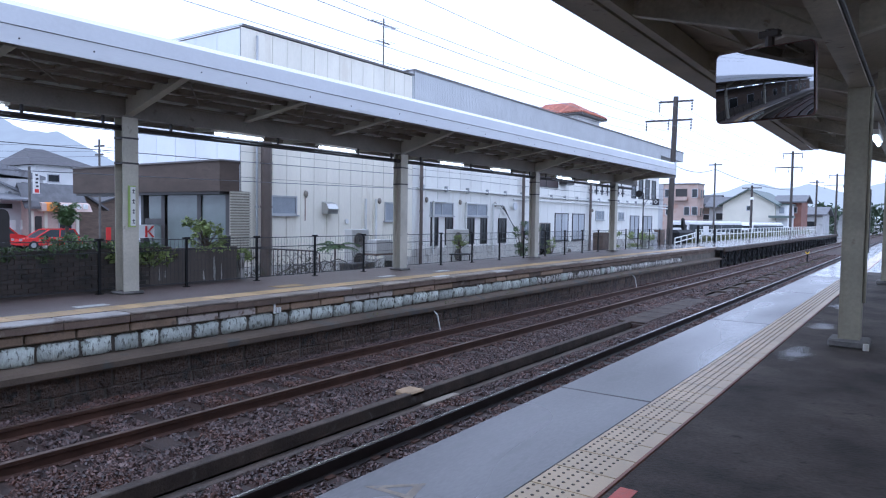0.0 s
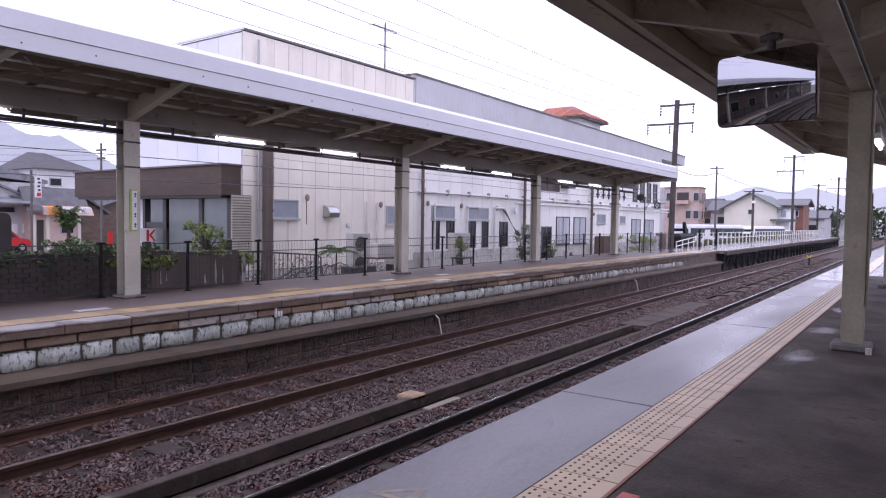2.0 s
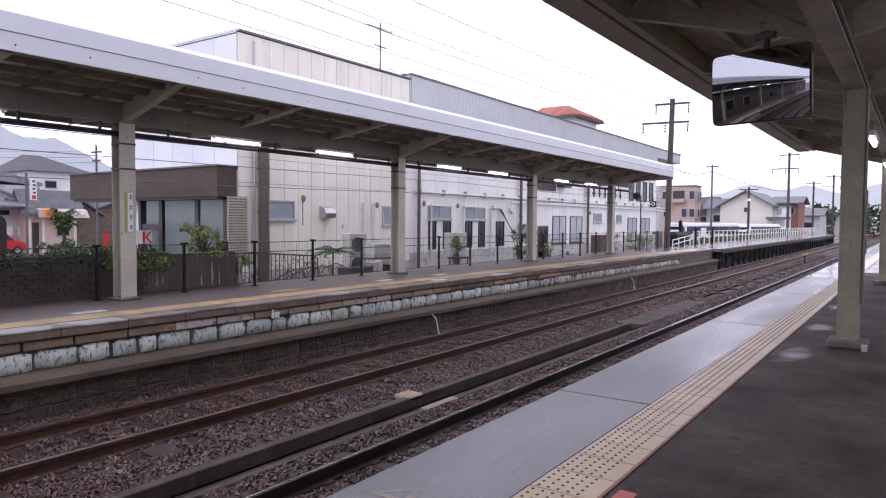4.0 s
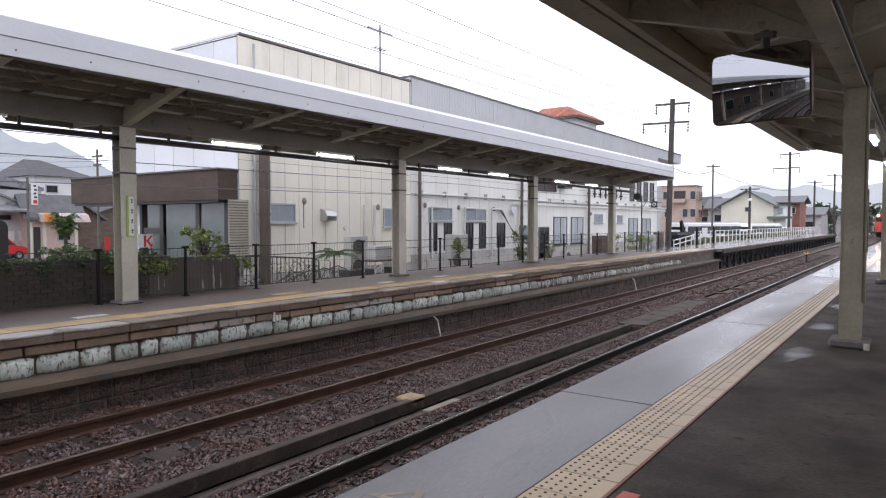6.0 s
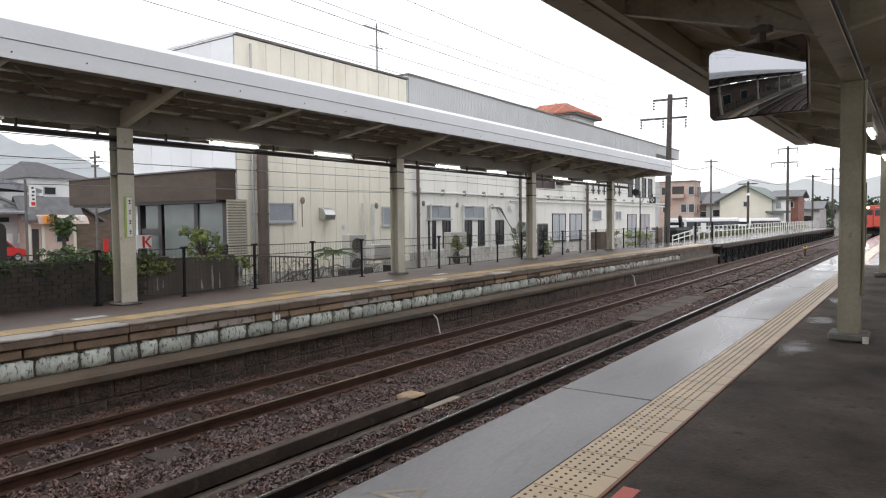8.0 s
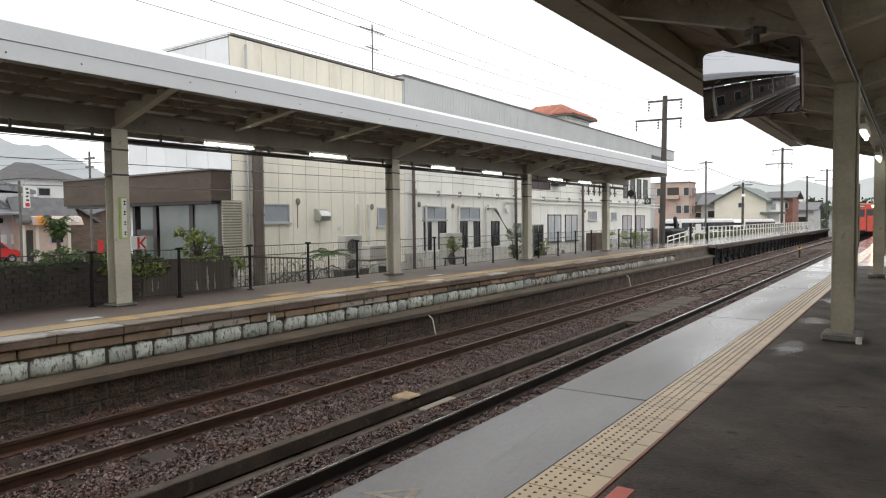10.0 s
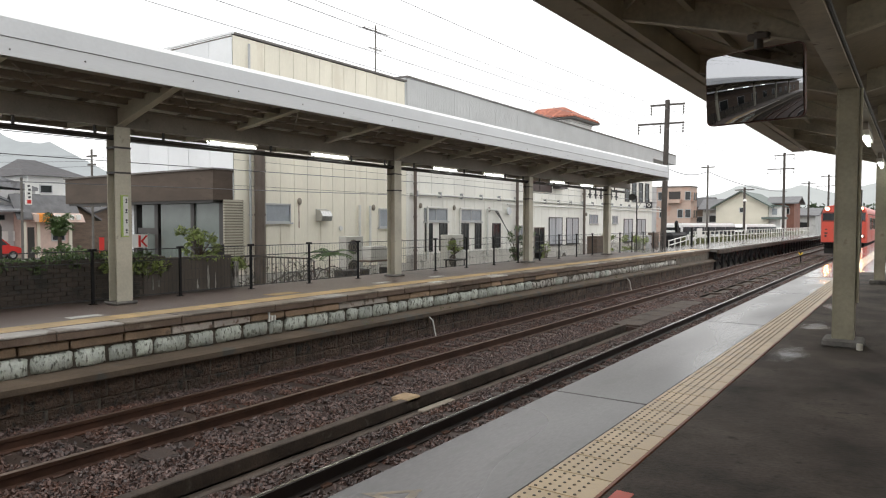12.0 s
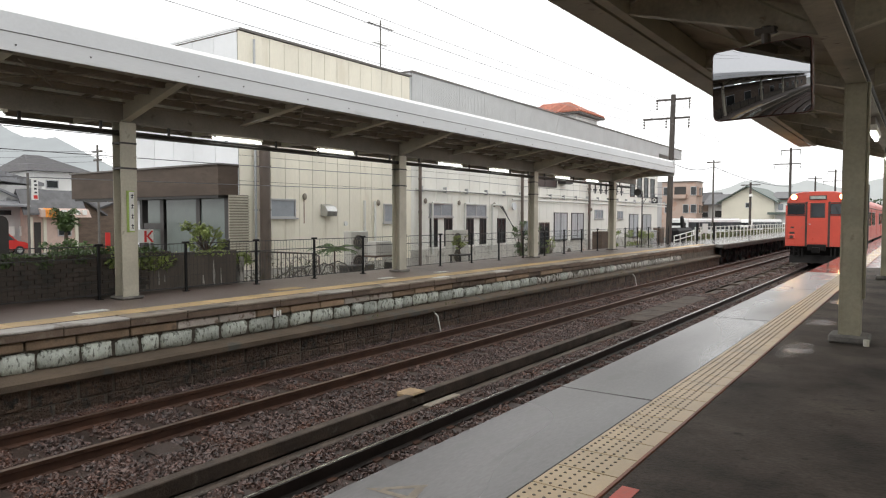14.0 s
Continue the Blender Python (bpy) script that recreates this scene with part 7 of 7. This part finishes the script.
STONES = [(w_, rough_stone(w_, h_, 0.05, 100 + i, M_WALLSTONE)) for i, (w_, h_) in enumerate(((0.36, 0.23), (0.42, 0.25), (0.47, 0.235), (0.5, 0.25), (0.54, 0.24), (0.31, 0.24), (0.45, 0.22), (0.39, 0.245), (0.27, 0.23)))]
SMALL = [(w_, rough_stone(w_, h_, 0.035, 150 + i, M_STONEWORN)) for i, (w_, h_) in enumerate(((0.24, 0.21), (0.3, 0.23), (0.2, 0.2), (0.34, 0.22), (0.27, 0.19)))]
y = -5.0
while y < 31.8:
    w_, me = rng.choice(STONES if y < 17 or (y < 24 and rng.random() < 0.4) else SMALL)
    piece("wall_stone", me, wallp, FAR_X - 0.055, y, -0.535 + rng.uniform(-0.012, 0.012), 0, rng.uniform(-0.03, 0.03))
    y += w_ + rng.uniform(0.012, 0.05)
part("plain_facing", B(FAR_X - 0.06, FAR_X - 0.02, 31.95, 38.0, -0.56, -0.12), M_JOINT, wallp, "plain stained concrete facing")
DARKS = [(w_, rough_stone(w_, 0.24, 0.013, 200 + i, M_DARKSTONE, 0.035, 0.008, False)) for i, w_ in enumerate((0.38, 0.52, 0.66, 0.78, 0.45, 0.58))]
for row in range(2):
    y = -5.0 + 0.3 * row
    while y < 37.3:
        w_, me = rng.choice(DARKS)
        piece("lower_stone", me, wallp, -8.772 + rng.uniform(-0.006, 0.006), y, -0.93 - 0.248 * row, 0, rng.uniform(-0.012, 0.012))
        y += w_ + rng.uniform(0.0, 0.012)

# tactile band on the far platform
fart = thing("far_tactile_paving", -9.54, 10, 0, "ochre tactile band along the far platform", "tactile paving", kind="structure")
FTILE = mesh_of("tactile_tile", B(-0.22, 0.22, 0.003, 0.297, -0.012, 0.003), M_TACTILE_FAR)
for k in range(-20, 125):
    piece("tactile_tile", FTILE, fart, -9.54, 0.3 * k, 0)
PLATE = mesh_of("floor_plate", B(-0.09, 0.09, -0.24, 0.24, 0, 0.006), M_WHITEPAINT)
for x, y in ((-10.0, 5.2), (-10.1, 12.1), (-9.2, 13.0), (-10.1, 14.3)):
    tagged(new("floor_plate", PLATE), "white painted plate on the platform floor", "floor mark").location = (x, y, 0.0)
OPLATE = mesh_of("floor_plate", B(-0.15, 0.15, -0.35, 0.35, 0, 0.006), M_TACTILE_FAR)
M_PUDDLE = mat("water_film", (0.08, 0.075, 0.07), 0.2, vary=0.2, fine=60, bump=0.1, spec=0.4)
pn, pl_ = M_PUDDLE.node_tree.nodes, M_PUDDLE.node_tree.links
tc = pn.new("ShaderNodeTexCoord")
dist = pn.new("ShaderNodeVectorMath")
dist.operation = "DISTANCE"
dist.inputs[1].default_value = (0.5, 0.5, 0.0)
fade = pn.new("ShaderNodeMapRange")
fade.interpolation_type = "SMOOTHSTEP"
for key, v_ in (("From Min", 0.2), ("From Max", 0.78), ("To Min", 0.7), ("To Max", 0.0)):
    fade.inputs[key].default_value = v_
flat_ = pn.new("ShaderNodeVectorMath")
flat_.operation = "MULTIPLY"
flat_.inputs[1].default_value = (1, 1, 0)
pl_.new(tc.outputs["Generated"], flat_.inputs[0])
pl_.new(flat_.outputs["Vector"], dist.inputs[0])
ragged = pn.new("ShaderNodeTexNoise")
ragged.inputs["Scale"].default_value, ragged.inputs["Detail"].default_value = 4.0, 4.0
pl_.new(tc.outputs["Object"], ragged.inputs["Vector"])
spread = pn.new("ShaderNodeMath")
spread.operation = "MULTIPLY_ADD"
spread.inputs[1].default_value = 0.7
pl_.new(ragged.outputs["Fac"], spread.inputs[0])
pl_.new(dist.outputs["Value"], spread.inputs[2])
pl_.new(spread.outputs["Value"], fade.inputs["Value"])
pl_.new(fade.outputs["Result"], pn["Principled BSDF"].inputs["Alpha"])
for x, y, r_ in ((-1.05, 7.95, 0.34), (-1.08, 10.3, 0.34), (-1.1, 12.9, 0.3), (-1.05, 15.5, 0.3)):
    b = bmesh.new()
    ring = [b.verts.new((x + 0.7 * r_ * math.cos(a), y + 2.0 * r_ * math.sin(a), 0.004)) for a in np.linspace(0, 2 * math.pi, 24, endpoint=False)]
    b.faces.new(ring)
    solid("puddle", b, M_PUDDLE, "thin wet patch of roof drips on the asphalt", "puddle")
tagged(new("floor_plate", OPLATE), "ochre painted plate on the platform floor", "floor mark").location = (-10.1, 9.1, 0.0)

# gravel fringe and weeds at the platform wall's foot
tagged(leaves("wall_weeds", [(-8.7, 10 + 2.7 * i, -0.55, 0.05, 0.25, 0.05) for i in range(9)], 110, 0.03, M_GRASS, seed=80), "small weeds on the wall ledge", "weeds", kind="stuff")


def motions():
    """The railcar runs in along the near track; a red hatchback leaves the forecourt."""
    walk(red_hatchback, [(t, pose(-49.6, y, GROUND)) for t, y in ((0.0, 22.9), (0.5, 17.6), (1.0, 12.3), (3.0, -9.0), (6.0, -40.0), (14.0, -120.0))])
    walk(train, [(t, pose(-4.0, y, RAIL)) for t, y in ((0.0, 171.5), (3.0, 143.2), (5.5, 118.6), (6.5, 109.4), (7.5, 99.6), (8.0, 94.6), (10.5, 69.0), (11.5, 58.9), (12.0, 54.1), (12.5, 49.9), (13.0, 45.4), (13.5, 40.8), (14.0, 36.2))])


motions()
